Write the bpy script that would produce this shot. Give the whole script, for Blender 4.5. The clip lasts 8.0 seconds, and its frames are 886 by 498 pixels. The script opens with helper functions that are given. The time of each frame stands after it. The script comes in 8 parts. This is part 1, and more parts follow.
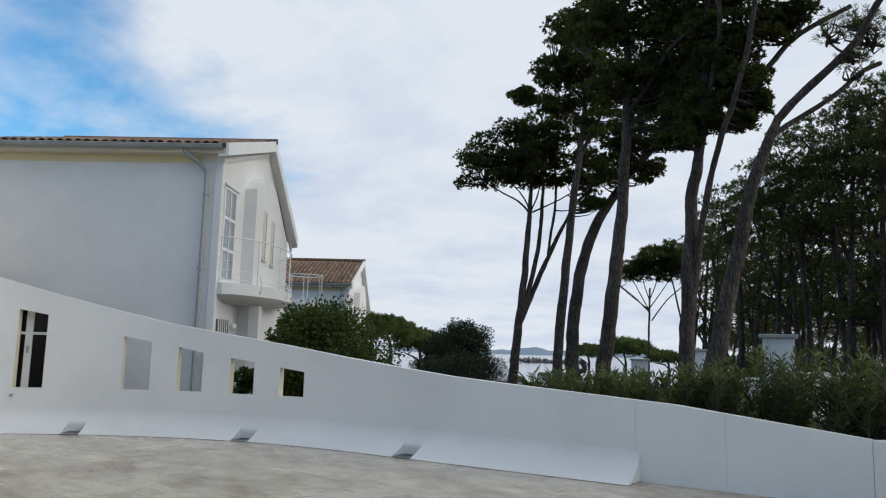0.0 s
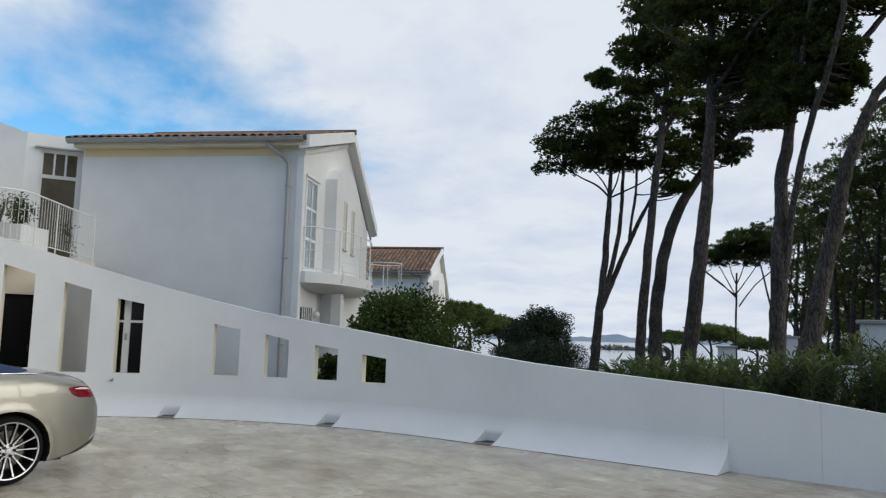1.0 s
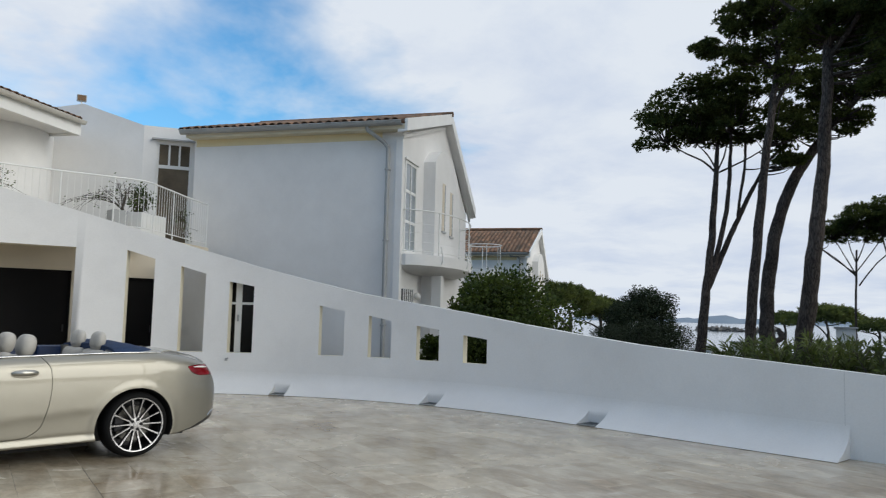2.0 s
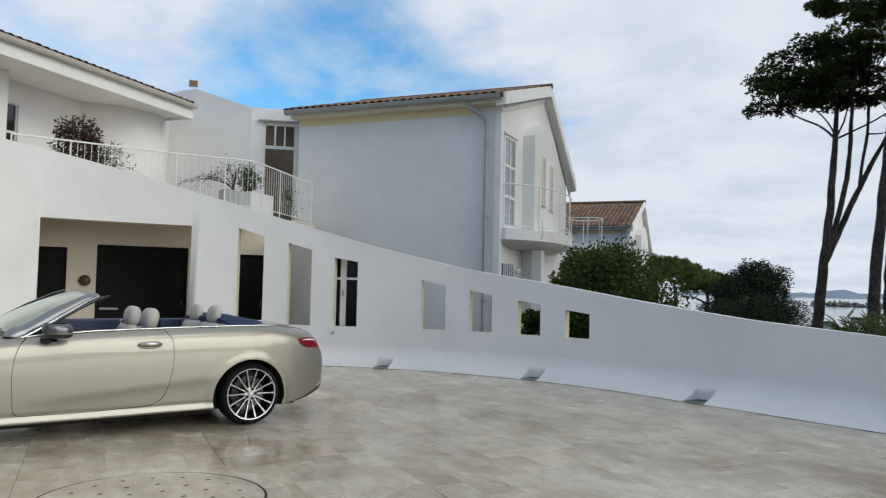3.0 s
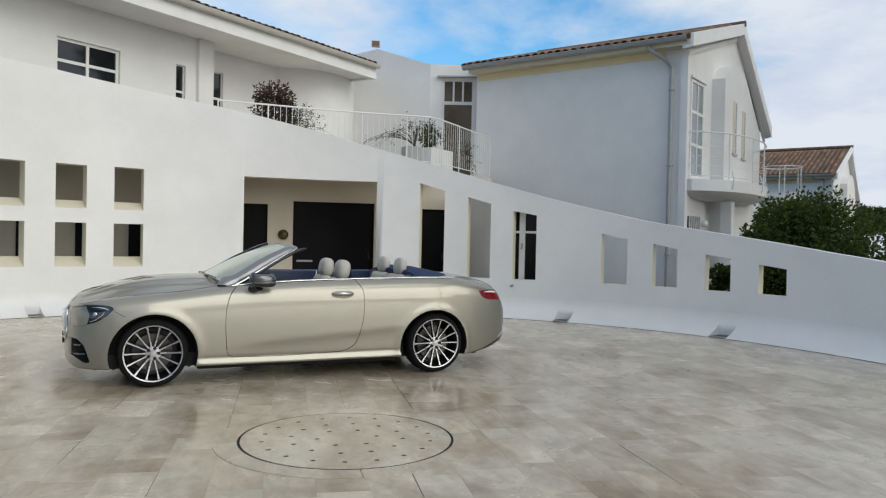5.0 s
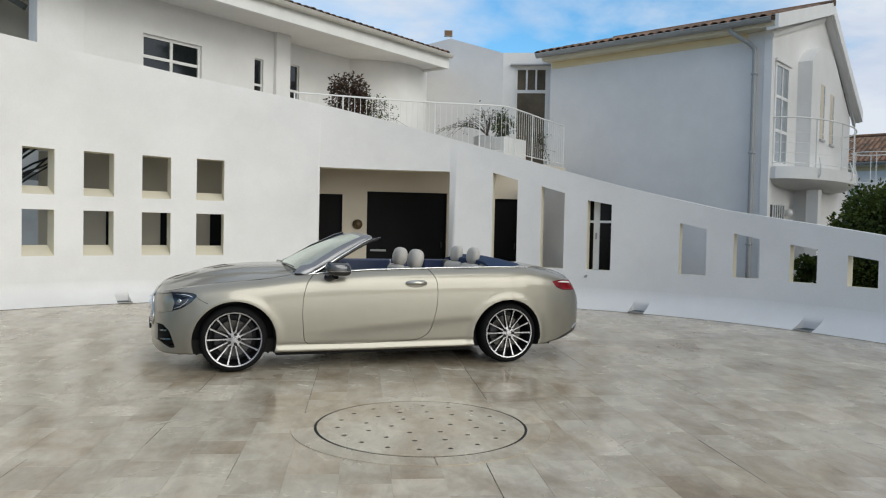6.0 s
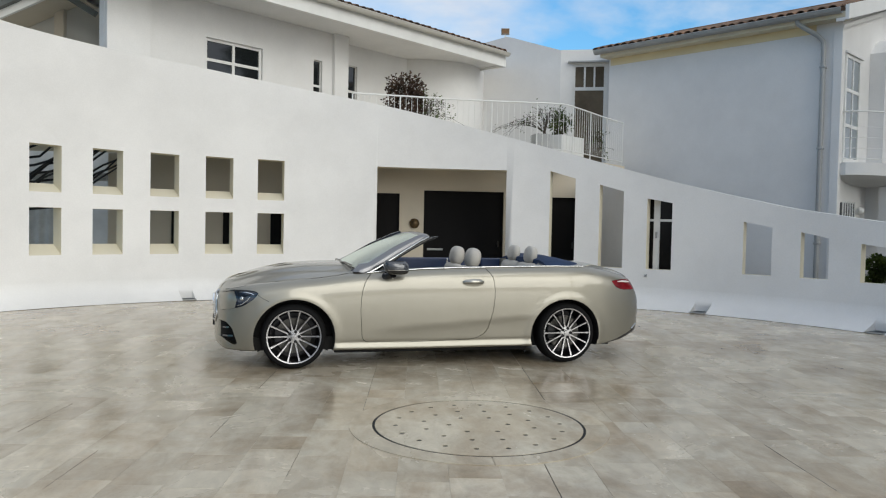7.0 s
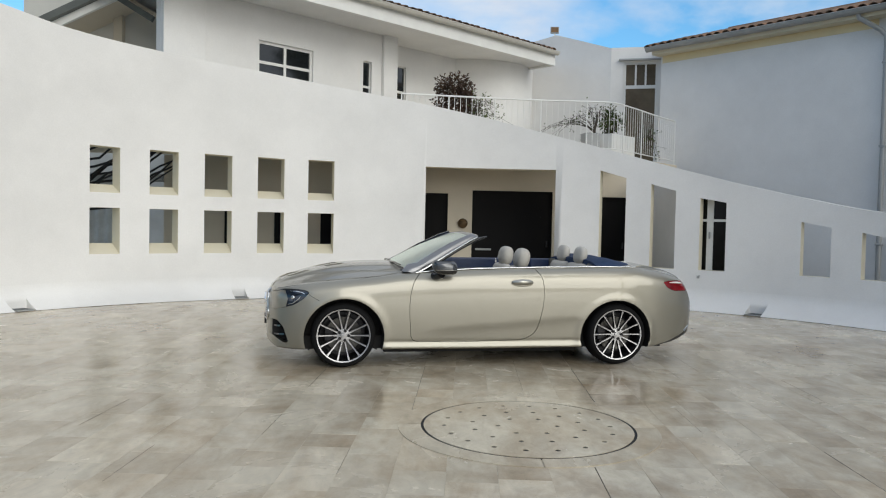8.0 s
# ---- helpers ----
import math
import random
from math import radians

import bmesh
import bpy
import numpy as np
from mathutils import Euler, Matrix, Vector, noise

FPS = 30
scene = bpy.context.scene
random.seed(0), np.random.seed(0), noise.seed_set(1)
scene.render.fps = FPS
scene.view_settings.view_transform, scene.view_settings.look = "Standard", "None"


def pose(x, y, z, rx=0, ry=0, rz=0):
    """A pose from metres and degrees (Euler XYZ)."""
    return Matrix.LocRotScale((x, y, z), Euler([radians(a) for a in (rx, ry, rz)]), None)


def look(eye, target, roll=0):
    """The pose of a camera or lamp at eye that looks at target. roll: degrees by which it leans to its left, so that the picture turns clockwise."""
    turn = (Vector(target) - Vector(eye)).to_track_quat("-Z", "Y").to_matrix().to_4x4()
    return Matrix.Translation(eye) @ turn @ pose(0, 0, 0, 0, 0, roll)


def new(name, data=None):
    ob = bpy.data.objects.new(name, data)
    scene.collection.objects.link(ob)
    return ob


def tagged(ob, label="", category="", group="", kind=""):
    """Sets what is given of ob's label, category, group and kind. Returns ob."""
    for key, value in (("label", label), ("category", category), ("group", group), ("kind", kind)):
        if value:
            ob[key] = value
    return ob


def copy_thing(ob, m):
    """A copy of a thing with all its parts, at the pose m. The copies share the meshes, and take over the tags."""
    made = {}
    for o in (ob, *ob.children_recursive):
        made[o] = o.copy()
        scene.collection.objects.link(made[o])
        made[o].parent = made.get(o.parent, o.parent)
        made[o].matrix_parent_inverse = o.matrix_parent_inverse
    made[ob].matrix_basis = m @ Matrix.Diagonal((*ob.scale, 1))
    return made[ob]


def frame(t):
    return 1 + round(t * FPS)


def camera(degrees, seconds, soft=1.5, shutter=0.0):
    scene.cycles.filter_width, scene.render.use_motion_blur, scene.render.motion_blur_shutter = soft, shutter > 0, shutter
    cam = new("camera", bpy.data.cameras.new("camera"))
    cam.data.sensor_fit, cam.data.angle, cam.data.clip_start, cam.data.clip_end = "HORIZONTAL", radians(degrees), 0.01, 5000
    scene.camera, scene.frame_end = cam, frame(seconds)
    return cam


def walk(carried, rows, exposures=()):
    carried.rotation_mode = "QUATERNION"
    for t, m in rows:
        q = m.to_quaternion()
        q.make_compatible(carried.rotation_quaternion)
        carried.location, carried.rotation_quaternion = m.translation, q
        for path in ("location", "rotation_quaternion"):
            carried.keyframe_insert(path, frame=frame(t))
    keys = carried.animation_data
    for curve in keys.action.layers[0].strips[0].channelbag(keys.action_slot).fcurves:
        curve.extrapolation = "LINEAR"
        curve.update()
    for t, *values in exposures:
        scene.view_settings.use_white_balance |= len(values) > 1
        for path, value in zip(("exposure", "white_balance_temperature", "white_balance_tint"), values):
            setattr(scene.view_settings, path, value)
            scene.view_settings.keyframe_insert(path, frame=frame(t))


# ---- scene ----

cam = camera(60.46, 8.0, soft=1.1, shutter=0.25)
# seconds, place, yaw, pitch, roll: a head that turns on a short arm
PATH = [
    (0.0, 0.206, 0.004, 1.494, -47.335, 7.675, -1.503),
    (0.5, 0.205, 0.013, 1.492, -44.769, 7.135, -1.460),
    (1.0, 0.204, 0.025, 1.490, -41.429, 6.573, -1.449),
    (1.5, 0.202, 0.038, 1.486, -37.714, 5.879, -1.411),
    (3.0, 0.191, 0.077, 1.473, -26.512, 2.966, -1.270),
    (3.5, 0.185, 0.089, 1.469, -22.771, 1.902, -1.237),
    (4.0, 0.180, 0.100, 1.464, -19.414, 0.882, -1.226),
    (4.5, 0.174, 0.109, 1.460, -16.286, -0.020, -1.228),
    (6.0, 0.156, 0.134, 1.453, -7.829, -1.646, -1.227),
    (6.5, 0.151, 0.140, 1.452, -5.669, -1.775, -1.222),
    (7.0, 0.146, 0.145, 1.452, -3.602, -1.810, -1.163),
    (7.5, 0.141, 0.150, 1.452, -1.613, -1.843, -1.211),
    (8.0, 0.136, 0.154, 1.452, -0.000, -1.888, -1.210),
]
walk(cam, [(t, pose(x, y, z, 90 + p, r, w)) for t, x, y, z, w, p, r in PATH])

# ---- world, sun ----
world = bpy.data.worlds.new("sky")
scene.world = world
world.use_nodes = True
wn, wl = world.node_tree.nodes, world.node_tree.links
wn.clear()
SUN_AZ, SUN_EL = 146.0, 23.0     # degrees clockwise from +y, and above the horizon
sky = wn.new("ShaderNodeTexSky")
sky.sky_type = "NISHITA"
sky.sun_disc = False
sky.sun_elevation, sky.sun_rotation = radians(SUN_EL), radians(SUN_AZ)
sky.air_density, sky.dust_density, sky.ozone_density = 1.0, 1.0, 1.5


def wnode(kind, **values):
    n = wn.new(kind)
    for k, v in values.items():
        n.inputs[k].default_value = v
    return n


def wmath(op, a, b=None, c=None, clamp=False):
    n = wn.new("ShaderNodeMath")
    n.operation, n.use_clamp = op, clamp
    for i, v in enumerate((a, b, c)):
        if v is None:
            continue
        if isinstance(v, (int, float)):
            n.inputs[i].default_value = v
        else:
            wl.new(v, n.inputs[i])
    return n.outputs[0]


co = wn.new("ShaderNodeTexCoord")
sep = wn.new("ShaderNodeSeparateXYZ")
wl.new(co.outputs["Generated"], sep.inputs[0])
up = wmath("MAXIMUM", sep.outputs[2], 0.0)
den = wmath("ADD", up, 0.16)
flat = wn.new("ShaderNodeCombineXYZ")
wl.new(wmath("DIVIDE", sep.outputs[0], den), flat.inputs[0])
wl.new(wmath("DIVIDE", sep.outputs[1], den), flat.inputs[1])
big = wnode("ShaderNodeTexNoise", Scale=0.75, Detail=7.0, Roughness=0.55, Distortion=0.25)
wl.new(flat.outputs[0], big.inputs["Vector"])
haze = wmath("MAXIMUM", wmath("SUBTRACT", 0.20, up), 0.0)
high = wmath("MAXIMUM", wmath("ADD", up, -0.40), 0.0)
lifted = wmath("MULTIPLY_ADD", haze, 1.3, wmath("MULTIPLY_ADD", high, 0.35, wmath("ADD", big.outputs[0], -0.015)))   # thicker near the horizon and overhead
cover = wn.new("ShaderNodeMapRange")
cover.inputs["From Min"].default_value, cover.inputs["From Max"].default_value = 0.43, 0.56
wl.new(wmath("MULTIPLY_ADD", wmath("MAXIMUM", wmath("ADD", sep.outputs[0], -0.34), 0.0), 0.9, wmath("MULTIPLY_ADD", wmath("MAXIMUM", wmath("MULTIPLY", sep.outputs[1], -1.0), 0.0), 0.25, wmath("MULTIPLY_ADD", wmath("MINIMUM", wmath("MULTIPLY_ADD", sep.outputs[1], 0.5, sep.outputs[0]), 0.0), 0.20, lifted))), cover.inputs["Value"])   # cloudier over the sea and to the south, clearer to the west
fine = wnode("ShaderNodeTexNoise", Scale=1.6, Detail=8.0, Roughness=0.6, Distortion=0.2)
wl.new(flat.outputs[0], fine.inputs["Vector"])
tone = wn.new("ShaderNodeValToRGB")
tone.color_ramp.elements[0].position, tone.color_ramp.elements[0].color = 0.30, (0.57, 0.652, 0.800, 1)
tone.color_ramp.elements[1].position, tone.color_ramp.elements[1].color = 0.56, (0.740, 0.797, 0.873, 1)
wl.new(fine.outputs[0], tone.inputs[0])
cloud = wn.new("ShaderNodeBackground")
wl.new(tone.outputs[0], cloud.inputs[0])
cloud.inputs[1].default_value = 1.0
blue = wn.new("ShaderNodeBackground")
deep = wn.new("ShaderNodeMix")
deep.data_type, deep.blend_type = "RGBA", "MULTIPLY"
deep.inputs[0].default_value = 1.0
deep.inputs[7].default_value = (0.60, 1.05, 1.27, 1)
wl.new(sky.outputs[0], deep.inputs[6])
wl.new(deep.outputs[2], blue.inputs[0])
blue.inputs[1].default_value = 0.15
both = wn.new("ShaderNodeMixShader")
wl.new(cover.outputs[0], both.inputs[0])
wl.new(blue.outputs[0], both.inputs[1])
wl.new(cloud.outputs[0], both.inputs[2])
wl.new(both.outputs[0], wn.new("ShaderNodeOutputWorld").inputs[0])

sun_data = bpy.data.lights.new("sun", "SUN")
sun_data.energy, sun_data.angle, sun_data.color = 1.91, radians(50), (1.0, 0.966, 0.855)
sun = new("sun", sun_data)
sa, se = radians(SUN_AZ), radians(SUN_EL)
sun.matrix_world = look((20 * math.sin(sa), 20 * math.cos(sa), 20 * math.tan(se)), (0, 0, 0))

# ---- materials ----
def material(name, colour, rough=0.6, metal=0.0, vary=0.08, scale=3.0, grain=0.04, grain_scale=60.0, bump=0.1, coat=0.0, spec=0.5, tint=None, piece=0.0):
    """A surface with broad stains and fine grain; vary and grain are the depth of each, piece that from one piece to the next."""
    m = bpy.data.materials.new(name)
    m.use_nodes = True
    n, l = m.node_tree.nodes, m.node_tree.links
    b = n["Principled BSDF"]
    b.inputs["Roughness"].default_value = rough
    b.inputs["Metallic"].default_value = metal
    b.inputs["Coat Weight"].default_value = coat
    b.inputs["Coat Roughness"].default_value = 0.04
    b.inputs["Specular IOR Level"].default_value = spec
    c = n.new("ShaderNodeTexCoord")
    g = n.new("ShaderNodeNewGeometry")
    stain = n.new("ShaderNodeTexNoise")
    stain.inputs["Scale"].default_value, stain.inputs["Detail"].default_value = scale, 6
    stain.inputs["Roughness"].default_value = 0.62
    l.new(g.outputs["Position"], stain.inputs["Vector"])
    fine_n = n.new("ShaderNodeTexNoise")
    fine_n.inputs["Scale"].default_value, fine_n.inputs["Detail"].default_value = grain_scale, 4
    l.new(g.outputs["Position"], fine_n.inputs["Vector"])
    ramp = n.new("ShaderNodeValToRGB")
    dark = tint or [x * (1 - 2.2 * vary) for x in colour]
    ramp.color_ramp.elements[0].position, ramp.color_ramp.elements[0].color = 0.32, (*dark, 1)
    ramp.color_ramp.elements[1].position, ramp.color_ramp.elements[1].color = 0.62, (*colour, 1)
    l.new(stain.outputs[0], ramp.inputs[0])
    mul = n.new("ShaderNodeMix")
    mul.data_type, mul.blend_type = "RGBA", "MULTIPLY"
    mul.inputs[0].default_value = 1.0
    l.new(ramp.outputs[0], mul.inputs[6])
    gr = n.new("ShaderNodeMapRange")
    gr.inputs["From Min"].default_value, gr.inputs["From Max"].default_value = 0.3, 0.7
    gr.inputs["To Min"].default_value, gr.inputs["To Max"].default_value = 1 - 2 * grain, 1.0
    l.new(fine_n.outputs[0], gr.inputs["Value"])
    last = gr.outputs[0]
    if piece:
        info = n.new("ShaderNodeObjectInfo")
        pr = n.new("ShaderNodeMapRange")
        pr.inputs["To Min"].default_value, pr.inputs["To Max"].default_value = 1 - 2 * piece, 1.0
        add = n.new("ShaderNodeMath")
        add.operation = "ADD"
        l.new(info.outputs["Random"], add.inputs[0])
        l.new(g.outputs["Random Per Island"], add.inputs[1])
        fr = n.new("ShaderNodeMath")
        fr.operation = "FRACT"
        l.new(add.outputs[0], fr.inputs[0])
        l.new(fr.outputs[0], pr.inputs["Value"])
        mm = n.new("ShaderNodeMath")
        mm.operation = "MULTIPLY"
        l.new(last, mm.inputs[0])
        l.new(pr.outputs[0], mm.inputs[1])
        last = mm.outputs[0]
    l.new(last, mul.inputs[7])
    l.new(mul.outputs[2], b.inputs["Base Color"])
    if bump:
        bm_n = n.new("ShaderNodeBump")
        bm_n.inputs["Strength"].default_value, bm_n.inputs["Distance"].default_value = bump, 0.01
        l.new(fine_n.outputs[0], bm_n.inputs["Height"])
        l.new(bm_n.outputs[0], b.inputs["Normal"])
    return m


def glass_material(name, colour, rough=0.02, alpha=0.25):
    """A thin pane: part clear, part glossy."""
    m = bpy.data.materials.new(name)
    m.use_nodes = True
    n, l = m.node_tree.nodes, m.node_tree.links
    n.clear()
    out = n.new("ShaderNodeOutputMaterial")
    clear = n.new("ShaderNodeBsdfTransparent")
    clear.inputs[0].default_value = (*colour, 1)
    gloss = n.new("ShaderNodeBsdfGlossy")
    gloss.inputs["Color"].default_value = (0.88, 0.95, 0.89, 1)
    gloss.inputs["Roughness"].default_value = rough
    fres = n.new("ShaderNodeFresnel")
    fres.inputs[0].default_value = 1.5
    lift = n.new("ShaderNodeMath")
    lift.operation, lift.use_clamp = "ADD", True
    lift.inputs[1].default_value = alpha
    l.new(fres.outputs[0], lift.inputs[0])
    mix = n.new("ShaderNodeMixShader")
    l.new(lift.outputs[0], mix.inputs[0])
    l.new(clear.outputs[0], mix.inputs[1])
    l.new(gloss.outputs[0], mix.inputs[2])
    l.new(mix.outputs[0], out.inputs[0])
    return m


STUCCO = material("white stucco", (0.80, 0.795, 0.786), 0.75, vary=0.045, scale=0.7, grain=0.02, grain_scale=45, bump=0.12)
CREAM = material("cream plaster", (0.74, 0.69, 0.55), 0.8, vary=0.03, scale=1.0, grain=0.02, bump=0.1)
OCHRE = material("pale ochre plaster", (0.76, 0.66, 0.42), 0.8, vary=0.03, scale=1.0, grain=0.02, bump=0.1)
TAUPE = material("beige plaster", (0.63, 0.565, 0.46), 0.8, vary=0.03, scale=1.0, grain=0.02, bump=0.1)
WHITE_PAINT = material("white paint", (0.8, 0.8, 0.78), 0.4, vary=0.03, scale=2, grain=0.01, bump=0.02)
GREY_PAINT = material("grey painted metal", (0.37, 0.38, 0.38), 0.45, vary=0.06, scale=2, grain=0.02, bump=0.02)
PALE_METAL = material("pale painted metal", (0.60, 0.58, 0.53), 0.45, vary=0.05, scale=2, grain=0.02, bump=0.02)
TERRACOTTA = material("terracotta", (0.315, 0.172, 0.102), 0.9, vary=0.18, scale=2.5, grain=0.08, grain_scale=30, bump=0.3, tint=(0.115, 0.088, 0.064), piece=0.25)
BLACK_DOOR = material("black lacquered wood", (0.006, 0.0055, 0.006), 0.6, spec=0.15, vary=0.1, scale=2, grain=0.05, bump=0.05)
DARK_GLASS = material("dark window glass", (0.015, 0.018, 0.02), 0.05, vary=0.05, grain=0.0, bump=0.0, spec=0.8)
PALE_GLASS = material("curtained window glass", (0.26, 0.30, 0.32), 0.06, vary=0.15, scale=1.5, grain=0.0, bump=0.0, spec=0.6)
DEEP_GLASS = material("glass before a dark room", (0.012, 0.011, 0.010), 0.12, vary=0.2, scale=2, grain=0.0, bump=0.0, spec=0.2)
DIM_GLASS = material("glass before a dim room", (0.15, 0.118, 0.078), 0.35, vary=0.2, scale=1.5, grain=0.0, bump=0.0, spec=0.2)
BRONZE = material("aged bronze", (0.16, 0.11, 0.06), 0.45, metal=0.7, vary=0.2, scale=25, grain=0.1, bump=0.3)
GROUT = material("joint mortar", (0.50, 0.44, 0.345), 0.9, vary=0.15, scale=2, grain=0.1, bump=0.3)
IRON = material("dark iron", (0.02, 0.02, 0.022), 0.5, vary=0.1, grain=0.05)
EARTH = material("garden earth", (0.10, 0.08, 0.055), 0.95, vary=0.2, scale=1.2, grain=0.15, grain_scale=20, bump=0.6, tint=(0.05, 0.055, 0.03))
CONCRETE = material("grey concrete", (0.42, 0.42, 0.41), 0.85, vary=0.08, scale=1.5, grain=0.05, bump=0.2)

# ---- builders ----
def part(name, bm, mat, parent=None, label="", smooth=None, m=None):
    """One mesh object from a bmesh, under a thing or a part."""
    me = bpy.data.meshes.new(name)
    bm.to_mesh(me)
    bm.free()
    return part_of(name, me, mat, parent, label, smooth, m)


def part_of(name, me, mat, parent=None, label="", smooth=None, m=None):
    for one in (mat if isinstance(mat, (list, tuple)) else [mat]):
        me.materials.append(one)
    if smooth is not None:
        me.shade_smooth()
        me.set_sharp_from_angle(angle=radians(smooth))
    ob = new(name, me)
    if parent:
        ob.parent = parent
    if m is not None:
        ob.matrix_basis = m
    if label:
        tagged(ob, label)
    return ob


def thing(name, m=None, **tags):
    ob = new(name)
    ob.empty_display_size = 0.1
    if m is not None:
        ob.matrix_basis = m
    return tagged(ob, **tags)


def box(bm, x0, y0, z0, x1, y1, z1, bevel=0.0, m=None):
    """A box between two corners, with rounded edges if asked."""
    got = bmesh.ops.create_cube(bm, size=1.0)["verts"]
    for v in got:
        v.co = Vector(((x0 + x1) / 2 + v.co.x * (x1 - x0), (y0 + y1) / 2 + v.co.y * (y1 - y0), (z0 + z1) / 2 + v.co.z * (z1 - z0)))
    if bevel:
        edges = list({e for v in got for e in v.link_edges})
        got = list({v for f in bmesh.ops.bevel(bm, geom=edges, offset=bevel, segments=2, affect="EDGES", profile=0.5)["faces"] for v in f.verts} | {v for v in got if v.is_valid})
    if m is not None:
        bmesh.ops.transform(bm, matrix=m, verts=[v for v in got if v.is_valid])
    return got


def boxm(*a, **k):
    bm = bmesh.new()
    box(bm, *a, **k)
    return bm


def tube(bm, pts, r, sides=8, caps=True):
    """A round bar along points; r is one radius or one for each point."""
    pts = [Vector(p) for p in pts]
    rs = r if isinstance(r, (list, tuple)) else [r] * len(pts)
    rings, side = [], None
    for i, p in enumerate(pts):
        d = (pts[min(i + 1, len(pts) - 1)] - pts[max(i - 1, 0)]).normalized()
        if side is None:
            side = d.orthogonal().normalized()
        side = (side - d * side.dot(d)).normalized()
        other = d.cross(side)
        rings.append([bm.verts.new(p + (side * math.cos(a) + other * math.sin(a)) * rs[i]) for a in (2 * math.pi * k / sides for k in range(sides))])
    for a, b in zip(rings, rings[1:]):
        for k in range(sides):
            bm.faces.new((a[k], a[(k + 1) % sides], b[(k + 1) % sides], b[k]))
    if caps:
        bm.faces.new(rings[0][::-1])
        bm.faces.new(rings[-1])


def tube_m(*a, **k):
    bm = bmesh.new()
    tube(bm, *a, **k)
    return bm


def prism(bm, outline, z0, z1, m=None):
    """A solid over a plan outline (anticlockwise)."""
    lo = [bm.verts.new((x, y, z0)) for x, y in outline]
    hi = [bm.verts.new((x, y, z1)) for x, y in outline]
    n = len(outline)
    for i in range(n):
        bm.faces.new((lo[i], lo[(i + 1) % n], hi[(i + 1) % n], hi[i]))
    bm.faces.new(lo[::-1])
    bm.faces.new(hi)
    if m is not None:
        bmesh.ops.transform(bm, matrix=m, verts=lo + hi)


def upright(bm, outline, y0, y1, m=None):
    """A solid over an elevation outline in x and z (anticlockwise from the front, y0 < y1)."""
    lo = [bm.verts.new((x, y0, z)) for x, z in outline]
    hi = [bm.verts.new((x, y1, z)) for x, z in outline]
    n = len(outline)
    for i in range(n):
        bm.faces.new((lo[(i + 1) % n], lo[i], hi[i], hi[(i + 1) % n]))
    bm.faces.new(lo)
    bm.faces.new(hi[::-1])
    if m is not None:
        bmesh.ops.transform(bm, matrix=m, verts=lo + hi)


def holed(bm, x0, x1, z0, z1, holes, y0, y1, top=None):
    """A wall slab in x and z with rectangular holes (x0, z0, x1, z1); top(x) replaces z1 if given."""
    xs = sorted({x0, x1, *[h[0] for h in holes], *[h[2] for h in holes]})
    zs = sorted({z0, z1, *[h[1] for h in holes], *[h[3] for h in holes]})

    def full(i, j):
        if not (0 <= i < len(xs) - 1 and 0 <= j < len(zs) - 1):
            return False
        cx, cz = (xs[i] + xs[i + 1]) / 2, (zs[j] + zs[j + 1]) / 2
        return not any(h[0] < cx < h[2] and h[1] < cz < h[3] for h in holes)

    store = {}

    def v(i, j, y):
        if (i, j, y) not in store:
            z = zs[j] if (top is None or j < len(zs) - 1) else top(xs[i])
            store[i, j, y] = bm.verts.new((xs[i], y, z))
        return store[i, j, y]

    for i in range(len(xs) - 1):
        for j in range(len(zs) - 1):
            if not full(i, j):
                continue
            bm.faces.new((v(i, j, y0), v(i + 1, j, y0), v(i + 1, j + 1, y0), v(i, j + 1, y0)))
            bm.faces.new((v(i, j + 1, y1), v(i + 1, j + 1, y1), v(i + 1, j, y1), v(i, j, y1)))
            if not full(i - 1, j):
                bm.faces.new((v(i, j, y1), v(i, j, y0), v(i, j + 1, y0), v(i, j + 1, y1)))
            if not full(i + 1, j):
                bm.faces.new((v(i + 1, j, y0), v(i + 1, j, y1), v(i + 1, j + 1, y1), v(i + 1, j + 1, y0)))
            if not full(i, j - 1):
                bm.faces.new((v(i, j, y1), v(i + 1, j, y1), v(i + 1, j, y0), v(i, j, y0)))
            if not full(i, j + 1):
                bm.faces.new((v(i, j + 1, y0), v(i + 1, j + 1, y0), v(i + 1, j + 1, y1), v(i, j + 1, y1)))


def holed_m(*a, **k):
    bm = bmesh.new()
    holed(bm, *a, **k)
    return bm


def facing(x, y, z, dx, dy):
    """The pose whose local x runs along (dx, dy) on the ground and whose local y points to the left of it."""
    return Matrix.LocRotScale((x, y, z), Euler((0, 0, math.atan2(dy, dx))), None)


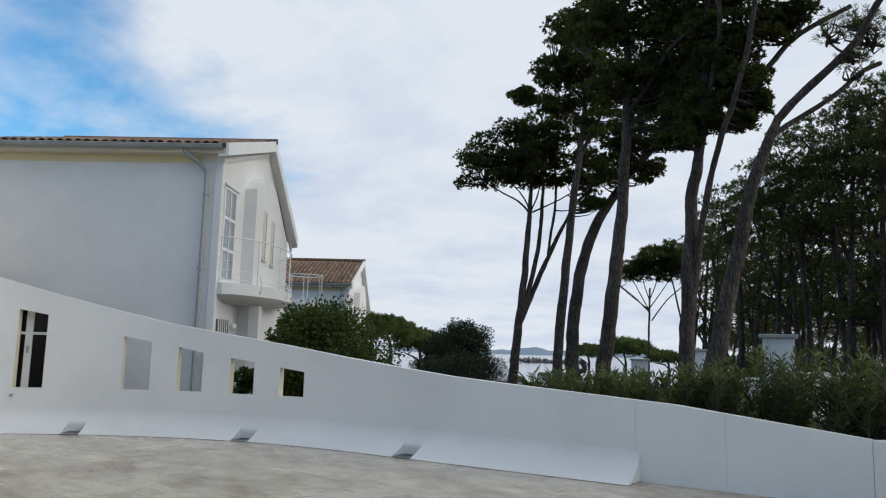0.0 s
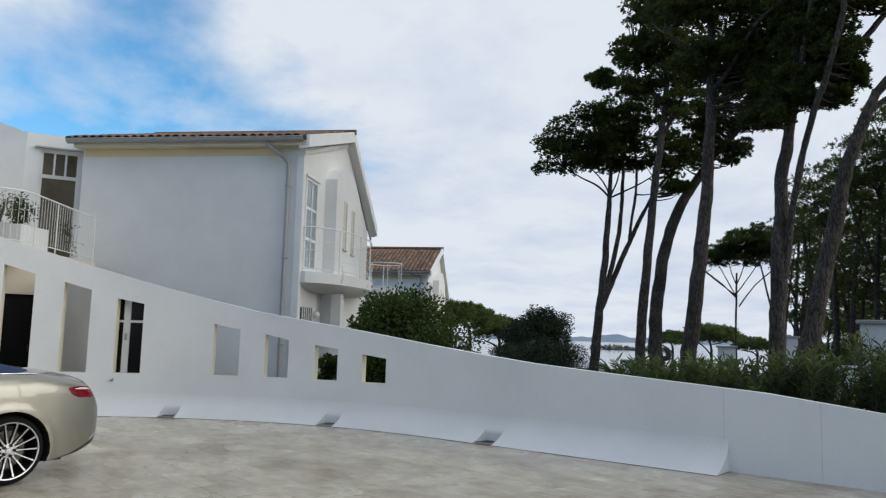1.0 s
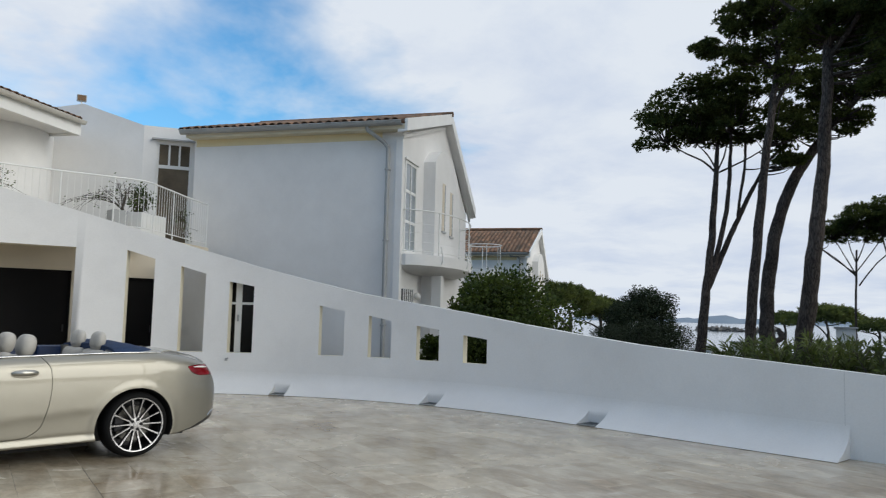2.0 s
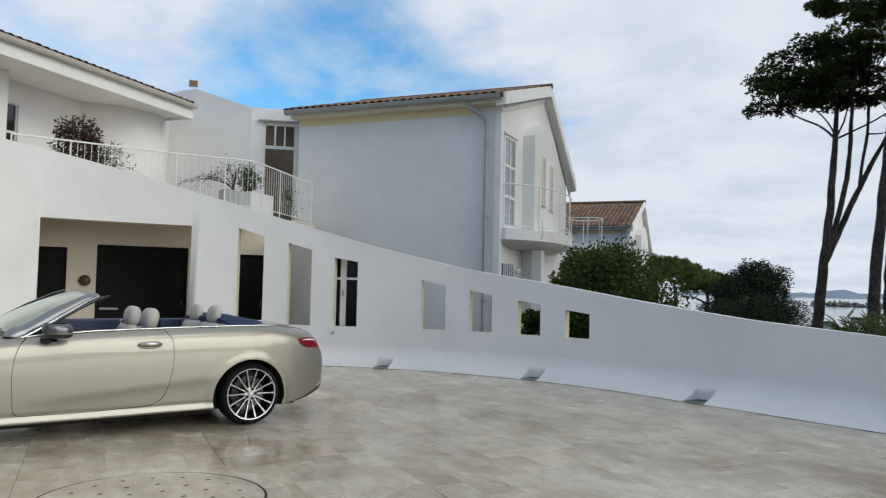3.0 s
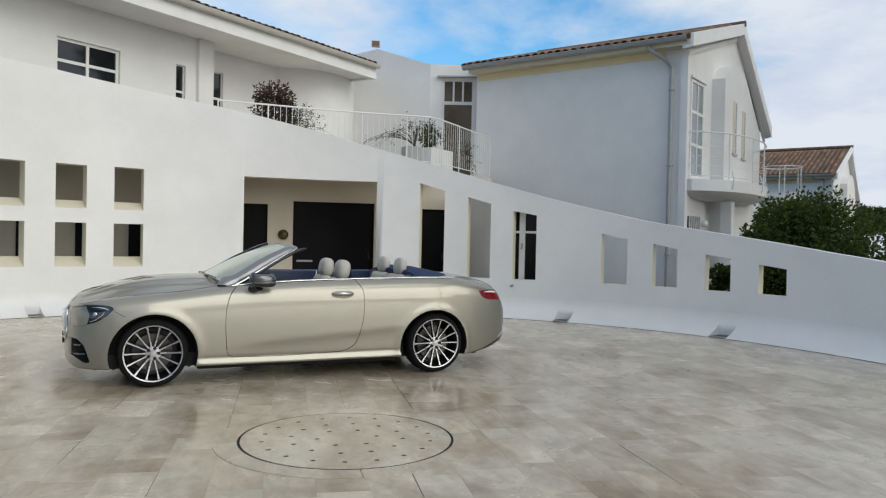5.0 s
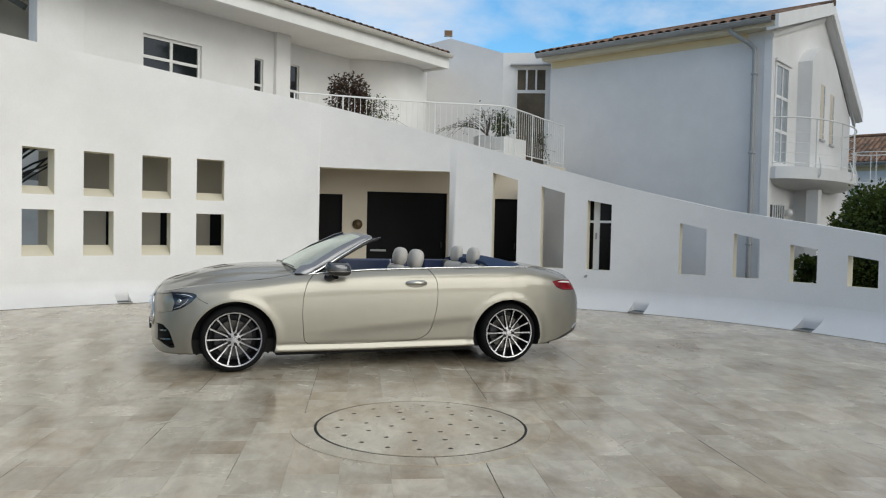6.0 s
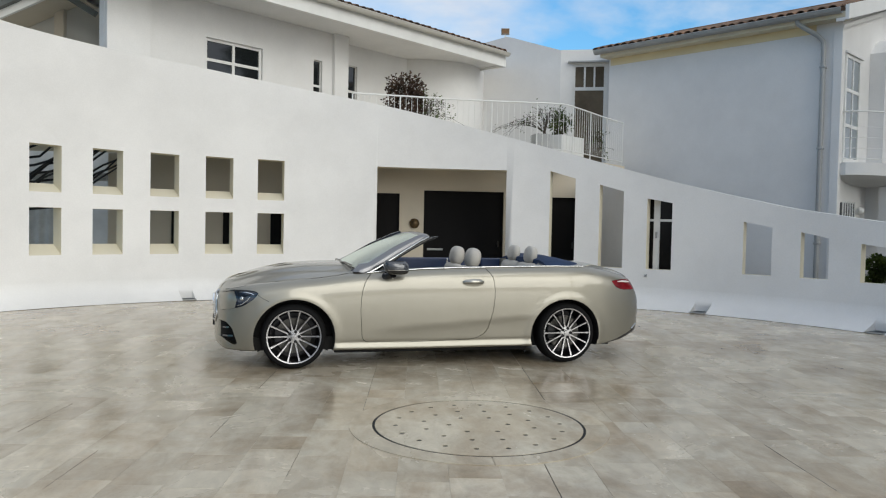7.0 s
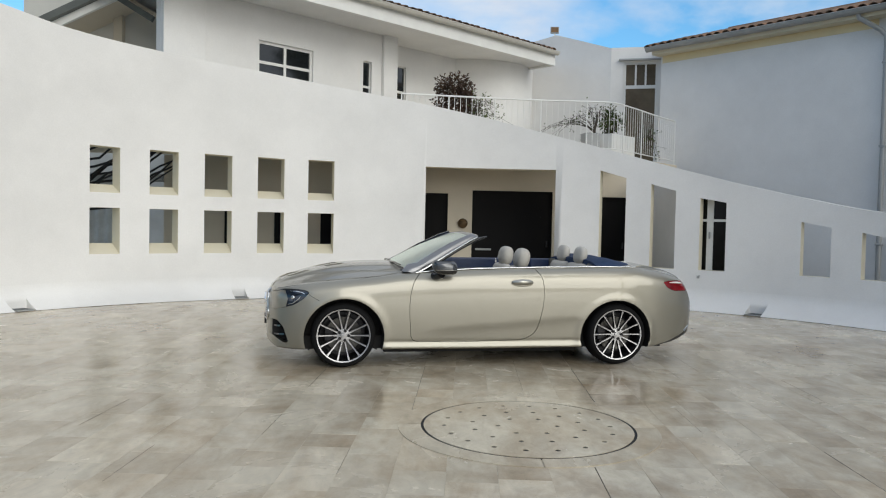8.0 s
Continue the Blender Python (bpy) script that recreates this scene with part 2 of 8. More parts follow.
def window(name, m, w, h, nx, nz, frame_w=0.06, bar=0.035, glass=None, label="white-framed window with dark glass panes", rows=None, handle=False, post=None):
    """A glazed casement: local x along the wall, z up, front at y = 0, depth 0.06; panes are parts."""
    ob = thing(name, m, label=label, category="window", kind="structure")
    post = post or bar
    zs = rows or [h * k / nz for k in range(nz + 1)]
    xs = [w * k / nx for k in range(nx + 1)]
    bm = bmesh.new()
    holed(bm, 0, w, 0, h, [(frame_w, frame_w, w - frame_w, h - frame_w)], 0, 0.06)
    part("window_frame", bm, WHITE_PAINT, ob)
    for x in xs[1:-1]:
        part("mullion", boxm(x - post / 2, 0.004, frame_w, x + post / 2, 0.052, h - frame_w), WHITE_PAINT, ob)
    for z in zs[1:-1]:
        part("glazing_bar", boxm(frame_w, 0.008, z - bar / 2, w - frame_w, 0.048, z + bar / 2), WHITE_PAINT, ob)
    for i in range(nx):
        for j in range(len(zs) - 1):
            a = frame_w if i == 0 else xs[i] + post / 2
            b = w - frame_w if i == nx - 1 else xs[i + 1] - post / 2
            c = frame_w if j == 0 else zs[j] + bar / 2
            d = h - frame_w if j == len(zs) - 2 else zs[j + 1] - bar / 2
            part("pane", boxm(a, 0.026, c, b, 0.032, d), glass or DARK_GLASS, ob)
    if handle:
        part("handle", boxm(w / 2 - 0.015, -0.03, h * 0.42, w / 2 + 0.015, 0.0, h * 0.42 + 0.12, bevel=0.006), GREY_PAINT, ob, "grey metal handle")
    return ob

# ---- the ground, the sea ----
SEA = Vector((math.sin(radians(56)), math.cos(radians(56))))


def land(x, y):
    """The height of the land, which falls to the sea."""
    u = x * SEA.x + y * SEA.y
    k = min(max((u - 42) / 55, 0), 1)
    fall = k * k * (3 - 2 * k)
    rough = 0.12 * noise.noise((x * 0.15, y * 0.15, 0)) if math.hypot(x, y) > 24 else 0
    return -0.12 - 4.6 * fall + rough


def grid_axis(reach):
    near = [i * 2.0 for i in range(0, 61)]
    far = [130, 160, 220, 320, 480, 700, 1000, 1500, 2200, 3000, reach]
    out = near + far
    return [-a for a in out[:0:-1]] + out


axis = grid_axis(4200)
bm = bmesh.new()
rows_v = [[bm.verts.new((x, y, land(x, y))) for x in axis] for y in axis]
for a, b in zip(rows_v, rows_v[1:]):
    for i in range(len(axis) - 1):
        bm.faces.new((a[i], a[i + 1], b[i + 1], b[i]))
tagged(part("ground", bm, EARTH, smooth=60), "dry brown garden earth falling to the sea", "ground", kind="structure")

WATER = material("sea water", (0.10, 0.16, 0.20), 0.12, vary=0.15, scale=0.05, grain=0.1, grain_scale=1.5, bump=0.5, spec=0.6)
bm = bmesh.new()
prism(bm, [(20, -4200), (4300, -4200), (4300, 4300), (-2000, 4300), (20, 20)], -3.3, -3.0)
tagged(part("water", bm, WATER), "pale grey calm sea under a cloudy sky", "sea", kind="structure")

# ---- the curved wall round the court ----
CX, CY, RB = 0.236, 7.43, 7.574      # centre of the court, radius of the wall's flared foot
RF = RB + 0.41                       # the wall's face
ARC = radians(80.36)                 # past this the wall runs straight
S_ARC = RF * ARC
TOP = [(-12, 5.05), (-8.12, 4.618), (-7.7, 4.56), (-7.26, 4.493), (-6.81, 4.452), (-6.35, 4.421), (-5.53, 4.37), (-4.73, 4.319), (-3.84, 4.263), (-2.66, 4.131), (-1.77, 4.02), (-1.0, 3.91), (-0.19, 3.775), (0.71, 3.585), (1.84, 3.295),
       (2.83, 3.03), (4.43, 2.57), (5.43, 2.29), (6.4, 2.06), (7.36, 1.85), (8.4, 1.69), (9.5, 1.535), (10.6, 1.375), (11.65, 1.25), (12.65, 1.145), (13.56, 1.08), (15.8, 0.935), (17.9, 0.69)]


def wall_top(s):
    for (a, za), (b, zb) in zip(TOP, TOP[1:]):
        if s <= b:
            return za + (zb - za) * (s - a) / (b - a)
    return TOP[-1][1]


def on_wall(s, back=0.0):
    """The point s metres along the wall's face (to the right), that far behind it."""
    if s <= S_ARC:
        a = s / RF
        return CX + (RF + back) * math.sin(a), CY + (RF + back) * math.cos(a)
    nx, ny = math.sin(ARC), math.cos(ARC)
    k = s - S_ARC
    return CX + (RF + back) * nx + k * ny, CY + (RF + back) * ny - k * nx


def wall_depth(s):
    return 0.33 if s < 2.2 else max(0.13, 0.33 - 0.05 * (s - 2.2))


S0, S1 = -11.2, 17.86
# start, end, list of (sill at the front, sill at the back, top at the start, top at the end)
OPENINGS = [(s, s + 0.505, [(0.825, 1.0, 1.608, 1.608), (1.86, 2.01, 2.64, 2.63)]) for s in (-6.72, -5.71, -4.735, -3.75, -2.785)]
OPENINGS += [(-0.463, 2.121, [(-0.1, -0.1, 2.59, 2.56)]), (2.986, 3.484, [(0.71, 0.71, 2.546, 2.40)]), (3.954, 4.415, [(0.71, 0.71, 2.282, 2.153)]),
             (4.86, 5.325, [(0.71, 0.71, 2.018, 1.935)]), (6.60, 7.09, [(0.712, 0.712, 1.61, 1.522)]), (7.567, 8.022, [(0.712, 0.712, 1.452, 1.364)]),
             (8.522, 8.967, [(0.705, 0.705, 1.293, 1.24)]), (9.447, 9.915, [(0.705, 0.705, 1.164, 1.107)])]
cuts = sorted({S0, S1, S_ARC, *[o[0] for o in OPENINGS], *[o[1] for o in OPENINGS]})
stations = []
for a, b in zip(cuts, cuts[1:]):
    k = max(1, math.ceil((b - a) / 0.16))
    stations += [a + (b - a) * i / k for i in range(k)]
stations.append(S1)


def solids(i):
    """The solid stretches of the column between stations i and i + 1: pairs of (front, back) heights at both ends."""
    a, b = stations[i], stations[i + 1]
    mid = (a + b) / 2
    lo, out = (-0.1, -0.1), []
    for o0, o1, holes in OPENINGS:
        if o0 < mid < o1:
            for front, back, t0, t1 in holes:
                if front > -0.1:
                    out.append((lo, lo, (front, back), (front, back)))
                ta, tb = (t0 + (t1 - t0) * (s - o0) / (o1 - o0) for s in (a, b))
                lo = ((ta, ta), (tb, tb))
                out.append(lo)
            break
    full, low = [], ((-0.1, -0.1), (-0.1, -0.1))
    for item in out:
        if len(item) == 4:
            full.append((low, (item[2], item[3])))
        else:
            low = item
    full.append((low, ((wall_top(a),) * 2, (wall_top(b),) * 2)))
    return full


bm = bmesh.new()
vert_of = {}


def wv(s, z, back):
    key = (round(s, 4), round(z, 4), back > 0)
    if key not in vert_of:
        vert_of[key] = bm.verts.new((*on_wall(s, back), z))
    return vert_of[key]


def wface(vs, slot=0):
    vs = list(dict.fromkeys(vs))
    if len(vs) > 2:
        try:
            bm.faces.new(vs).material_index = slot
        except ValueError:
            pass


for i in range(len(stations) - 1):
    a, b = stations[i], stations[i + 1]
    da, db = wall_depth(a), wall_depth(b)
    col = solids(i)
    for n, ((la, lb), (ha, hb)) in enumerate(col):
        wface((wv(a, la[0], 0), wv(b, lb[0], 0), wv(b, hb[0], 0), wv(a, ha[0], 0)))
        wface((wv(b, lb[1], db), wv(a, la[1], da), wv(a, ha[1], da), wv(b, hb[1], db)))
        last = n == len(col) - 1
        wface((wv(a, ha[0], 0), wv(b, hb[0], 0), wv(b, hb[1], db), wv(a, ha[1], da)), 0 if last else 1)
        if la[0] > 0:
            wface((wv(a, la[1], da), wv(b, lb[1], db), wv(b, lb[0], 0), wv(a, la[0], 0)), 1)
for o0, o1, holes in OPENINGS:
    for front, back, t0, t1 in holes:
        for s, t, flip in ((o0, t0, False), (o1, t1, True)):
            d = wall_depth(s)
            vs = (wv(s, front, 0), wv(s, back, d), wv(s, t, d), wv(s, t, 0))
            wface(vs[::-1] if flip else vs, 1)
for s, flip in ((S0, True), (S1, False)):
    d = wall_depth(s)
    vs = (wv(s, -0.1, 0), wv(s, -0.1, d), wv(s, wall_top(s), d), wv(s, wall_top(s), 0))
    wface(vs[::-1] if flip else vs)
bmesh.ops.recalc_face_normals(bm, faces=bm.faces)
court_wall = part("wall_court", bm, [STUCCO, CREAM])
me = court_wall.data
me.shade_smooth()
turns = []
for poly in me.polygons:
    for k in poly.vertices:
        c = me.vertices[k].co
        out = Vector((c.x - CX, c.y - CY, 0)).normalized() if math.atan2(c.x - CX, c.y - CY) < ARC else Vector((math.sin(ARC), math.cos(ARC), 0))
        d = out.dot(poly.normal)
        turns.append((out if d > 0 else -out) if abs(d) > 0.9 else poly.normal.copy())
me.normals_split_custom_set(turns)
tagged(court_wall, "white stucco curved court wall with square openings, top sloping down", "wall", kind="structure")

# fine expansion joints in the low stretch
JOINT = material("pale joint sealant", (0.60, 0.60, 0.60), 0.8, vary=0.05, scale=3, grain=0.02)
for s in (15.33, 16.39):
    x, y = on_wall(s)
    x2, y2 = on_wall(s + 0.1)
    part("joint", boxm(-0.003, -0.0015, 0.02, 0.003, 0.004, wall_top(s) - 0.004), JOINT, court_wall, m=facing(x, y, 0, x2 - x, y2 - y))

# the return at the wall's low end
ex, ey = on_wall(S1 + 0.003, 0.0)
bm = bmesh.new()
box(bm, 0, -0.3, -0.1, 3.2, 0.0, wall_top(S1) + 0.004, 0.004)
tagged(part("wall_return", bm, STUCCO, m=facing(ex, ey, 0, 0.80, -0.60)), "white stucco low wall turning away from the court", "wall", kind="structure")

# the flared foot, with niches for the ground lights
NICHES = [(-58.1, -55.7), (-30.5, -28.7), (-4.6, -2.6), (19.5, 21.5), (41.8, 43.95), (63.4, 65.7)]
niche_s = [(radians(a) * RF, radians(b) * RF) for a, b in NICHES] + [(11.93, 12.25)]
FOOT_END = 15.38
bm = bmesh.new()
prev = S0
for a, b in niche_s + [(FOOT_END, None)]:
    if prev < -0.463 < a or prev < 2.121 < a or (-0.463 <= prev and a <= 2.121):
        runs = [(prev, min(a, -0.463)), (max(prev, 2.121), a)]
    else:
        runs = [(prev, a)]
    if b is not None and not -0.463 < (a + b) / 2 < 2.121:
        runs.append((a, b))
    for p, q in runs:
        if q - p < 0.02:
            continue
        front = -0.10 if (p, q) == (a, b) else -0.42      # a niche is cut back
        k = max(2, math.ceil((q - p) / 0.16))
        rings = []
        for i in range(k + 1):
            s = p + (q - p) * i / k
            ring = []
            for j in range(13):
                v = j / 12
                ring.append(bm.verts.new((*on_wall(s, max(front, 0.002 - 0.412 * (1 - v) ** 3)), 0.005 + 0.44 * v)))
            ring.append(bm.verts.new((*on_wall(s, 0.002), 0.005)))
            rings.append(ring)
        for ra, rb in zip(rings, rings[1:]):
            for j in range(13):
                bm.faces.new((ra[j], rb[j], rb[j + 1], ra[j + 1]))
        bm.faces.new(rings[0])
        bm.faces.new(rings[-1][::-1])
    prev = b
bmesh.ops.recalc_face_normals(bm, faces=bm.faces)
tagged(part("baseboard", bm, STUCCO, smooth=35), "white stucco flared foot along the court wall", "wall base", kind="structure")

LAMP_GLASS = material("ground light glass", (0.040, 0.050, 0.060), 0.45, vary=0.1, scale=8, grain=0.02, bump=0, spec=0.25)
first = None
for a, b in niche_s:
    mid, half = (a + b) / 2, (b - a) / 2
    if -0.463 < mid < 2.121:
        continue
    x, y = on_wall(mid, -0.41)
    x2, y2 = on_wall(mid + 0.01, -0.41)
    m = facing(x, y, 0.006, x2 - x, y2 - y)
    if first is None:
        first = thing("ground_light", m, label="recessed ground light with dark glass in the wall foot", category="ground light", group="ground lights along the wall")
        part("housing", holed_m(-0.125, 0.125, 0.0, 0.29, [(-0.115, 0.012, 0.115, 0.28)], 0.0, 0.02, ), GREY_PAINT, first, "grey metal housing", m=Matrix(((1, 0, 0, 0), (0, 0, 1, 0.01), (0, 1, 0, 0), (0, 0, 0, 1))))
        part("lens", boxm(-0.114, 0.023, 0.003, 0.114, 0.289, 0.014), LAMP_GLASS, first, "dark glass lens")
    else:
        copy_thing(first, m)

# ---- the entrance porch behind the wall ----
DOOR_Y = 17.0
TERRACE_STONE = material("sandy terrace stone", (0.80, 0.71, 0.56), 0.7, vary=0.08, scale=1.5, grain=0.04, bump=0.1)
bm = bmesh.new()
holed(bm, -6.05, 4.62, -0.1, 2.855, [(-0.5, -0.1, 0.235, 2.13), (0.775, -0.1, 2.555, 2.21), (3.50, -0.1, 4.25, 2.12)], DOOR_Y, DOOR_Y + 0.25)
tagged(part("wall_porch_back", bm, TAUPE), "beige plaster porch wall with dark doors", "wall", kind="structure")
bm = bmesh.new()
ring = [on_wall(-10.4 + 0.38 * k, (1.9 if k < 16 else 1.35) if 5 < k < 23 else 0.36) for k in range(35)]   # a light well behind the square openings
prism(bm, ring + [(3.3, 16.05), (3.55, 16.28), (5.8, 18.75), (5.9, 20.5), (-4.9, 20.5), (-4.9, 16.95), (-10.3, 16.95), (-10.3, 11.5)], 2.86, 3.0)
bmesh.ops.recalc_face_normals(bm, faces=bm.faces)
tagged(part("terrace", bm, TERRACE_STONE), "sandy stone terrace over the porch", "terrace", kind="structure")
bm = bmesh.new()
x, y = on_wall(4.44, 0.27)
box(bm, 0, -0.2, -0.1, 2.45, 0.0, 2.42)
tagged(part("wall_porch_side", bm, STUCCO, m=facing(x, y, 0, 4.28 - x, 17 - y)), "white plaster side wall of the porch", "wall", kind="structure")


def black_door(name, x0, x1, h, label, slot=False):
    ob = thing(name, pose(x0, DOOR_Y + 0.08, 0), label=label, category="door", kind="structure")
    w = x1 - x0
    part("leaf", boxm(0.03, 0.02, 0.0, w - 0.03, 0.08, h - 0.03, bevel=0.004), BLACK_DOOR, ob)
    part("door_frame", holed_m(0.0, w, -0.1, h, [(0.03, -0.1, w - 0.03, h - 0.03)], 0.0, 0.10), BLACK_DOOR, ob)
    for k in range(1, 4):
        part("groove", boxm(0.05, 0.016, h * k / 4 - 0.006, w - 0.05, 0.022, h * k / 4 + 0.006), BLACK_DOOR, ob)
    if slot:
        part("letter_slot", boxm(0.09, -0.004, 0.885, 0.44, 0.024, 0.93, bevel=0.004), GREY_PAINT, ob, "brushed steel letter slot")
    part("door_handle", boxm(w - 0.12, -0.03, 0.98, w - 0.09, 0.02, 1.12, bevel=0.006), IRON, ob, "dark iron door handle")
    return ob


black_door("door_1", 0.775, 2.555, 2.21, "wide black lacquered entrance door with steel letter slot", True)
black_door("door_2", -0.5, 0.235, 2.13, "black lacquered side door in the porch")
black_door("door_3", 3.50, 4.25, 2.12, "black lacquered narrow door in the porch")

# dark shutters seen through the lower openings
for x in (-4.69, -3.59, -2.57):
    ob = thing("shutter", pose(x, DOOR_Y - 0.05, 0), label="tall black wooden shutter on the porch wall", category="shutter", group="porch shutters")
    part("leaf", boxm(0, 0, 0.0, 0.42, 0.045, 2.05, bevel=0.005), BLACK_DOOR, ob)
    for k in range(3):
        part("rail", boxm(0.02, -0.012, 0.3 + 0.7 * k, 0.40, 0.0, 0.38 + 0.7 * k, bevel=0.003), BLACK_DOOR, ob)
# the floor of the porch and the yard behind
YARD_PLASTER = material("grey yard plaster", (0.68, 0.67, 0.64), 0.85, vary=0.08, scale=1.2, grain=0.04, bump=0.1)
bm = bmesh.new()
prism(bm, [on_wall(-10.4 + 0.38 * k, 0.052) for k in range(39)] + [(4.6, 17.0), (-5.9, 17.0), (-5.9, 21.6), (-14.0, 21.6), (-14.0, 11.5)], -0.10, -0.008)
bmesh.ops.recalc_face_normals(bm, faces=bm.faces)
tagged(part("floor_porch", bm, CREAM), "pale cream screed floor of the porch and yard", "floor", kind="structure")
bm = bmesh.new()
box(bm, -14.0, 21.6, -0.3, -4.91, 21.8, 4.6)
tagged(part("wall_yard", bm, YARD_PLASTER), "grey plaster wall of the yard behind the porch", "wall", kind="structure")
bm = bmesh.new()
box(bm, -9.5, 17.6, 2.28, -6.3, 17.75, 2.46, 0.01)
tagged(part("trim_pergola_beam", bm, CONCRETE), "grey beam across the yard behind the porch", "beam", kind="structure")
# a pale curtain
bm = bmesh.new()
pts = [(0.045 * k, 0.03 * math.sin(k * 1.3)) for k in range(40)]
fr = [[bm.verts.new((x, y, z)) for x, y in pts] for z in (0.02, 2.29)]
bk = [[bm.verts.new((x, y + 0.012, z)) for x, y in pts] for z in (0.02, 2.29)]
for k in range(39):
    bm.faces.new((fr[0][k], fr[0][k + 1], fr[1][k + 1], fr[1][k]))
    bm.faces.new((bk[0][k + 1], bk[0][k], bk[1][k], bk[1][k + 1]))
    bm.faces.new((fr[1][k], fr[1][k + 1], bk[1][k + 1], bk[1][k]))
CLOTH = material("grey cloth", (0.70, 0.72, 0.73), 0.9, vary=0.1, scale=3, grain=0.05)
tagged(part("curtain", bm, CLOTH, m=pose(-8.6, 17.66, 0), smooth=60), "pale grey pleated curtain hanging from the yard beam", "curtain")

# bronze roundel by the door
bm = bmesh.new()
bmesh.ops.create_uvsphere(bm, u_segments=24, v_segments=12, radius=0.11)
for v in bm.verts:
    r = math.hypot(v.co.x, v.co.y)
    a = math.atan2(v.co.y, v.co.x)
    v.co.z = v.co.z * 0.45 + 0.012 * math.cos(8 * a) * (r > 0.06) + 0.015 * (r < 0.04)
bmesh.ops.transform(bm, matrix=pose(0, 0, 0, 90), verts=bm.verts)
tagged(part("wall_roundel", bm, BRONZE, m=pose(0.57, DOOR_Y - 0.045, 1.475), smooth=50), "round aged bronze ornament on the porch wall", "ornament")

# the glazed door behind the opening
x, y = on_wall(4.655, 0.24)
x2, y2 = on_wall(5.36, 0.23)
window("window_1", facing(x, y, 0.55, x2 - x, y2 - y), 0.665, 1.75, 2, 2, frame_w=0.03, bar=0.045, rows=[0, 1.07, 1.75], handle=True, post=0.115,
       label="white-framed glazed door behind a wall opening", glass=DEEP_GLASS)

# ---- roof tiles ----
def barrel_tile(length=0.42, r0=0.092, r1=0.078, thick=0.014):
    """One half-round clay tile: x across, y up the slope."""
    bm = bmesh.new()
    n = 5
    rings = []
    for y, r in ((0.0, r0), (length, r1)):
        for rr in (r, r - thick):
            rings.append([bm.verts.new((rr * math.cos(math.pi * k / n), y, rr * 0.72 * math.sin(math.pi * k / n))) for k in range(n + 1)])
    a, ai, b, bi = rings
    for k in range(n):
        bm.faces.new((a[k], a[k + 1], b[k + 1], b[k]))
        bm.faces.new((ai[k + 1], ai[k], bi[k], bi[k + 1]))
        bm.faces.new((a[k + 1], a[k], ai[k], ai[k + 1]))
    bm.normal_update()
    me = bpy.data.meshes.new("roof_tile")
    bm.to_mesh(me)
    bm.free()
    me.materials.append(TERRACOTTA)
    me.shade_smooth()
    me.set_sharp_from_angle(angle=radians(40))
    return me


TILE = barrel_tile()
TILE_CO = np.array([v.co[:] for v in TILE.vertices])
TILE_FACES = [tuple(p.vertices) for p in TILE.polygons]


def tile_roof(parent, m, width, length, parts_rows, pitch=0.212, step=0.36, seed=1):
    """Tiles over a slope: m's x across, y up the slope, z out of it. The lowest rows are pieces, the rest one mesh."""
    rnd = random.Random(seed)
    cols, rows = int(width / pitch), int(length / step)
    verts, faces = [], []
    bed = bmesh.new()
    box(bed, 0, 0.02, -0.07, width, length, -0.005)
    part("roof_bed", bed, TERRACOTTA, parent, "terracotta tile bed", m=m)
    for j in range(rows):
        for i in range(cols):
            t = m @ Matrix.LocRotScale((pitch * (i + 0.5) + rnd.uniform(-0.008, 0.008), step * j - 0.05 + rnd.uniform(-0.015, 0.015), 0.006 + rnd.uniform(0, 0.012)),
                                       Euler((radians(2.8 + rnd.uniform(-0.9, 0.9)), 0, rnd.uniform(-0.02, 0.02))), None)
            if j < parts_rows:
                ob = new("roof_tile", TILE)
                ob.parent = parent
                ob.matrix_basis = t
            else:
                r, o = np.array(t.to_3x3()), np.array(t.translation)
                base = len(verts)
                verts.extend((TILE_CO @ r.T + o).tolist())
                faces.extend(tuple(k + base for k in f) for f in TILE_FACES)
    if verts:
        me = bpy.data.meshes.new("roof_tiles")
        me.from_pydata(verts, [], faces)
        tagged(part_of("roof_tiles", me, TERRACOTTA, parent, smooth=40), kind="stuff")


def gutter(bm, p, q, r=0.075):
    """A half-round channel with a rolled rim from p to q."""
    p, q = Vector(p), Vector(q)
    d = (q - p).normalized()
    side = d.cross(Vector((0, 0, 1))).normalized()
    rings = []
    for o in (p, q):
        ring = []
        for rr in (r, r - 0.008):
            for k in range(9):
                a = math.pi + math.pi * k / 8
                ring.append(bm.verts.new(o + side * (rr * math.cos(a)) + Vector((0, 0, rr * math.sin(a)))))
        rings.append(ring)
    a, b = rings
    for k in range(8):
        bm.faces.new((a[k], a[k + 1], b[k + 1], b[k]))
        bm.faces.new((a[k + 10], a[k + 9], b[k + 9], b[k + 10]))
    for k in (0, 8):
        bm.faces.new((a[k], b[k], b[k + 9], a[k + 9]))
    for ring in rings:
        for k in range(8):
            bm.faces.new((ring[k], ring[k + 9], ring[k + 10], ring[k + 1]))
    tube(bm, [p - side * r, q - side * r], 0.012, 6)
    tube(bm, [p + side * r, q + side * r], 0.012, 6)


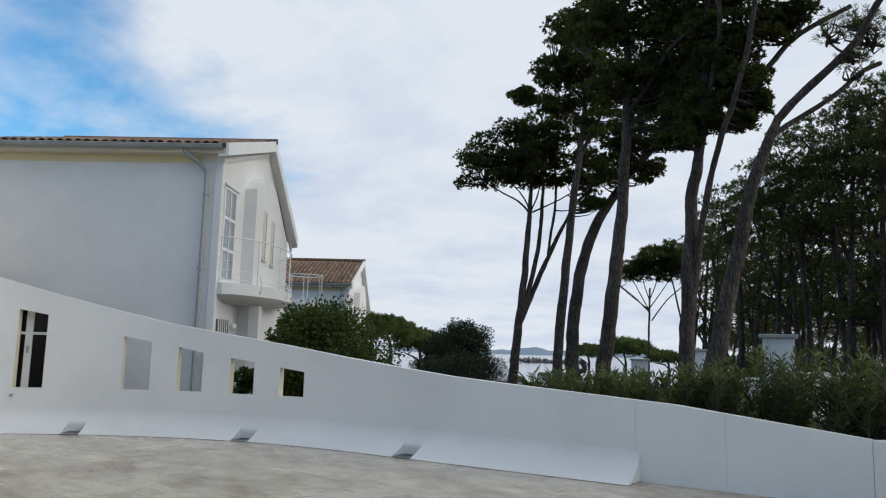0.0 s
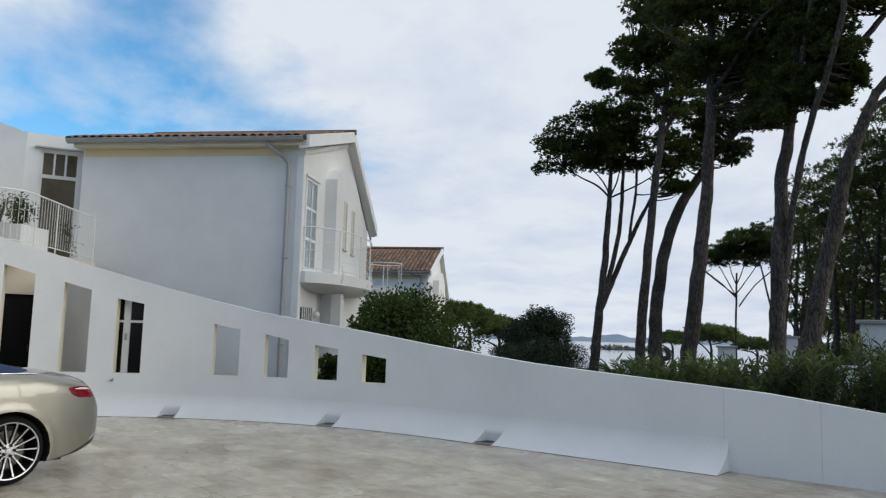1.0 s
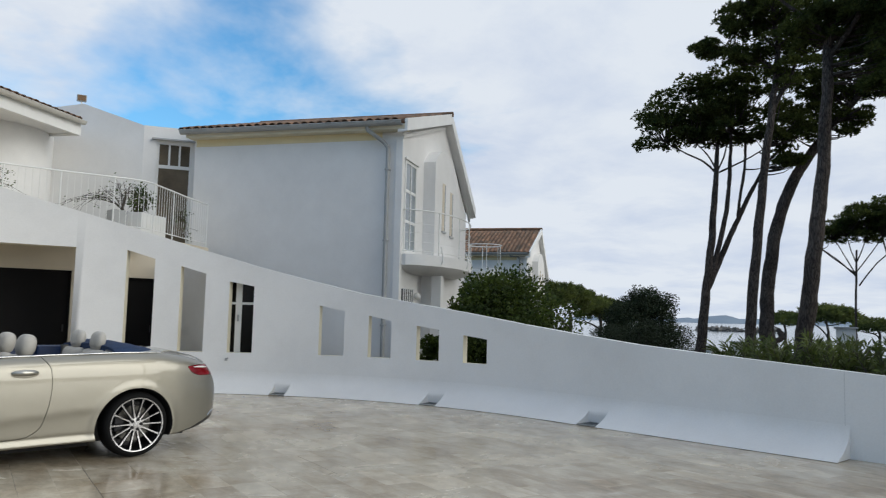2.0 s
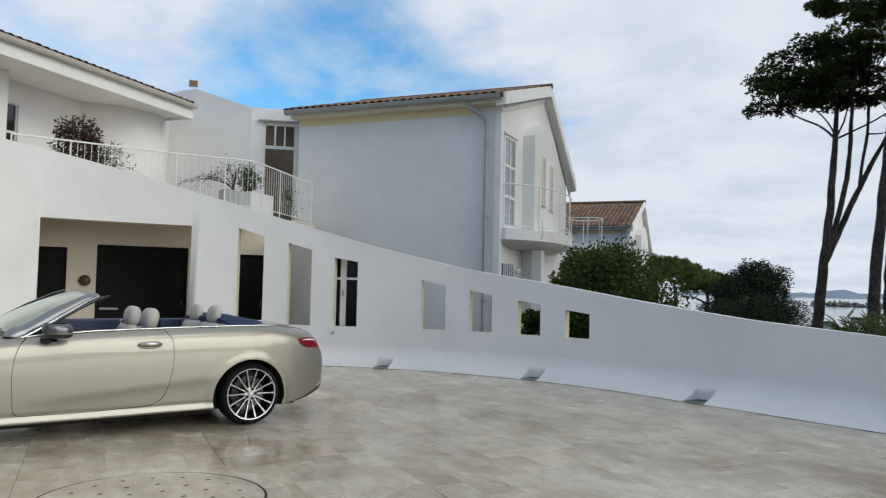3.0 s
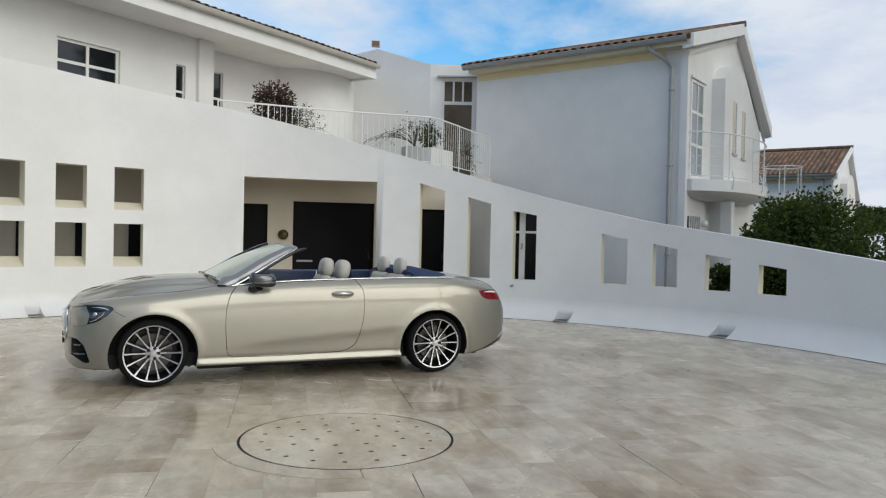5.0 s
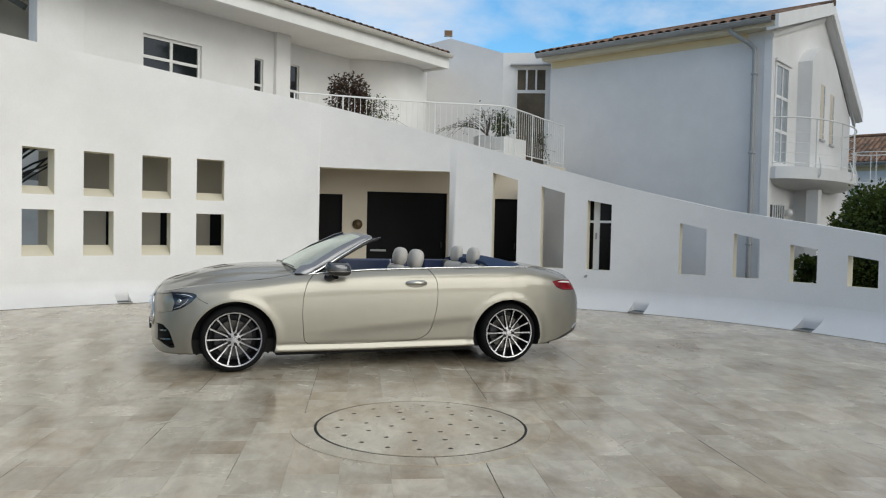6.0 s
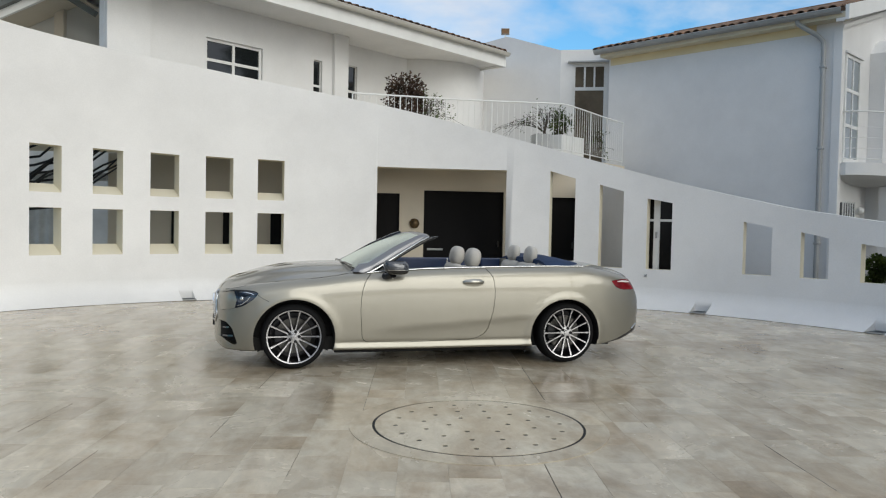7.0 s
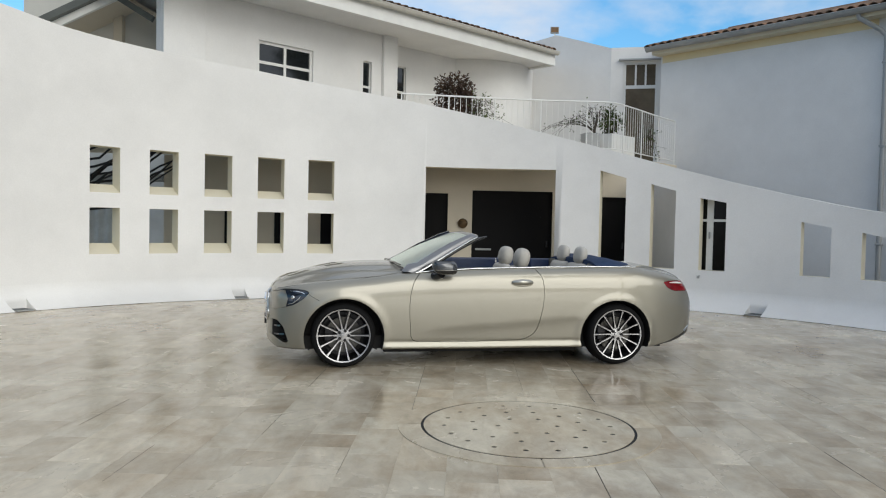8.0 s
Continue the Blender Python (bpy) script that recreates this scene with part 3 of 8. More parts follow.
def arc_railing(parent, pts, z0, height, post_every, bars=3, name_top="top_rail", first_bar=0.10):
    """A railing of round white bars along plan points: rails, posts and thin balusters, each a part."""
    z1 = z0 + height
    bm = bmesh.new()
    tube(bm, [(x, y, z1) for x, y in pts], 0.017, 8)
    part(name_top, bm, WHITE_PAINT, parent, smooth=50)
    bm = bmesh.new()
    tube(bm, [(x, y, z0 + first_bar) for x, y in pts], 0.011, 6)
    part("bottom_rail", bm, WHITE_PAINT, parent, smooth=50)
    run, total = [0.0], 0.0
    for a, b in zip(pts, pts[1:]):
        total += math.hypot(b[0] - a[0], b[1] - a[1])
        run.append(total)

    def along(u):
        for k in range(len(pts) - 1):
            if u <= run[k + 1] or k == len(pts) - 2:
                f = (u - run[k]) / (run[k + 1] - run[k])
                return pts[k][0] + f * (pts[k + 1][0] - pts[k][0]), pts[k][1] + f * (pts[k + 1][1] - pts[k][1])

    n = max(1, round(total / post_every))
    for k in range(n + 1):
        x, y = along(total * k / n)
        bm = bmesh.new()
        tube(bm, [(x, y, z0), (x, y, z1)], 0.014, 8)
        part("post", bm, WHITE_PAINT, parent, smooth=50)
        if k < n:
            for b in range(1, bars + 1):
                x, y = along(total * (k + b / (bars + 1)) / n)
                bm = bmesh.new()
                tube(bm, [(x, y, z0 + first_bar), (x, y, z1)], 0.005, 5, caps=False)
                part("baluster", bm, WHITE_PAINT, parent, smooth=60)


# ---- the gabled white houses ----
def house(m, label, parts_rows, near=True, e=0.0, q=0.0):
    """A white house: gabled front along local x facing -y, long plain wall at x = 0 running back along y. e lowers the eave, q lifts the ridge."""
    ob = thing("house", m, label=label, category="house")
    zl, zr, zt, xr, depth = 5.84 - e, 4.72, 7.02 + q, 3.79, 5.62
    bm = bmesh.new()
    upright(bm, [(0.0, -1.6), (6.7, -1.6), (6.7, zr), (xr, zt), (0.0, zl)], 0.0, depth)
    part("wall", bm, STUCCO, ob, "white stucco walls")
    # roof slopes, verge boards and gutters
    left = math.atan2(1.18 + q + e, xr + 0.3)
    right = math.atan2(2.30 + q, 7.02 - xr)
    tile_roof(ob, Matrix.LocRotScale((-0.36, 5.88, 6.03 - e), Euler((0, 0, 0)), None) @ Matrix.Rotation(radians(-90), 4, "Z") @ Matrix.Rotation(left, 4, "X"), 6.03, 4.27, parts_rows, seed=3)
    tile_roof(ob, Matrix.LocRotScale((7.08, -0.15, 4.90), Euler((0, 0, 0)), None) @ Matrix.Rotation(radians(90), 4, "Z") @ Matrix.Rotation(right, 4, "X"), 6.03, 4.0, 0, seed=4)
    for name, a, b in (("verge_board", (-0.34, 6.08 - e), (xr, 7.27 + q)), ("verge_board", (xr, 7.27 + q), (7.06, 4.98))):
        t = 0.30
        bm = bmesh.new()
        upright(bm, [(a[0], a[1] - t), (b[0], b[1] - t), b, a], -0.24, -0.17)
        part(name, bm, WHITE_PAINT, ob, "white roof verge board")
        bm = bmesh.new()
        upright(bm, [(a[0], a[1] - t - 0.02), (b[0], b[1] - t - 0.02), (b[0], b[1] - t + 0.05), (a[0], a[1] - t + 0.05)], -0.168, 0.004)
        part("soffit", bm, STUCCO, ob)
        bm = bmesh.new()
        upright(bm, [(a[0] + 0.3, a[1] - t - 0.10), (b[0] - 0.0, b[1] - t - 0.14), (b[0], b[1] - t - 0.02), (a[0] + 0.3, a[1] - t - 0.02)], -0.06, 0.004)
        part("trim", bm, STUCCO, ob)
    bm = bmesh.new()
    tube(bm, [(xr, -0.26, 7.26 + q), (xr, 5.88, 7.26 + q)], 0.08, 10)
    part("ridge", bm, TERRACOTTA, ob, "terracotta ridge tiles", smooth=50)
    bm = bmesh.new()
    gutter(bm, (-0.39, -0.12, 6.005 - e), (-0.39, 5.80, 6.005 - e), 0.10)
    part("gutter", bm, GREY_PAINT, ob, "grey metal gutter", smooth=50)
    part("eave_band", boxm(-0.007, 0.50, 5.66 - e, 0.004, 5.58, 5.843 - e, bevel=0.003), OCHRE, ob, "cream band under the eave")
    part("eave_soffit", boxm(-0.31, -0.165, 5.845 - e, 0.05, 5.70, 5.965 - e), CREAM, ob)
    bm = bmesh.new()
    tube(bm, [(-0.36, 0.78, 5.95 - e), (-0.34, 0.76, 5.84 - e), (-0.13, 0.42, 5.58), (-0.075, 0.33, 5.46), (-0.075, 0.32, 5.30), (-0.075, 0.32, -1.5)], 0.05, 10)
    part("downpipe", bm, GREY_PAINT, ob, "grey metal downpipe", smooth=50)
    for z in (1.2, 3.2, 4.9):
        part("pipe_clip", boxm(-0.13, 0.262, z, 0.003, 0.378, z + 0.04, bevel=0.006), GREY_PAINT, ob)
    part("corner_pier", boxm(-0.03, -0.035, -1.6, 0.16, 0.14, 5.84 - e, bevel=0.008), STUCCO, ob)
    # the bay with a curved head, and its slit windows
    bm = bmesh.new()
    cx, cz, r = 3.0, 4.40, 1.56
    head = [(cx + r * math.sin(a), cz + r * math.cos(a)) for a in (radians(-45.9 + 135.9 * k / 23) for k in range(24))]
    outline = [(1.88, -1.6), (4.56, -1.6)] + head[::-1]
    upright(bm, outline, -0.32, 0.002)
    part("bay", bm, STUCCO, ob, "white stucco bay with a curved head", smooth=30)
    for x0, z0, z1 in ((2.60, 3.75, 5.05), (3.42, 3.70, 4.93)):
        # flat beige panel just proud of the bay, coloured to pass for a recess
        part("slit_panel", boxm(x0, -0.326, z0, x0 + 0.33, -0.29, z1), TAUPE, ob, "beige panel in place of a window recess")
        part("slit_window", boxm(x0 + 0.24, -0.331, z0 + 0.03, x0 + 0.31, -0.30, z1 - 0.03), PALE_GLASS, ob, "narrow slit window")
        part("slit_sill", boxm(x0 - 0.02, -0.36, z0 - 0.05, x0 + 0.35, -0.29, z0 - 0.002), GREY_PAINT, ob, "small grey sill")
    # french window beside the bay
    w0, w1, z0, z1 = 0.26, 1.20, 2.95, 5.22
    french = part("french_window", holed_m(w0, w1, z0, z1, [(w0 + 0.07, z0 + 0.1, w1 - 0.07, z1 - 0.07)], -0.03, 0.03), WHITE_PAINT, ob, "white framed french window")
    for a, b in ((z0 + 0.1, z0 + 0.75), (z0 + 0.82, z0 + 1.5), (z0 + 1.56, z1 - 0.07)):
        for c, d in ((w0 + 0.07, 0.71), (0.75, w1 - 0.07)):
            part("pane", boxm(c + 0.012, -0.012, a, d - 0.012, 0.0, b), PALE_GLASS, french)
    for z in (z0 + 0.785, z0 + 1.53):
        part("glazing_bar", boxm(w0 + 0.06, -0.026, z - 0.035, w1 - 0.06, 0.02, z + 0.035), WHITE_PAINT, french)
    part("mullion", boxm(0.71, -0.028, z0 + 0.05, 0.75, 0.024, z1 - 0.05), WHITE_PAINT, french)
    part("window_head", boxm(w0 - 0.05, -0.07, z1 + 0.004, w1 + 0.07, 0.003, z1 + 0.07, bevel=0.01), STUCCO, ob, "white moulding over the window")
    # the rounded balcony
    pts = [(2.42 + 2.40 * math.cos(a), -1.06 * math.sin(a)) for a in (math.pi * (1 - k / 22) for k in range(23))]
    bm = bmesh.new()
    prism(bm, pts[1:-1] + [(4.74, 0.002), (0.1, 0.002)], 2.66, 2.92)
    bmesh.ops.recalc_face_normals(bm, faces=bm.faces)
    part("balcony_slab", bm, STUCCO, ob, "white rounded balcony slab", smooth=30)
    bm = bmesh.new()
    rings = []
    for f, z in ((0.985, 2.659), (0.93, 2.60), (0.80, 2.53), (0.62, 2.49)):
        rings.append([bm.verts.new((2.42 + (x - 2.42) * f, min(y * f, 0.002), z)) for x, y in pts])
    for a, b in zip(rings, rings[1:]):
        for k in range(22):
            bm.faces.new((a[k], a[k + 1], b[k + 1], b[k]))
    bm.faces.new(rings[-1])
    bm.faces.new(rings[0][::-1])
    bmesh.ops.recalc_face_normals(bm, faces=bm.faces)
    part("corbel", bm, STUCCO, ob, "white coved underside of the balcony", smooth=40)
    rail = part("balcony_rail", boxm(0.02, -0.03, 2.93, 0.05, 0.0, 4.0, bevel=0.004), WHITE_PAINT, ob, "white metal balcony railing")
    if near:
        line = [(x * 0.97 + 0.08, y * 0.96 - 0.01) for x, y in pts]
        arc_railing(rail, line, 2.90, 1.08, 1.15, bars=0)
        for z in (3.22, 3.44, 3.66):
            bm = bmesh.new()
            tube(bm, [(x, y, z) for x, y in line], 0.0045, 5)
            part("wire", bm, WHITE_PAINT, rail, smooth=60)
        for k in (6, 11, 16):
            x, y = pts[k]
            bm = bmesh.new()
            tube(bm, [(x, y - 0.02, 2.72), (x, y - 0.05, 2.80), (x, y - 0.045, 2.95), (x * 0.97 + 0.08, y * 0.96 - 0.02, 3.15)], [0.02, 0.016, 0.015, 0.012], 8)
            part("bracket", bm, WHITE_PAINT, rail, smooth=60)
    # ground floor
    part("pillar", boxm(1.50, -0.64, -1.6, 1.76, -0.38, 2.485, bevel=0.01), STUCCO, ob, "white stucco pillar")
    low = part("low_window", boxm(0.26, -0.012, 1.02, 1.12, 0.004, 2.1), DARK_GLASS, ob, "dark barred window")
    for k in range(6):
        bm = bmesh.new()
        tube(bm, [(0.31 + 0.15 * k, -0.045, 1.0), (0.31 + 0.15 * k, -0.045, 2.13)], 0.014, 6)
        part("window_bar", bm, WHITE_PAINT, low)
    bm = bmesh.new()
    bmesh.ops.create_uvsphere(bm, u_segments=12, v_segments=8, radius=0.09)
    part("wall_lamp", bm, WHITE_PAINT, ob, "small white wall lamp", smooth=60, m=pose(1.30, -0.08, 1.95))
    return ob


V2 = (0.755, 0.655)
HB = (9.31, 15.49)
house(facing(HB[0], HB[1], 0, *V2), "white two-storey house with terracotta roof and rounded balcony", 9)
house(facing(24.68, 29.04, -1.08, *V2), "white gabled house with terracotta roof behind a green bush", 0, near=False, e=0.26, q=0.14)

# ---- the main building ----
MAIN = facing(-5.55, 12.45, 0, 0.714, 0.70)
ob = thing("villa", MAIN, label="white villa upper floor with deep eaves behind the court wall", category="house")
FY = 1.2
bm = bmesh.new()
holed(bm, 1.85, 7.40, 2.98, 5.86, [(3.725, 3.95, 5.077, 5.16), (6.455, 3.6, 6.705, 5.18)], FY, FY + 0.22)
part("wall", bm, STUCCO, ob, "white stucco upper wall")
part("wall", boxm(1.66, FY - 0.12, 2.98, 2.50, FY - 0.003, 5.86, bevel=0.01), STUCCO, ob)
part("wall", boxm(1.66, FY, 2.98, 1.848, FY + 0.20, 5.86), STUCCO, ob)
bm = bmesh.new()
holed(bm, 7.2, 11.6, 2.98, 5.86, [(7.90, 3.6, 8.22, 5.36)], FY + 0.50, FY + 0.70)
part("recess_wall", bm, STUCCO, ob)
part("recess_side", boxm(7.20, FY + 0.224, 2.98, 7.40, FY + 0.498, 5.86), STUCCO, ob)
part("column", boxm(7.00, FY - 0.10, 2.98, 7.42, FY + 0.22 - 0.24 + 0.016, 5.86, bevel=0.008), STUCCO, ob, "white stucco column")
bm = bmesh.new()
prism(bm, [(11.5 + 1.75 * math.cos(a), FY + 1.35 + 1.75 * math.sin(a)) for a in (2 * math.pi * k / 64 for k in range(64))], 2.98, 5.86)
part("round_wall", bm, STUCCO, ob, "white rounded wall", smooth=30)
part("soffit", boxm(1.0, 0.10, 5.862, 12.05, 3.2, 5.93), STUCCO, ob, "white eave soffit")
part("soffit", boxm(12.052, FY + 0.5, 5.862, 13.6, 3.2, 5.93), STUCCO, ob, "white eave soffit")
part("fascia", boxm(1.0, 0.02, 5.80, 12.05, 0.098, 6.10, bevel=0.006), WHITE_PAINT, ob, "white fascia board")
part("fascia_end", boxm(12.054, 0.02, 5.80, 12.12, 2.2, 6.12, bevel=0.006), WHITE_PAINT, ob, "white fascia board")
bm = bmesh.new()
gutter(bm, (1.0, -0.07, 6.15), (12.1, -0.07, 6.15), 0.085)
part("gutter", bm, PALE_METAL, ob, "pale painted metal gutter", smooth=50)
tile_roof(ob, Matrix.Translation((1.0, -0.02, 6.18)) @ Matrix.Rotation(radians(13), 4, "X"), 11.2, 3.4, 2, seed=7)
part("back_wall", boxm(6.2, 3.3, 2.98, 12.8, 5.0, 5.86), STUCCO, ob)

x0 = 3.725
window("window_2", MAIN @ pose(3.725, FY + 0.06, 3.95), 1.352, 1.21, 2, 2, frame_w=0.055, bar=0.06, rows=[0, 0.78, 1.21], label="white-framed upper window with dark reflecting panes")
window("window_3", MAIN @ pose(6.455, FY + 0.06, 3.6), 0.25, 1.58, 1, 3, frame_w=0.018, bar=0.05, rows=[0, 0.5, 1.0, 1.58], label="narrow upper window with dark panes")
window("window_4", MAIN @ pose(7.90, FY + 0.55, 3.6), 0.32, 1.76, 1, 3, frame_w=0.018, bar=0.06, rows=[0, 0.55, 1.13, 1.76], label="narrow upper window with dark panes")

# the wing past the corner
# the wing's shade is put into this darker grey-green wall colour
SHADED = material("plaster with shade in its tone", (0.60, 0.59, 0.55), 0.85, vary=0.04, scale=1.0, grain=0.03, bump=0.1)
SLATE_METAL = material("dark grey roof metal", (0.13, 0.14, 0.13), 0.5, vary=0.08, scale=2, grain=0.03)
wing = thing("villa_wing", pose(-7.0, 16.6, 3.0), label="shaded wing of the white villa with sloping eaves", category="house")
part("wall", boxm(-1.94, 0.0, -0.02, 1.75, 0.2, 4.6), SHADED, wing, "plaster wall with shade put into its grey-green tone")
part("pier", boxm(0.05, -0.16, 0.0, 0.24, -0.003, 3.1, bevel=0.006), TAUPE, wing)


def sloped(name, a, b, y0, y1, z0, z1, mat, label):
    """A board from a to b (across, height), between two depths."""
    w, h = b[0] - a[0], b[1] - a[1]
    bm = bmesh.new()
    box(bm, 0, y0, z0, math.hypot(w, h), y1, z1, 0.008)
    part(name, bm, mat, wing, label, m=Matrix.Translation((a[0], 0, a[1])) @ Matrix.Rotation(-math.atan2(h, w), 4, "Y"))


E0, E1 = (-1.62, 1.96), (1.2, 3.32)
sloped("roof_edge", E0, E1, -1.18, -1.06, -0.02, 0.13, SLATE_METAL, "dark grey gutter of the sloping eave")
sloped("verge_board", E0, E1, -1.06, -0.98, -0.16, 0.10, WHITE_PAINT, "pale verge board")
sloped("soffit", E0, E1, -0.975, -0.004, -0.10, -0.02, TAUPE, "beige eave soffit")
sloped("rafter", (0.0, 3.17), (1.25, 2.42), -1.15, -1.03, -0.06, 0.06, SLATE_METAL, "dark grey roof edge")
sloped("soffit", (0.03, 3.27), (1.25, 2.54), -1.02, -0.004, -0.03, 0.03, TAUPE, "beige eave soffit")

# the parapet and the link with the terrace door
P1, P2, Q2 = (2.55, 22.35), (4.60, 20.90), (5.85, 20.60)
pm = facing(*P1, 0, P2[0] - P1[0], P2[1] - P1[1])
plen = math.hypot(P2[0] - P1[0], P2[1] - P1[1])
bm = bmesh.new()
upright(bm, [(-0.3, 2.98), (plen, 2.98), (plen, 6.30), (0.85, 6.86), (-0.3, 6.70)], 0, 0.25)
tagged(part("wall_parapet", bm, STUCCO, m=pm), "white stucco parapet wall with sloping top", "wall", kind="structure")
lm = facing(*P2, 0, Q2[0] - P2[0], Q2[1] - P2[1])
bm = bmesh.new()
holed(bm, 0, 1.40, 2.98, 6.31, [(0.33, 2.98, 1.24, 5.93)], 0.003, 0.25)
tagged(part("wall_link", bm, STUCCO, m=lm), "white stucco wall with a terrace door", "wall", kind="structure")
door = window("door_4", lm @ pose(0.33, 0.08, 3.0), 0.91, 2.93, 1, 2, frame_w=0.07, bar=0.09, rows=[0, 2.26, 2.93], glass=DIM_GLASS, label="white-framed glazed terrace door with transom lights")
for x in (0.325, 0.585):
    part("mullion", boxm(x - 0.025, 0.0, 2.30, x + 0.025, 0.05, 2.87), WHITE_PAINT, door)
tagged(part("trim_canopy", boxm(0.20, -0.10, 5.945, 1.30, 0.0, 5.99, bevel=0.005), GREY_PAINT, m=lm), "thin grey canopy over the terrace door", "canopy", kind="structure")

pipe = tube_m([(1.365, -0.045, 3.0), (1.365, -0.045, 5.93), (1.365, -0.02, 6.02)], 0.022, 8)
tagged(part("trim_downpipe", pipe, IRON, m=lm, smooth=50), "slim dark downpipe beside the terrace door", "downpipe", kind="structure")

# floodlight on the parapet
lamp = thing("floodlight", pm @ pose(0.72, 0.12, 6.86, 0, 0, 30), label="small floodlight with amber glass on the parapet", category="floodlight")
part("bracket", boxm(-0.02, -0.02, -0.03, 0.02, 0.02, 0.10), WHITE_PAINT, lamp, "white bracket")
part("housing", boxm(-0.12, -0.05, 0.09, 0.12, 0.06, 0.27, bevel=0.012), GREY_PAINT, lamp)
part("lens", boxm(-0.10, -0.056, 0.11, 0.10, -0.048, 0.25), material("amber glass", (0.22, 0.12, 0.05), 0.15, vary=0.1), lamp, "amber glass lens")

# the terrace railing
rail = thing("terrace_railing", pose(0, 0, 0), label="white metal terrace railing with slim upright bars", category="railing")
plan = [(-0.75, 15.56), (0.3, 15.75), (1.3, 15.95), (2.3, 16.05), (3.3, 16.08), (3.64, 16.14), (3.86, 16.33), (4.38, 17.0), (4.97, 17.80), (5.72, 18.72)]
arc_railing(rail, plan, 3.0, 1.06, 0.95, bars=7)

# ---- the car ----
PAINT = material("champagne metallic paint", (0.312, 0.297, 0.252), 0.44, metal=0.92, vary=0.01, scale=4, grain=0.01, grain_scale=900, bump=0.0, coat=1.0)
CHROME = material("polished chrome", (0.82, 0.83, 0.85), 0.09, metal=1.0, vary=0.02, grain=0.0, bump=0.0)
ALLOY = material("machined alloy", (0.36, 0.36, 0.375), 0.26, metal=1.0, vary=0.04, scale=20, grain=0.02, bump=0.0)
ALLOY_DARK = material("dark grey alloy", (0.022, 0.022, 0.025), 0.35, metal=0.6, vary=0.05, scale=20, grain=0.02, bump=0.0)
RUBBER = material("tyre rubber", (0.007, 0.007, 0.0075), 0.85, spec=0.2, vary=0.1, scale=15, grain=0.1, grain_scale=150, bump=0.2)
TRIM_BLACK = material("gloss black trim", (0.012, 0.012, 0.014), 0.12, vary=0.05, grain=0.0, bump=0.0, coat=0.5)
UNDER = material("underbody black", (0.015, 0.015, 0.015), 0.9, vary=0.1, grain=0.05)
LEATHER = material("light grey leather", (0.50, 0.475, 0.43), 0.5, vary=0.05, scale=12, grain=0.03, grain_scale=250, bump=0.15)
BLUE_LEATHER = material("dark blue leather", (0.009, 0.027, 0.085), 0.42, vary=0.1, scale=10, grain=0.05, grain_scale=200, bump=0.15)
BLUE_CLOTH = material("dark blue roof fabric", (0.012, 0.038, 0.105), 0.9, vary=0.1, scale=9, grain=0.12, grain_scale=300, bump=0.3)
RED_LENS = material("red lamp lens", (0.22, 0.006, 0.012), 0.12, vary=0.2, scale=14, grain=0.0, bump=0.0, spec=0.4)
HEAD_LENS = material("clear headlight lens", (0.025, 0.035, 0.055), 0.06, metal=0.2, vary=0.3, scale=5, grain=0.0, bump=0.0, coat=1.0)
FRAME_GREY = material("grey screen frame", (0.20, 0.205, 0.22), 0.28, metal=0.7, vary=0.03, grain=0.0, bump=0.0, coat=0.6)
SCREEN = glass_material("windscreen glass", (0.80, 0.90, 0.82), 0.25, 0.76)
REFLECTOR = material("headlight reflector", (0.36, 0.33, 0.275), 0.34, metal=0.7, vary=0.05, scale=12, grain=0.0, bump=0.0, coat=0.6)
HANDLE = material("champagne chrome", (0.46, 0.45, 0.41), 0.28, metal=0.95, vary=0.02, grain=0.0, bump=0.0, coat=0.5)
SATIN = material("satin chrome", (0.60, 0.61, 0.62), 0.24, metal=1.0, vary=0.02, grain=0.0, bump=0.0)
DASH = material("dark grey dashboard", (0.05, 0.052, 0.055), 0.6, vary=0.05, grain=0.03, grain_scale=200, bump=0.1)
MIRROR_GREY = material("dark metallic grey", (0.085, 0.09, 0.10), 0.22, metal=0.6, vary=0.03, grain=0.0, bump=0.0, coat=0.8)
DISC_STEEL = material("brake steel", (0.075, 0.073, 0.070), 0.3, metal=1.0, vary=0.05)


def smooth_of(keys):
    """A smooth curve through (x, value) keys in falling x."""
    ks = sorted(keys)
    xs, vs = np.array([k[0] for k in ks]), np.array([k[1] for k in ks])
    h, d = np.diff(xs), np.diff(vs) / np.diff(xs)
    m = np.zeros(len(xs))
    for i in range(1, len(xs) - 1):
        if d[i - 1] * d[i] > 0:
            w1, w2 = 2 * h[i] + h[i - 1], h[i] + 2 * h[i - 1]
            m[i] = (w1 + w2) / (w1 / d[i - 1] + w2 / d[i])
    m[0], m[-1] = d[0], d[-1]

    def value(x):
        x = min(max(x, xs[0]), xs[-1])
        i = min(int(np.searchsorted(xs, x, side="right")) - 1, len(h) - 1)
        t = (x - xs[i]) / h[i]
        return float((2 * t**3 - 3 * t**2 + 1) * vs[i] + (t**3 - 2 * t**2 + t) * h[i] * m[i] + (-2 * t**3 + 3 * t**2) * vs[i + 1] + (t**3 - t**2) * h[i] * m[i + 1])
    return value


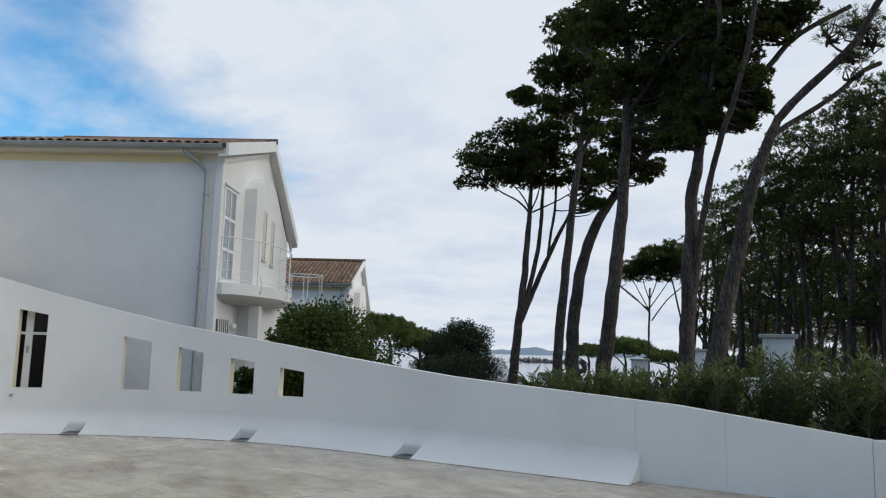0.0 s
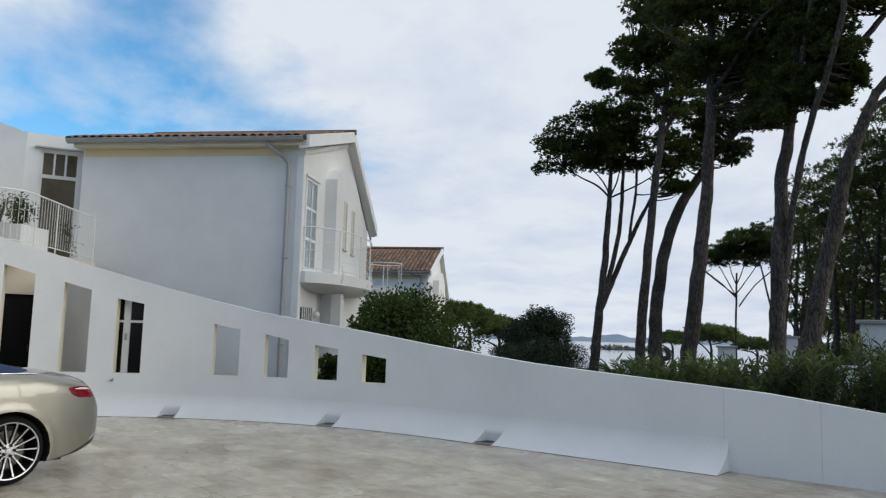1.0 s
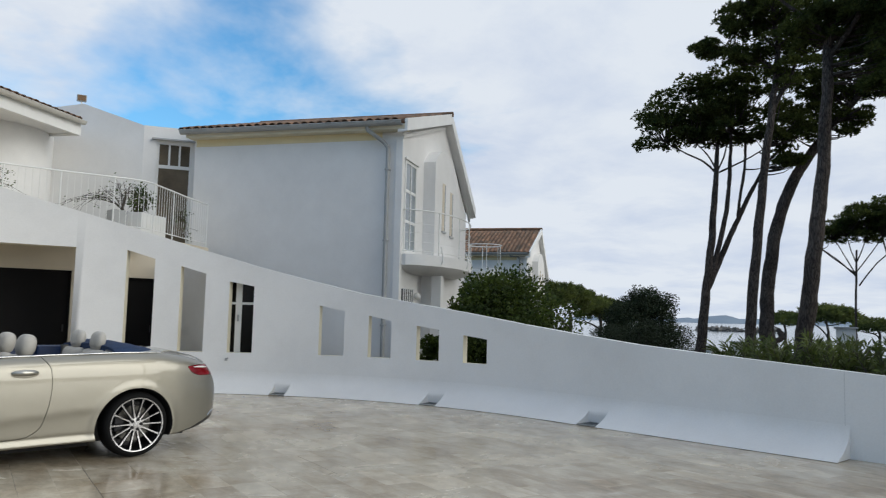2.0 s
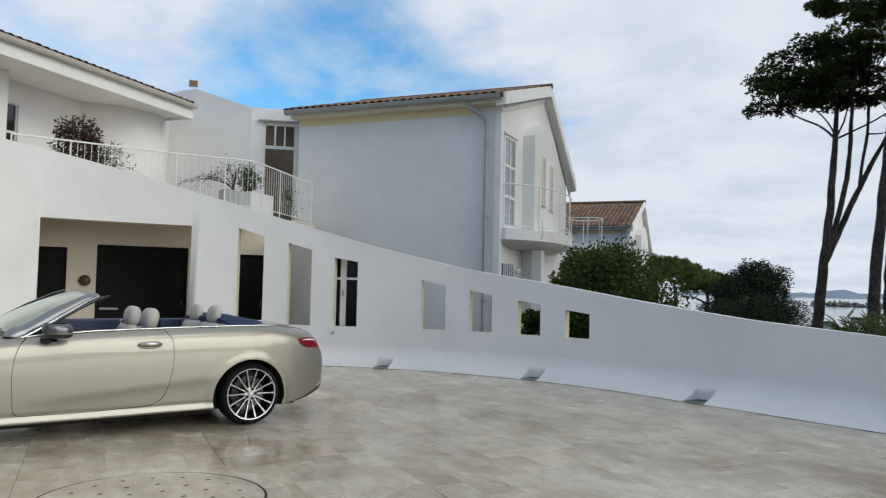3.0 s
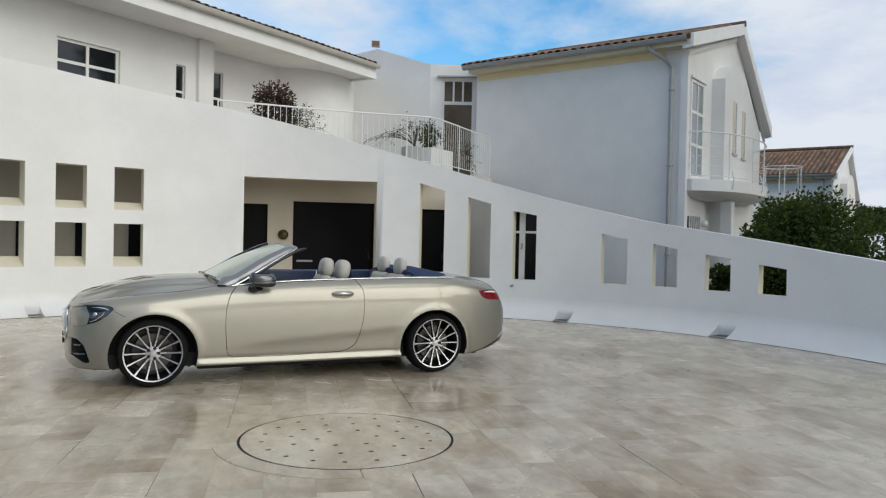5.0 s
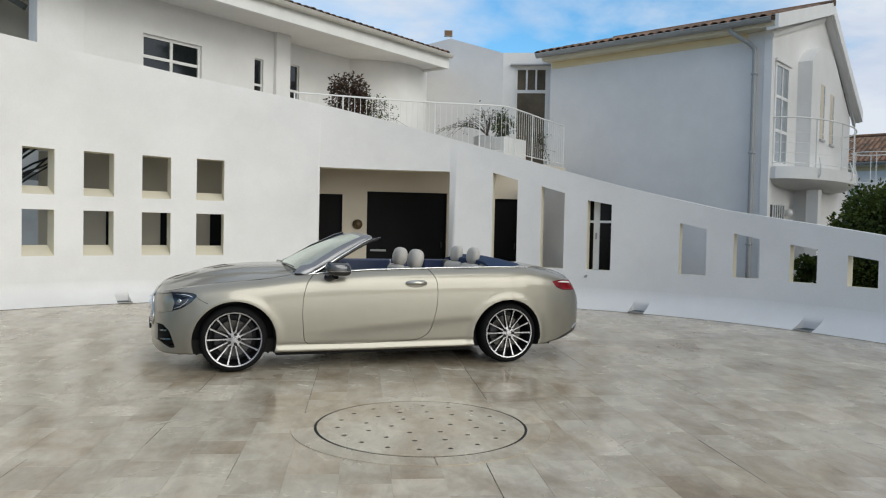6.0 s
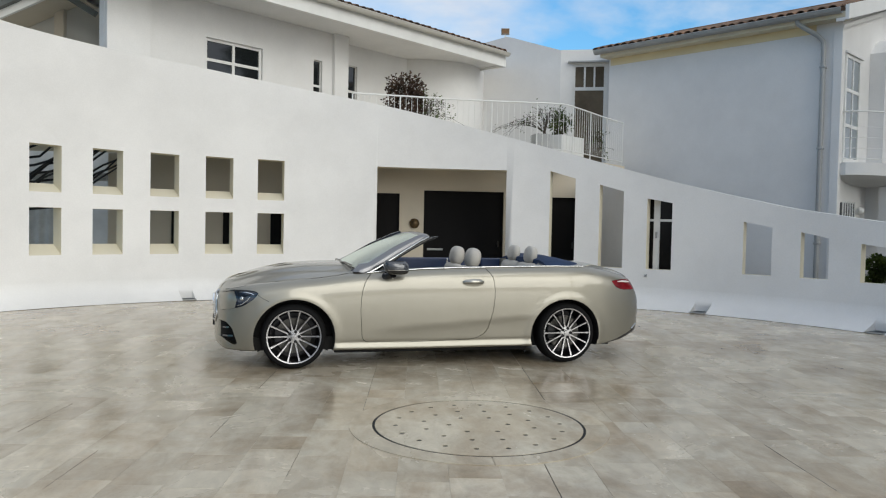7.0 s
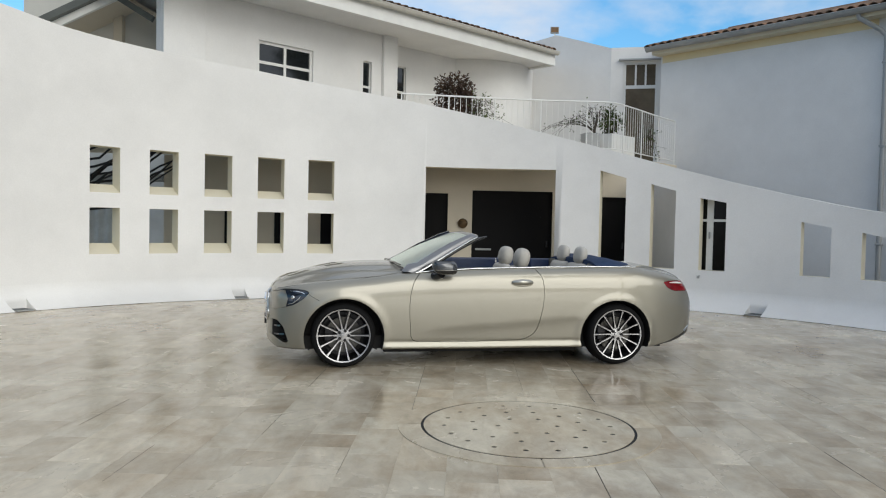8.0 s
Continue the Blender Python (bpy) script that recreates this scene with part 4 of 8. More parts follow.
HALF = smooth_of([(2.195, 0.10), (2.18, 0.34), (2.145, 0.52), (2.07, 0.70), (1.98, 0.80), (1.87, 0.86), (1.73, 0.895), (1.44, 0.916), (1.0, 0.906), (0.5, 0.90), (0.0, 0.903), (-0.6, 0.911),
                  (-1.1, 0.926), (-1.45, 0.934), (-1.8, 0.905), (-2.1, 0.835), (-2.28, 0.755), (-2.38, 0.665), (-2.44, 0.54), (-2.475, 0.36), (-2.485, 0.15)])
LOW = smooth_of([(2.195, 0.30), (2.15, 0.225), (2.05, 0.182), (1.8, 0.178), (1.0, 0.176), (0.0, 0.175), (-1.0, 0.183), (-1.8, 0.182), (-2.05, 0.212), (-2.27, 0.275), (-2.40, 0.33), (-2.485, 0.38)])
BELT = smooth_of([(2.195, 0.60), (2.16, 0.70), (2.08, 0.765), (1.97, 0.795), (1.8, 0.83), (1.45, 0.872), (1.2, 0.895), (0.92, 0.930), (0.67, 0.953), (0.35, 0.979), (0.0, 0.998), (-0.6, 1.015), (-1.2, 1.028), (-1.6, 1.03),
                  (-1.85, 0.995), (-2.05, 0.955), (-2.22, 0.90), (-2.30, 0.83), (-2.38, 0.72), (-2.44, 0.64), (-2.485, 0.55)])
CREST = smooth_of([(2.195, 0.63), (2.175, 0.70), (2.14, 0.77), (2.08, 0.835), (1.91, 0.90), (1.745, 0.952), (1.52, 1.0), (1.22, 1.028), (0.91, 1.036), (0.5, 1.05), (0.0, 1.06), (-1.2, 1.075), (-1.6, 1.08), (-1.80, 1.066),
                   (-1.97, 1.042), (-2.14, 1.002), (-2.245, 0.965), (-2.28, 0.93), (-2.32, 0.86), (-2.40, 0.74), (-2.44, 0.675), (-2.485, 0.58)])
ARCHES = [(1.430, 0.305, 0.398, 0.388), (-1.420, 0.305, 0.392, 0.382)]      # centre x and z, half width, height


def ease(a, b, x):
    k = min(max((x - a) / (b - a), 0.0), 1.0)
    return k * k * (3 - 2 * k)


def flank(x, u, zl, zb):
    """The share of the full half width at a height u (0 the sill, 1 the belt): sill, groove, crease, widest line, shoulder."""
    z = zl + u * (zb - zl)
    mid = ease(1.15, 0.95, x) * ease(-1.15, -0.95, x)       # only between the wheels
    if u < 0.62:
        g = 1 - 0.042 * ((0.62 - u) / 0.62) ** 1.6
        edge = 0.395 + (0.41 - x) * 0.081
        if z < edge:
            g -= mid * 0.011 * ease(0.85, 0.2, x) * (1 - math.exp(-(edge - z) / 0.05))
        h = z - zl
        g += mid * (0.018 * math.exp(-((h - 0.025) / 0.028) ** 2) - 0.004 * math.exp(-((h - 0.082) / 0.014) ** 2))
        return g - 0.035 * max(0.0, 1 - h / 0.014) ** 2
    t = (u - 0.62) / 0.38
    return 1 - 0.017 * t * t - 0.078 * t ** 6


STEPS = [0.0, 0.006, 0.013, 0.024, 0.038, 0.052, 0.068, 0.085, 0.10, 0.115, 0.13, 0.15, 0.18] + [0.21 + 0.035 * k for k in range(12)] + [0.63 + 0.03 * k for k in range(9)] + [0.895, 0.915, 0.935, 0.955, 0.972, 0.987, 1.0]


def half_section(x):
    w, zl, zb, zc = HALF(x), LOW(x), BELT(x), CREST(x)
    pts = [(0.0, zl), (0.45 * w, zl), (0.80 * w, zl)]
    for u in STEPS:
        z = zl + u * (zb - zl)
        y = w * flank(x, u, zl, zb)
        for ax, az, rx, rz in ARCHES:           # a soft lip round each wheel arch
            r = math.hypot((x - ax) / rx, (z - az) / rz)
            if r < 1.6 and z < 0.86:
                y += 0.009 * math.exp(-((r - 1.04) / 0.085) ** 2) * ease(0.86, 0.74, z)
        pts.append((y, z))
    yb = pts[-1][0]
    dome = 0.016 * ease(0.75, 1.1, x) * ease(2.16, 1.95, x)
    half_dome = 0.50 - 0.10 * (x - 1.0)
    for k in range(1, 19):
        u = 1 - k / 18
        y = yb * u
        # the shoulder rolls into the top; the bonnet carries two long creases
        pts.append((y, zb + (zc - zb) * (1 - u ** 2.3) + dome * ease(half_dome + 0.05, half_dome - 0.03, y) - dome))
    return pts


def car_solid():
    bm = bmesh.new()
    xs = [2.195, 2.19, 2.18, 2.165, 2.145, 2.12, 2.09, 2.06, 2.03, 2.0] + [1.97 - 0.03 * k for k in range(134)] + [-2.06, -2.10, -2.14, -2.18, -2.21, -2.235, -2.25, -2.265, -2.28, -2.30, -2.32, -2.345, -2.37, -2.40, -2.42, -2.44, -2.455, -2.47, -2.48, -2.485]
    xs = sorted(set(round(x, 3) for x in xs), reverse=True)
    rings = []
    for x in xs:
        half = half_section(x)
        x += 0.034 * max(0.0, (x - 1.6) / 0.6)
        ring = [bm.verts.new((x, y, z)) for y, z in half]
        ring += [bm.verts.new((x, -y, z)) for y, z in half[-2:0:-1]]
        rings.append(ring)
    n = len(rings[0])
    for a, b in zip(rings, rings[1:]):
        for k in range(n):
            bm.faces.new((a[k], a[(k + 1) % n], b[(k + 1) % n], b[k]))
    bm.faces.new(rings[0][::-1])
    bm.faces.new(rings[-1])
    bmesh.ops.recalc_face_normals(bm, faces=bm.faces)
    return bm


def mesh_from(bm, name="shape"):
    me = bpy.data.meshes.new(name)
    bm.to_mesh(me)
    bm.free()
    return me


def cut(me, cutters, how):
    """The mesh with each cutter taken away (DIFFERENCE) or kept (INTERSECT)."""
    ob = new("work", me)
    gone = []
    for c in cutters:
        tool = new("work_tool", c)
        gone.append(tool)
        mod = ob.modifiers.new("cut", "BOOLEAN")
        mod.operation, mod.solver, mod.object = how, "EXACT", tool
    bpy.context.view_layer.update()
    out = bpy.data.meshes.new_from_object(ob.evaluated_get(bpy.context.evaluated_depsgraph_get()))
    for o in (ob, *gone):
        bpy.data.objects.remove(o)
    return out


def prism_side(outline, y0, y1):
    bm = bmesh.new()
    upright(bm, outline, y0, y1)
    bmesh.ops.recalc_face_normals(bm, faces=bm.faces)
    return mesh_from(bm, "tool")


def grown(outline, d):
    cx, cz = sum(p[0] for p in outline) / len(outline), sum(p[1] for p in outline) / len(outline)
    return [(x + d * (1 if x > cx else -1), z + d * (1 if z > cz else -1)) for x, z in outline]


def rounded(outline, r, n=5):
    """An outline with its corners rounded."""
    out = []
    for i, p in enumerate(outline):
        a, b = Vector(outline[i - 1]), Vector(outline[(i + 1) % len(outline)])
        p = Vector(p)
        rr = min(r, (a - p).length * 0.45, (b - p).length * 0.45)
        s, e = p + (a - p).normalized() * rr, p + (b - p).normalized() * rr
        for k in range(n + 1):
            t = k / n
            out.append(tuple((1 - t) ** 2 * s + 2 * t * (1 - t) * p + t * t * e))
    return out


CAR_X, CAR_Y = 0.430, 8.790
CAR = facing(CAR_X, CAR_Y, 0.0, -0.9840, -0.1780)
car = thing("car", CAR, label="champagne metallic convertible car with open roof and blue interior", category="car")
WR = 0.323

solid = mesh_from(car_solid(), "solid")
DOOR = rounded([(0.757, 0.262), (0.782, 0.578), (0.772, 0.748), (0.735, 0.873), (0.66, 0.96), (0.60, 1.12), (-0.47, 1.14), (-0.521, 1.005), (-0.60, 0.918), (-0.62, 0.76), (-0.605, 0.58), (-0.545, 0.35), (-0.42, 0.275), (-0.05, 0.259), (0.35, 0.252)], 0.07)
HEAD = rounded([(2.15, 0.572), (2.075, 0.580), (1.925, 0.628), (1.815, 0.703), (1.782, 0.745), (1.80, 0.763), (1.874, 0.774), (2.03, 0.768), (2.15, 0.735)], 0.03)
HEAD_FRONT = [(2.15, 0.572), (2.075, 0.580), (2.005, 0.603), (1.985, 0.680), (2.015, 0.768), (2.15, 0.735)]
HEAD_REAR = rounded([(2.003, 0.6035), (1.925, 0.628), (1.815, 0.703), (1.782, 0.745), (1.80, 0.763), (1.874, 0.774), (2.013, 0.7685), (1.983, 0.680)], 0.012)
TAIL = rounded([(-1.955, 0.880), (-2.02, 0.815), (-2.10, 0.785), (-2.50, 0.775), (-2.50, 0.878), (-2.10, 0.892)], 0.03)
DIFF = [(-1.86, 0.02), (-1.86, 0.192), (-2.05, 0.236), (-2.27, 0.322), (-2.36, 0.385), (-2.60, 0.43), (-2.60, 0.02)]
VENT = rounded([(2.20, 0.30), (2.131, 0.300), (2.02, 0.238), (1.975, 0.247), (2.03, 0.404), (2.09, 0.462), (2.20, 0.468)], 0.02)

arches = []
for ax, az, rx, rz in ARCHES:
    for side in (1, -1):
        bm = bmesh.new()
        bmesh.ops.create_cone(bm, cap_ends=True, segments=72, radius1=1.0, radius2=1.0, depth=0.42)
        bmesh.ops.transform(bm, matrix=pose(ax, side * 0.84, az, 90) @ Matrix.Diagonal((rx, rz, 1, 1)), verts=bm.verts)
        arches.append(mesh_from(bm, "arch"))
bm = bmesh.new()
tub_plan = [(0.60, -0.55), (0.52, -0.71), (0.2, -0.745), (-0.9, -0.755), (-1.15, -0.70), (-1.25, -0.5), (-1.27, 0.0)]
tub_plan = tub_plan + [(x, -y) for x, y in tub_plan[-2::-1]] + [(0.66, 0.0)]
prism(bm, tub_plan[::-1], 0.32, 1.6)
bmesh.ops.recalc_face_normals(bm, faces=bm.faces)
tub = mesh_from(bm, "tub")
vents = [prism_side(VENT, 0.52, 1.2), prism_side(VENT, -1.2, -0.52)]
solid = cut(solid, [*arches, tub, *vents], "DIFFERENCE")


def body_piece(name, outline, y0, y1, mat, label, parent=car):
    me = cut(solid.copy(), [prism_side(outline, y0, y1)], "INTERSECT")
    me.materials.clear()
    return part_of(name, me, mat, parent, label, smooth=28)


headlights = {}
for side in (1, -1):
    ys = (0.62, 1.3) if side > 0 else (-1.3, -0.62)
    door_ob = body_piece("door", DOOR, *ys, PAINT, "champagne metallic door")
    if side > 0:
        left_door = door_ob
    else:
        right_door = door_ob
    ys = (0.40, 1.3) if side > 0 else (-1.3, -0.40)
    headlights[side] = body_piece("headlight", HEAD_REAR, *ys, HEAD_LENS, "clear swept headlight")
    body_piece("reflector", HEAD_FRONT, *ys, REFLECTOR, "bright headlight reflector", headlights[side])
    body_piece("tail_light", TAIL, *((0.30, 1.3) if side > 0 else (-1.3, -0.30)), RED_LENS, "red tail light")
body_piece("diffuser", DIFF, -1.3, 1.3, TRIM_BLACK, "black rear diffuser")
shell = cut(solid.copy(), [prism_side(grown(DOOR, 0.0045), 0.61, 1.3), prism_side(grown(DOOR, 0.0045), -1.3, -0.61), prism_side(grown(HEAD, 0.003), 0.395, 1.3), prism_side(grown(HEAD, 0.003), -1.3, -0.395),
                           prism_side(grown(TAIL, 0.003), 0.295, 1.3), prism_side(grown(TAIL, 0.003), -1.3, -0.295), prism_side(DIFF, -1.3, 1.3)], "DIFFERENCE")
shell.materials.clear()
for poly in shell.polygons:
    c, d = poly.center, poly.normal
    for ax, az, rx, rz in ARCHES:
        r = math.hypot((c.x - ax) / rx, (c.z - az) / rz)
        if r < 1.01 and abs(d.y) < 0.4 and abs(c.y) > 0.6:
            poly.material_index = 1
        if r < 1.01 and abs(d.y) > 0.9 and abs(abs(c.y) - 0.63) < 0.01:
            poly.material_index = 1
body = part_of("body", shell, PAINT, car, "champagne metallic body", smooth=28)
body.data.materials.append(UNDER)


def side_y(x, z):
    """The half width of the body at a place along it and a height."""
    own = x if x < 1.6 else 1.6 + (x - 1.6) / (1 + 0.034 / 0.6)
    pts = half_section(own)[3:3 + len(STEPS)]
    for (ya, za), (yb, zb) in zip(pts, pts[1:]):
        if za <= z <= zb:
            return ya + (yb - ya) * (z - za) / (zb - za)
    return pts[0][0] if z < pts[0][1] else pts[-1][0]


def top_z(x, y):
    """The height of the body's upper surface."""
    own = x if x < 1.6 else 1.6 + (x - 1.6) / (1 + 0.034 / 0.6)
    pts = half_section(own)[2 + len(STEPS):]
    for (ya, za), (yb, zb) in zip(pts, pts[1:]):
        if yb <= abs(y) <= ya:
            return za + (zb - za) * (ya - abs(y)) / (ya - yb)
    return pts[0][1]


def nose_x(y, z):
    """How far the front reaches at a place across it and a height."""
    lo, hi = 1.5, 2.225
    for _ in range(24):
        mid_x = (lo + hi) / 2
        if side_y(mid_x, z) > abs(y) and BELT(mid_x - 0.03) > z - 0.02:
            lo = mid_x
        else:
            hi = mid_x
    return lo


def belt_line(side, x0, x1, n, out=0.004, up=0.006):
    pts = []
    for k in range(n + 1):
        x = x0 + (x1 - x0) * k / n
        pts.append((x, side * (HALF(x) * 0.905 + out), BELT(x) + up))
    return pts


for side, dr in ((1, left_door), (-1, right_door)):
    bm = bmesh.new()
    tube(bm, belt_line(side, 0.72, -1.66, 30), [0.0075] * 29 + [0.006, 0.003], 6)
    part("belt_trim", bm, SATIN, car, "bright chrome belt trim", smooth=60)
    # handle: a shell and a grip
    y = side * (side_y(-0.38, 0.865) + 0.004)
    bm = bmesh.new()
    bmesh.ops.create_uvsphere(bm, u_segments=24, v_segments=10, radius=1.0)
    for v in bm.verts:
        q = v.co.copy()
        v.co = Vector((-0.383 + 0.118 * q.x, y + side * 0.004 * q.y, 0.860 + 0.038 * q.z))
    part("handle_cup", bm, PAINT, dr, "champagne handle recess", smooth=60)
    bm = bmesh.new()
    tube(bm, [(-0.275, y, 0.868), (-0.30, y + side * 0.014, 0.870), (-0.37, y + side * 0.026, 0.873), (-0.45, y + side * 0.024, 0.872), (-0.49, y, 0.868)], [0.012, 0.024, 0.029, 0.027, 0.012], 12)
    part("handle", bm, HANDLE, dr, "champagne and chrome door handle", smooth=60)
    # mirror
    m = part("mirror", boxm(0.395, side * 0.93 - 0.02, 0.945, 0.52, side * 0.93 + 0.02, 0.975, bevel=0.012), TRIM_BLACK, car, "two-tone door mirror on a black foot")
    for name, mat, low, high, label in (("mirror_cap", MIRROR_GREY, 0.10, 1.0, "dark glossy mirror cap"), ("mirror_shell", TRIM_BLACK, -1.0, 0.04, "black lower mirror shell"), ("mirror_indicator", SATIN, 0.04, 0.10, "pale indicator strip")):
        bm = bmesh.new()
        bmesh.ops.create_uvsphere(bm, u_segments=24, v_segments=20, radius=1.0)
        bmesh.ops.bisect_plane(bm, geom=[*bm.verts, *bm.edges, *bm.faces], plane_co=(0, 0, low - 0.30), plane_no=(0, 0, 1), clear_inner=True)
        bmesh.ops.bisect_plane(bm, geom=[*bm.verts, *bm.edges, *bm.faces], plane_co=(0, 0, high - 0.30), plane_no=(0, 0, 1), clear_outer=True)
        for v in bm.verts:
            q = v.co.copy()
            v.co = Vector((0.452 + 0.125 * abs(q.x) ** 0.62 * (1 if q.x > 0 else -1) + 0.022 * q.z, side * (1.0 + 0.10 * abs(q.y) ** 0.8 * (1 if q.y > 0 else -1)), 1.022 + 0.078 * abs(q.z) ** 0.72 * (1 if q.z > 0 else -1)))
        part(name, bm, mat, m, label, smooth=50)
    bm = bmesh.new()
    tube(bm, [(0.53, side * 0.86, 0.925), (0.51, side * 0.92, 0.925), (0.48, side * 0.98, 0.955)], [0.045, 0.040, 0.045], 12)
    part("mirror_stem", bm, TRIM_BLACK, m, smooth=60)
    # a-pillar: a painted blade with a bright lower edge
    low_line = [(0.72, 0.805, 0.945), (0.60, 0.785, 1.005), (0.386, 0.735, 1.138), (0.151, 0.675, 1.276), (0.045, 0.635, 1.325)]
    high_line = [(0.86, 0.775, 0.965), (0.70, 0.745, 1.050), (0.46, 0.690, 1.195), (0.21, 0.630, 1.315), (0.10, 0.600, 1.352)]
    bm = bmesh.new()
    rings = []
    for (x0, y0, z0), (x1, y1, z1) in zip(low_line, high_line):
        mid_p = ((x0 + x1) / 2 + 0.006, (y0 + y1) / 2 + 0.018, (z0 + z1) / 2 + 0.006)
        rings.append([bm.verts.new((px, side * py, pz)) for px, py, pz in ((x0, y0, z0), mid_p, (x1, y1, z1), (x1 - 0.03, y1 - 0.03, z1 - 0.02), (x0 - 0.02, y0 - 0.05, z0 - 0.004))])
    for ra, rb in zip(rings, rings[1:]):
        for k in range(5):
            bm.faces.new((ra[k], ra[(k + 1) % 5], rb[(k + 1) % 5], rb[k]))
    bm.faces.new(rings[0])
    bm.faces.new(rings[-1][::-1])
    bmesh.ops.recalc_face_normals(bm, faces=bm.faces)
    bmesh.ops.subdivide_edges(bm, edges=bm.edges, cuts=1, smooth=0.6, use_grid_fill=True)
    part("pillar", bm, FRAME_GREY, car, "grey metallic windscreen pillar", smooth=50)
    bm = bmesh.new()
    tube(bm, [(x0, side * (y0 + 0.004), z0 - 0.004) for x0, y0, z0 in low_line], 0.009, 6)
    if side < 0:
        seal = tube_m([(x1 + 0.012, -y1, z1 + 0.010) for x1, y1, z1 in high_line], 0.012, 6)
        part("screen_seal", seal, TRIM_BLACK, car, "black windscreen seal", smooth=60)
    part("pillar_trim", bm, SATIN, car, "chrome windscreen trim", smooth=60)
    bm = bmesh.new()
    tube(bm, [(0.64, side * 0.765, 0.965), (0.46, side * 0.725, 1.07), (0.22, side * 0.665, 1.21), (0.05, side * 0.62, 1.295), (-0.07, side * 0.58, 1.325)], [0.024, 0.022, 0.020, 0.02, 0.008], 8)
    part("pillar_lining", bm, TRIM_BLACK, car, "black pillar lining", smooth=60)
    # inner door panel, blue
    bm = bmesh.new()
    box(bm, -0.58 if side > 0 else -1.46, side * 0.755 - 0.035, 0.45, 0.55 if side > 0 else 0.36, side * 0.755 + 0.035, 1.045 if side < 0 else 0.975, 0.02)
    part("door_lining", bm, BLUE_LEATHER, car, "dark blue leather door lining")
    if side < 0:
        part("quarter_lining", boxm(-1.47, -0.715, 0.50, -0.93, -0.655, 1.048, bevel=0.015), BLUE_LEATHER, car, "dark blue leather quarter lining")
        part("lining_trim", boxm(-0.515, -0.722, 0.80, -0.497, -0.715, 1.035, bevel=0.003), SATIN, car, "bright trim strip")
    # bumper vent and its fins
    vent = part("bumper_vent", boxm(1.97, min(side * 0.525, side * 0.60), 0.235, 2.14, max(side * 0.525, side * 0.60), 0.475), UNDER, car, "black bumper vent")
    for z, x0, x1 in ((0.325, 2.02, 2.12), (0.405, 2.06, 2.12)):
        bm = bmesh.new()
        rows_f = [[(x, side * (side_y(x, z) - d), z + dz - 0.10 * (x - x0)) for x in (x0, (x0 + x1) / 2, x1)] for d, dz in ((0.012, 0.008), (0.008, -0.008), (0.09, -0.01), (0.09, 0.01))]
        ring_v = [[bm.verts.new(p) for p in row] for row in rows_f]
        for k in range(4):
            for i in range(2):
                bm.faces.new((ring_v[k][i], ring_v[k][i + 1], ring_v[(k + 1) % 4][i + 1], ring_v[(k + 1) % 4][i]))
        bmesh.ops.recalc_face_normals(bm, faces=bm.faces)
        part("fin", bm, TRIM_BLACK, vent)
    # headlight: dark brow, two light strips and a lens
    bm = bmesh.new()
    tube(bm, [(x, side * (side_y(x, z) + 0.001), z) for x, z in ((2.09, 0.752), (2.02, 0.768), (1.95, 0.772), (1.874, 0.773), (1.815, 0.766), (1.785, 0.748))], [0.004, 0.007, 0.008, 0.007, 0.006, 0.003], 6)
    part("brow", bm, TRIM_BLACK, headlights[side], "black headlight brow", smooth=60)
    for k, line in enumerate((((1.965, 0.757), (1.90, 0.757), (1.85, 0.748), (1.82, 0.735)), ((1.985, 0.625), (1.93, 0.645), (1.88, 0.685), (1.86, 0.715)))):
        bm = bmesh.new()
        tube(bm, [(x, side * (side_y(x, z) + 0.002), z) for x, z in line], [0.003, 0.006, 0.006, 0.003], 6)
        part("light_strip", bm, SATIN if k else CHROME, headlights[side], "pale headlight strip", smooth=60)
    bm = bmesh.new()
    bmesh.ops.create_uvsphere(bm, u_segments=16, v_segments=10, radius=0.027)
    bmesh.ops.transform(bm, matrix=pose(1.93, side * (side_y(1.93, 0.70) - 0.022), 0.695), verts=bm.verts)
    part("lens", bm, SATIN, headlights[side], "round headlight lens", smooth=60)
    # shut lines of the bumper and the bonnet
    bm = bmesh.new()
    tube(bm, [(x, side * (side_y(x, z) - 0.0008), z) for x, z in ((1.785, 0.735), (1.76, 0.715), (1.72, 0.692), (1.68, 0.672))], 0.0025, 5)
    part("bumper_gap", bm, UNDER, car, "dark shut line of the bumper")
    bm = bmesh.new()
    tube(bm, [(x, side * y, top_z(x, y) - 0.0008) for x, y in ((2.09, 0.60), (2.05, 0.66), (1.9, 0.72), (1.6, 0.765), (1.3, 0.78), (1.05, 0.775), (0.90, 0.755))], 0.0022, 5)
    part("bonnet_gap", bm, UNDER, car, "dark shut line of the bonnet")
    # pale bars in the tail lamp
    bm = bmesh.new()
    tube(bm, [(x, side * (side_y(x, z) + 0.001), z) for x, z in ((-2.04, 0.872), (-2.11, 0.872), (-2.17, 0.868), (-2.22, 0.862))], [0.004, 0.010, 0.011, 0.006], 6)
    part("tail_light_bar", bm, WHITE_PAINT, car, "pale tail light strip", smooth=60)
    # exhaust trim at the bumper's end
    bm = bmesh.new()
    tube(bm, [(-2.27, side * 0.74, 0.335), (-2.33, side * 0.70, 0.375), (-2.40, side * 0.60, 0.392), (-2.44, side * 0.48, 0.40)], 0.012, 8)
    part("exhaust_trim", bm, SATIN, car, "bright exhaust trim", smooth=60)

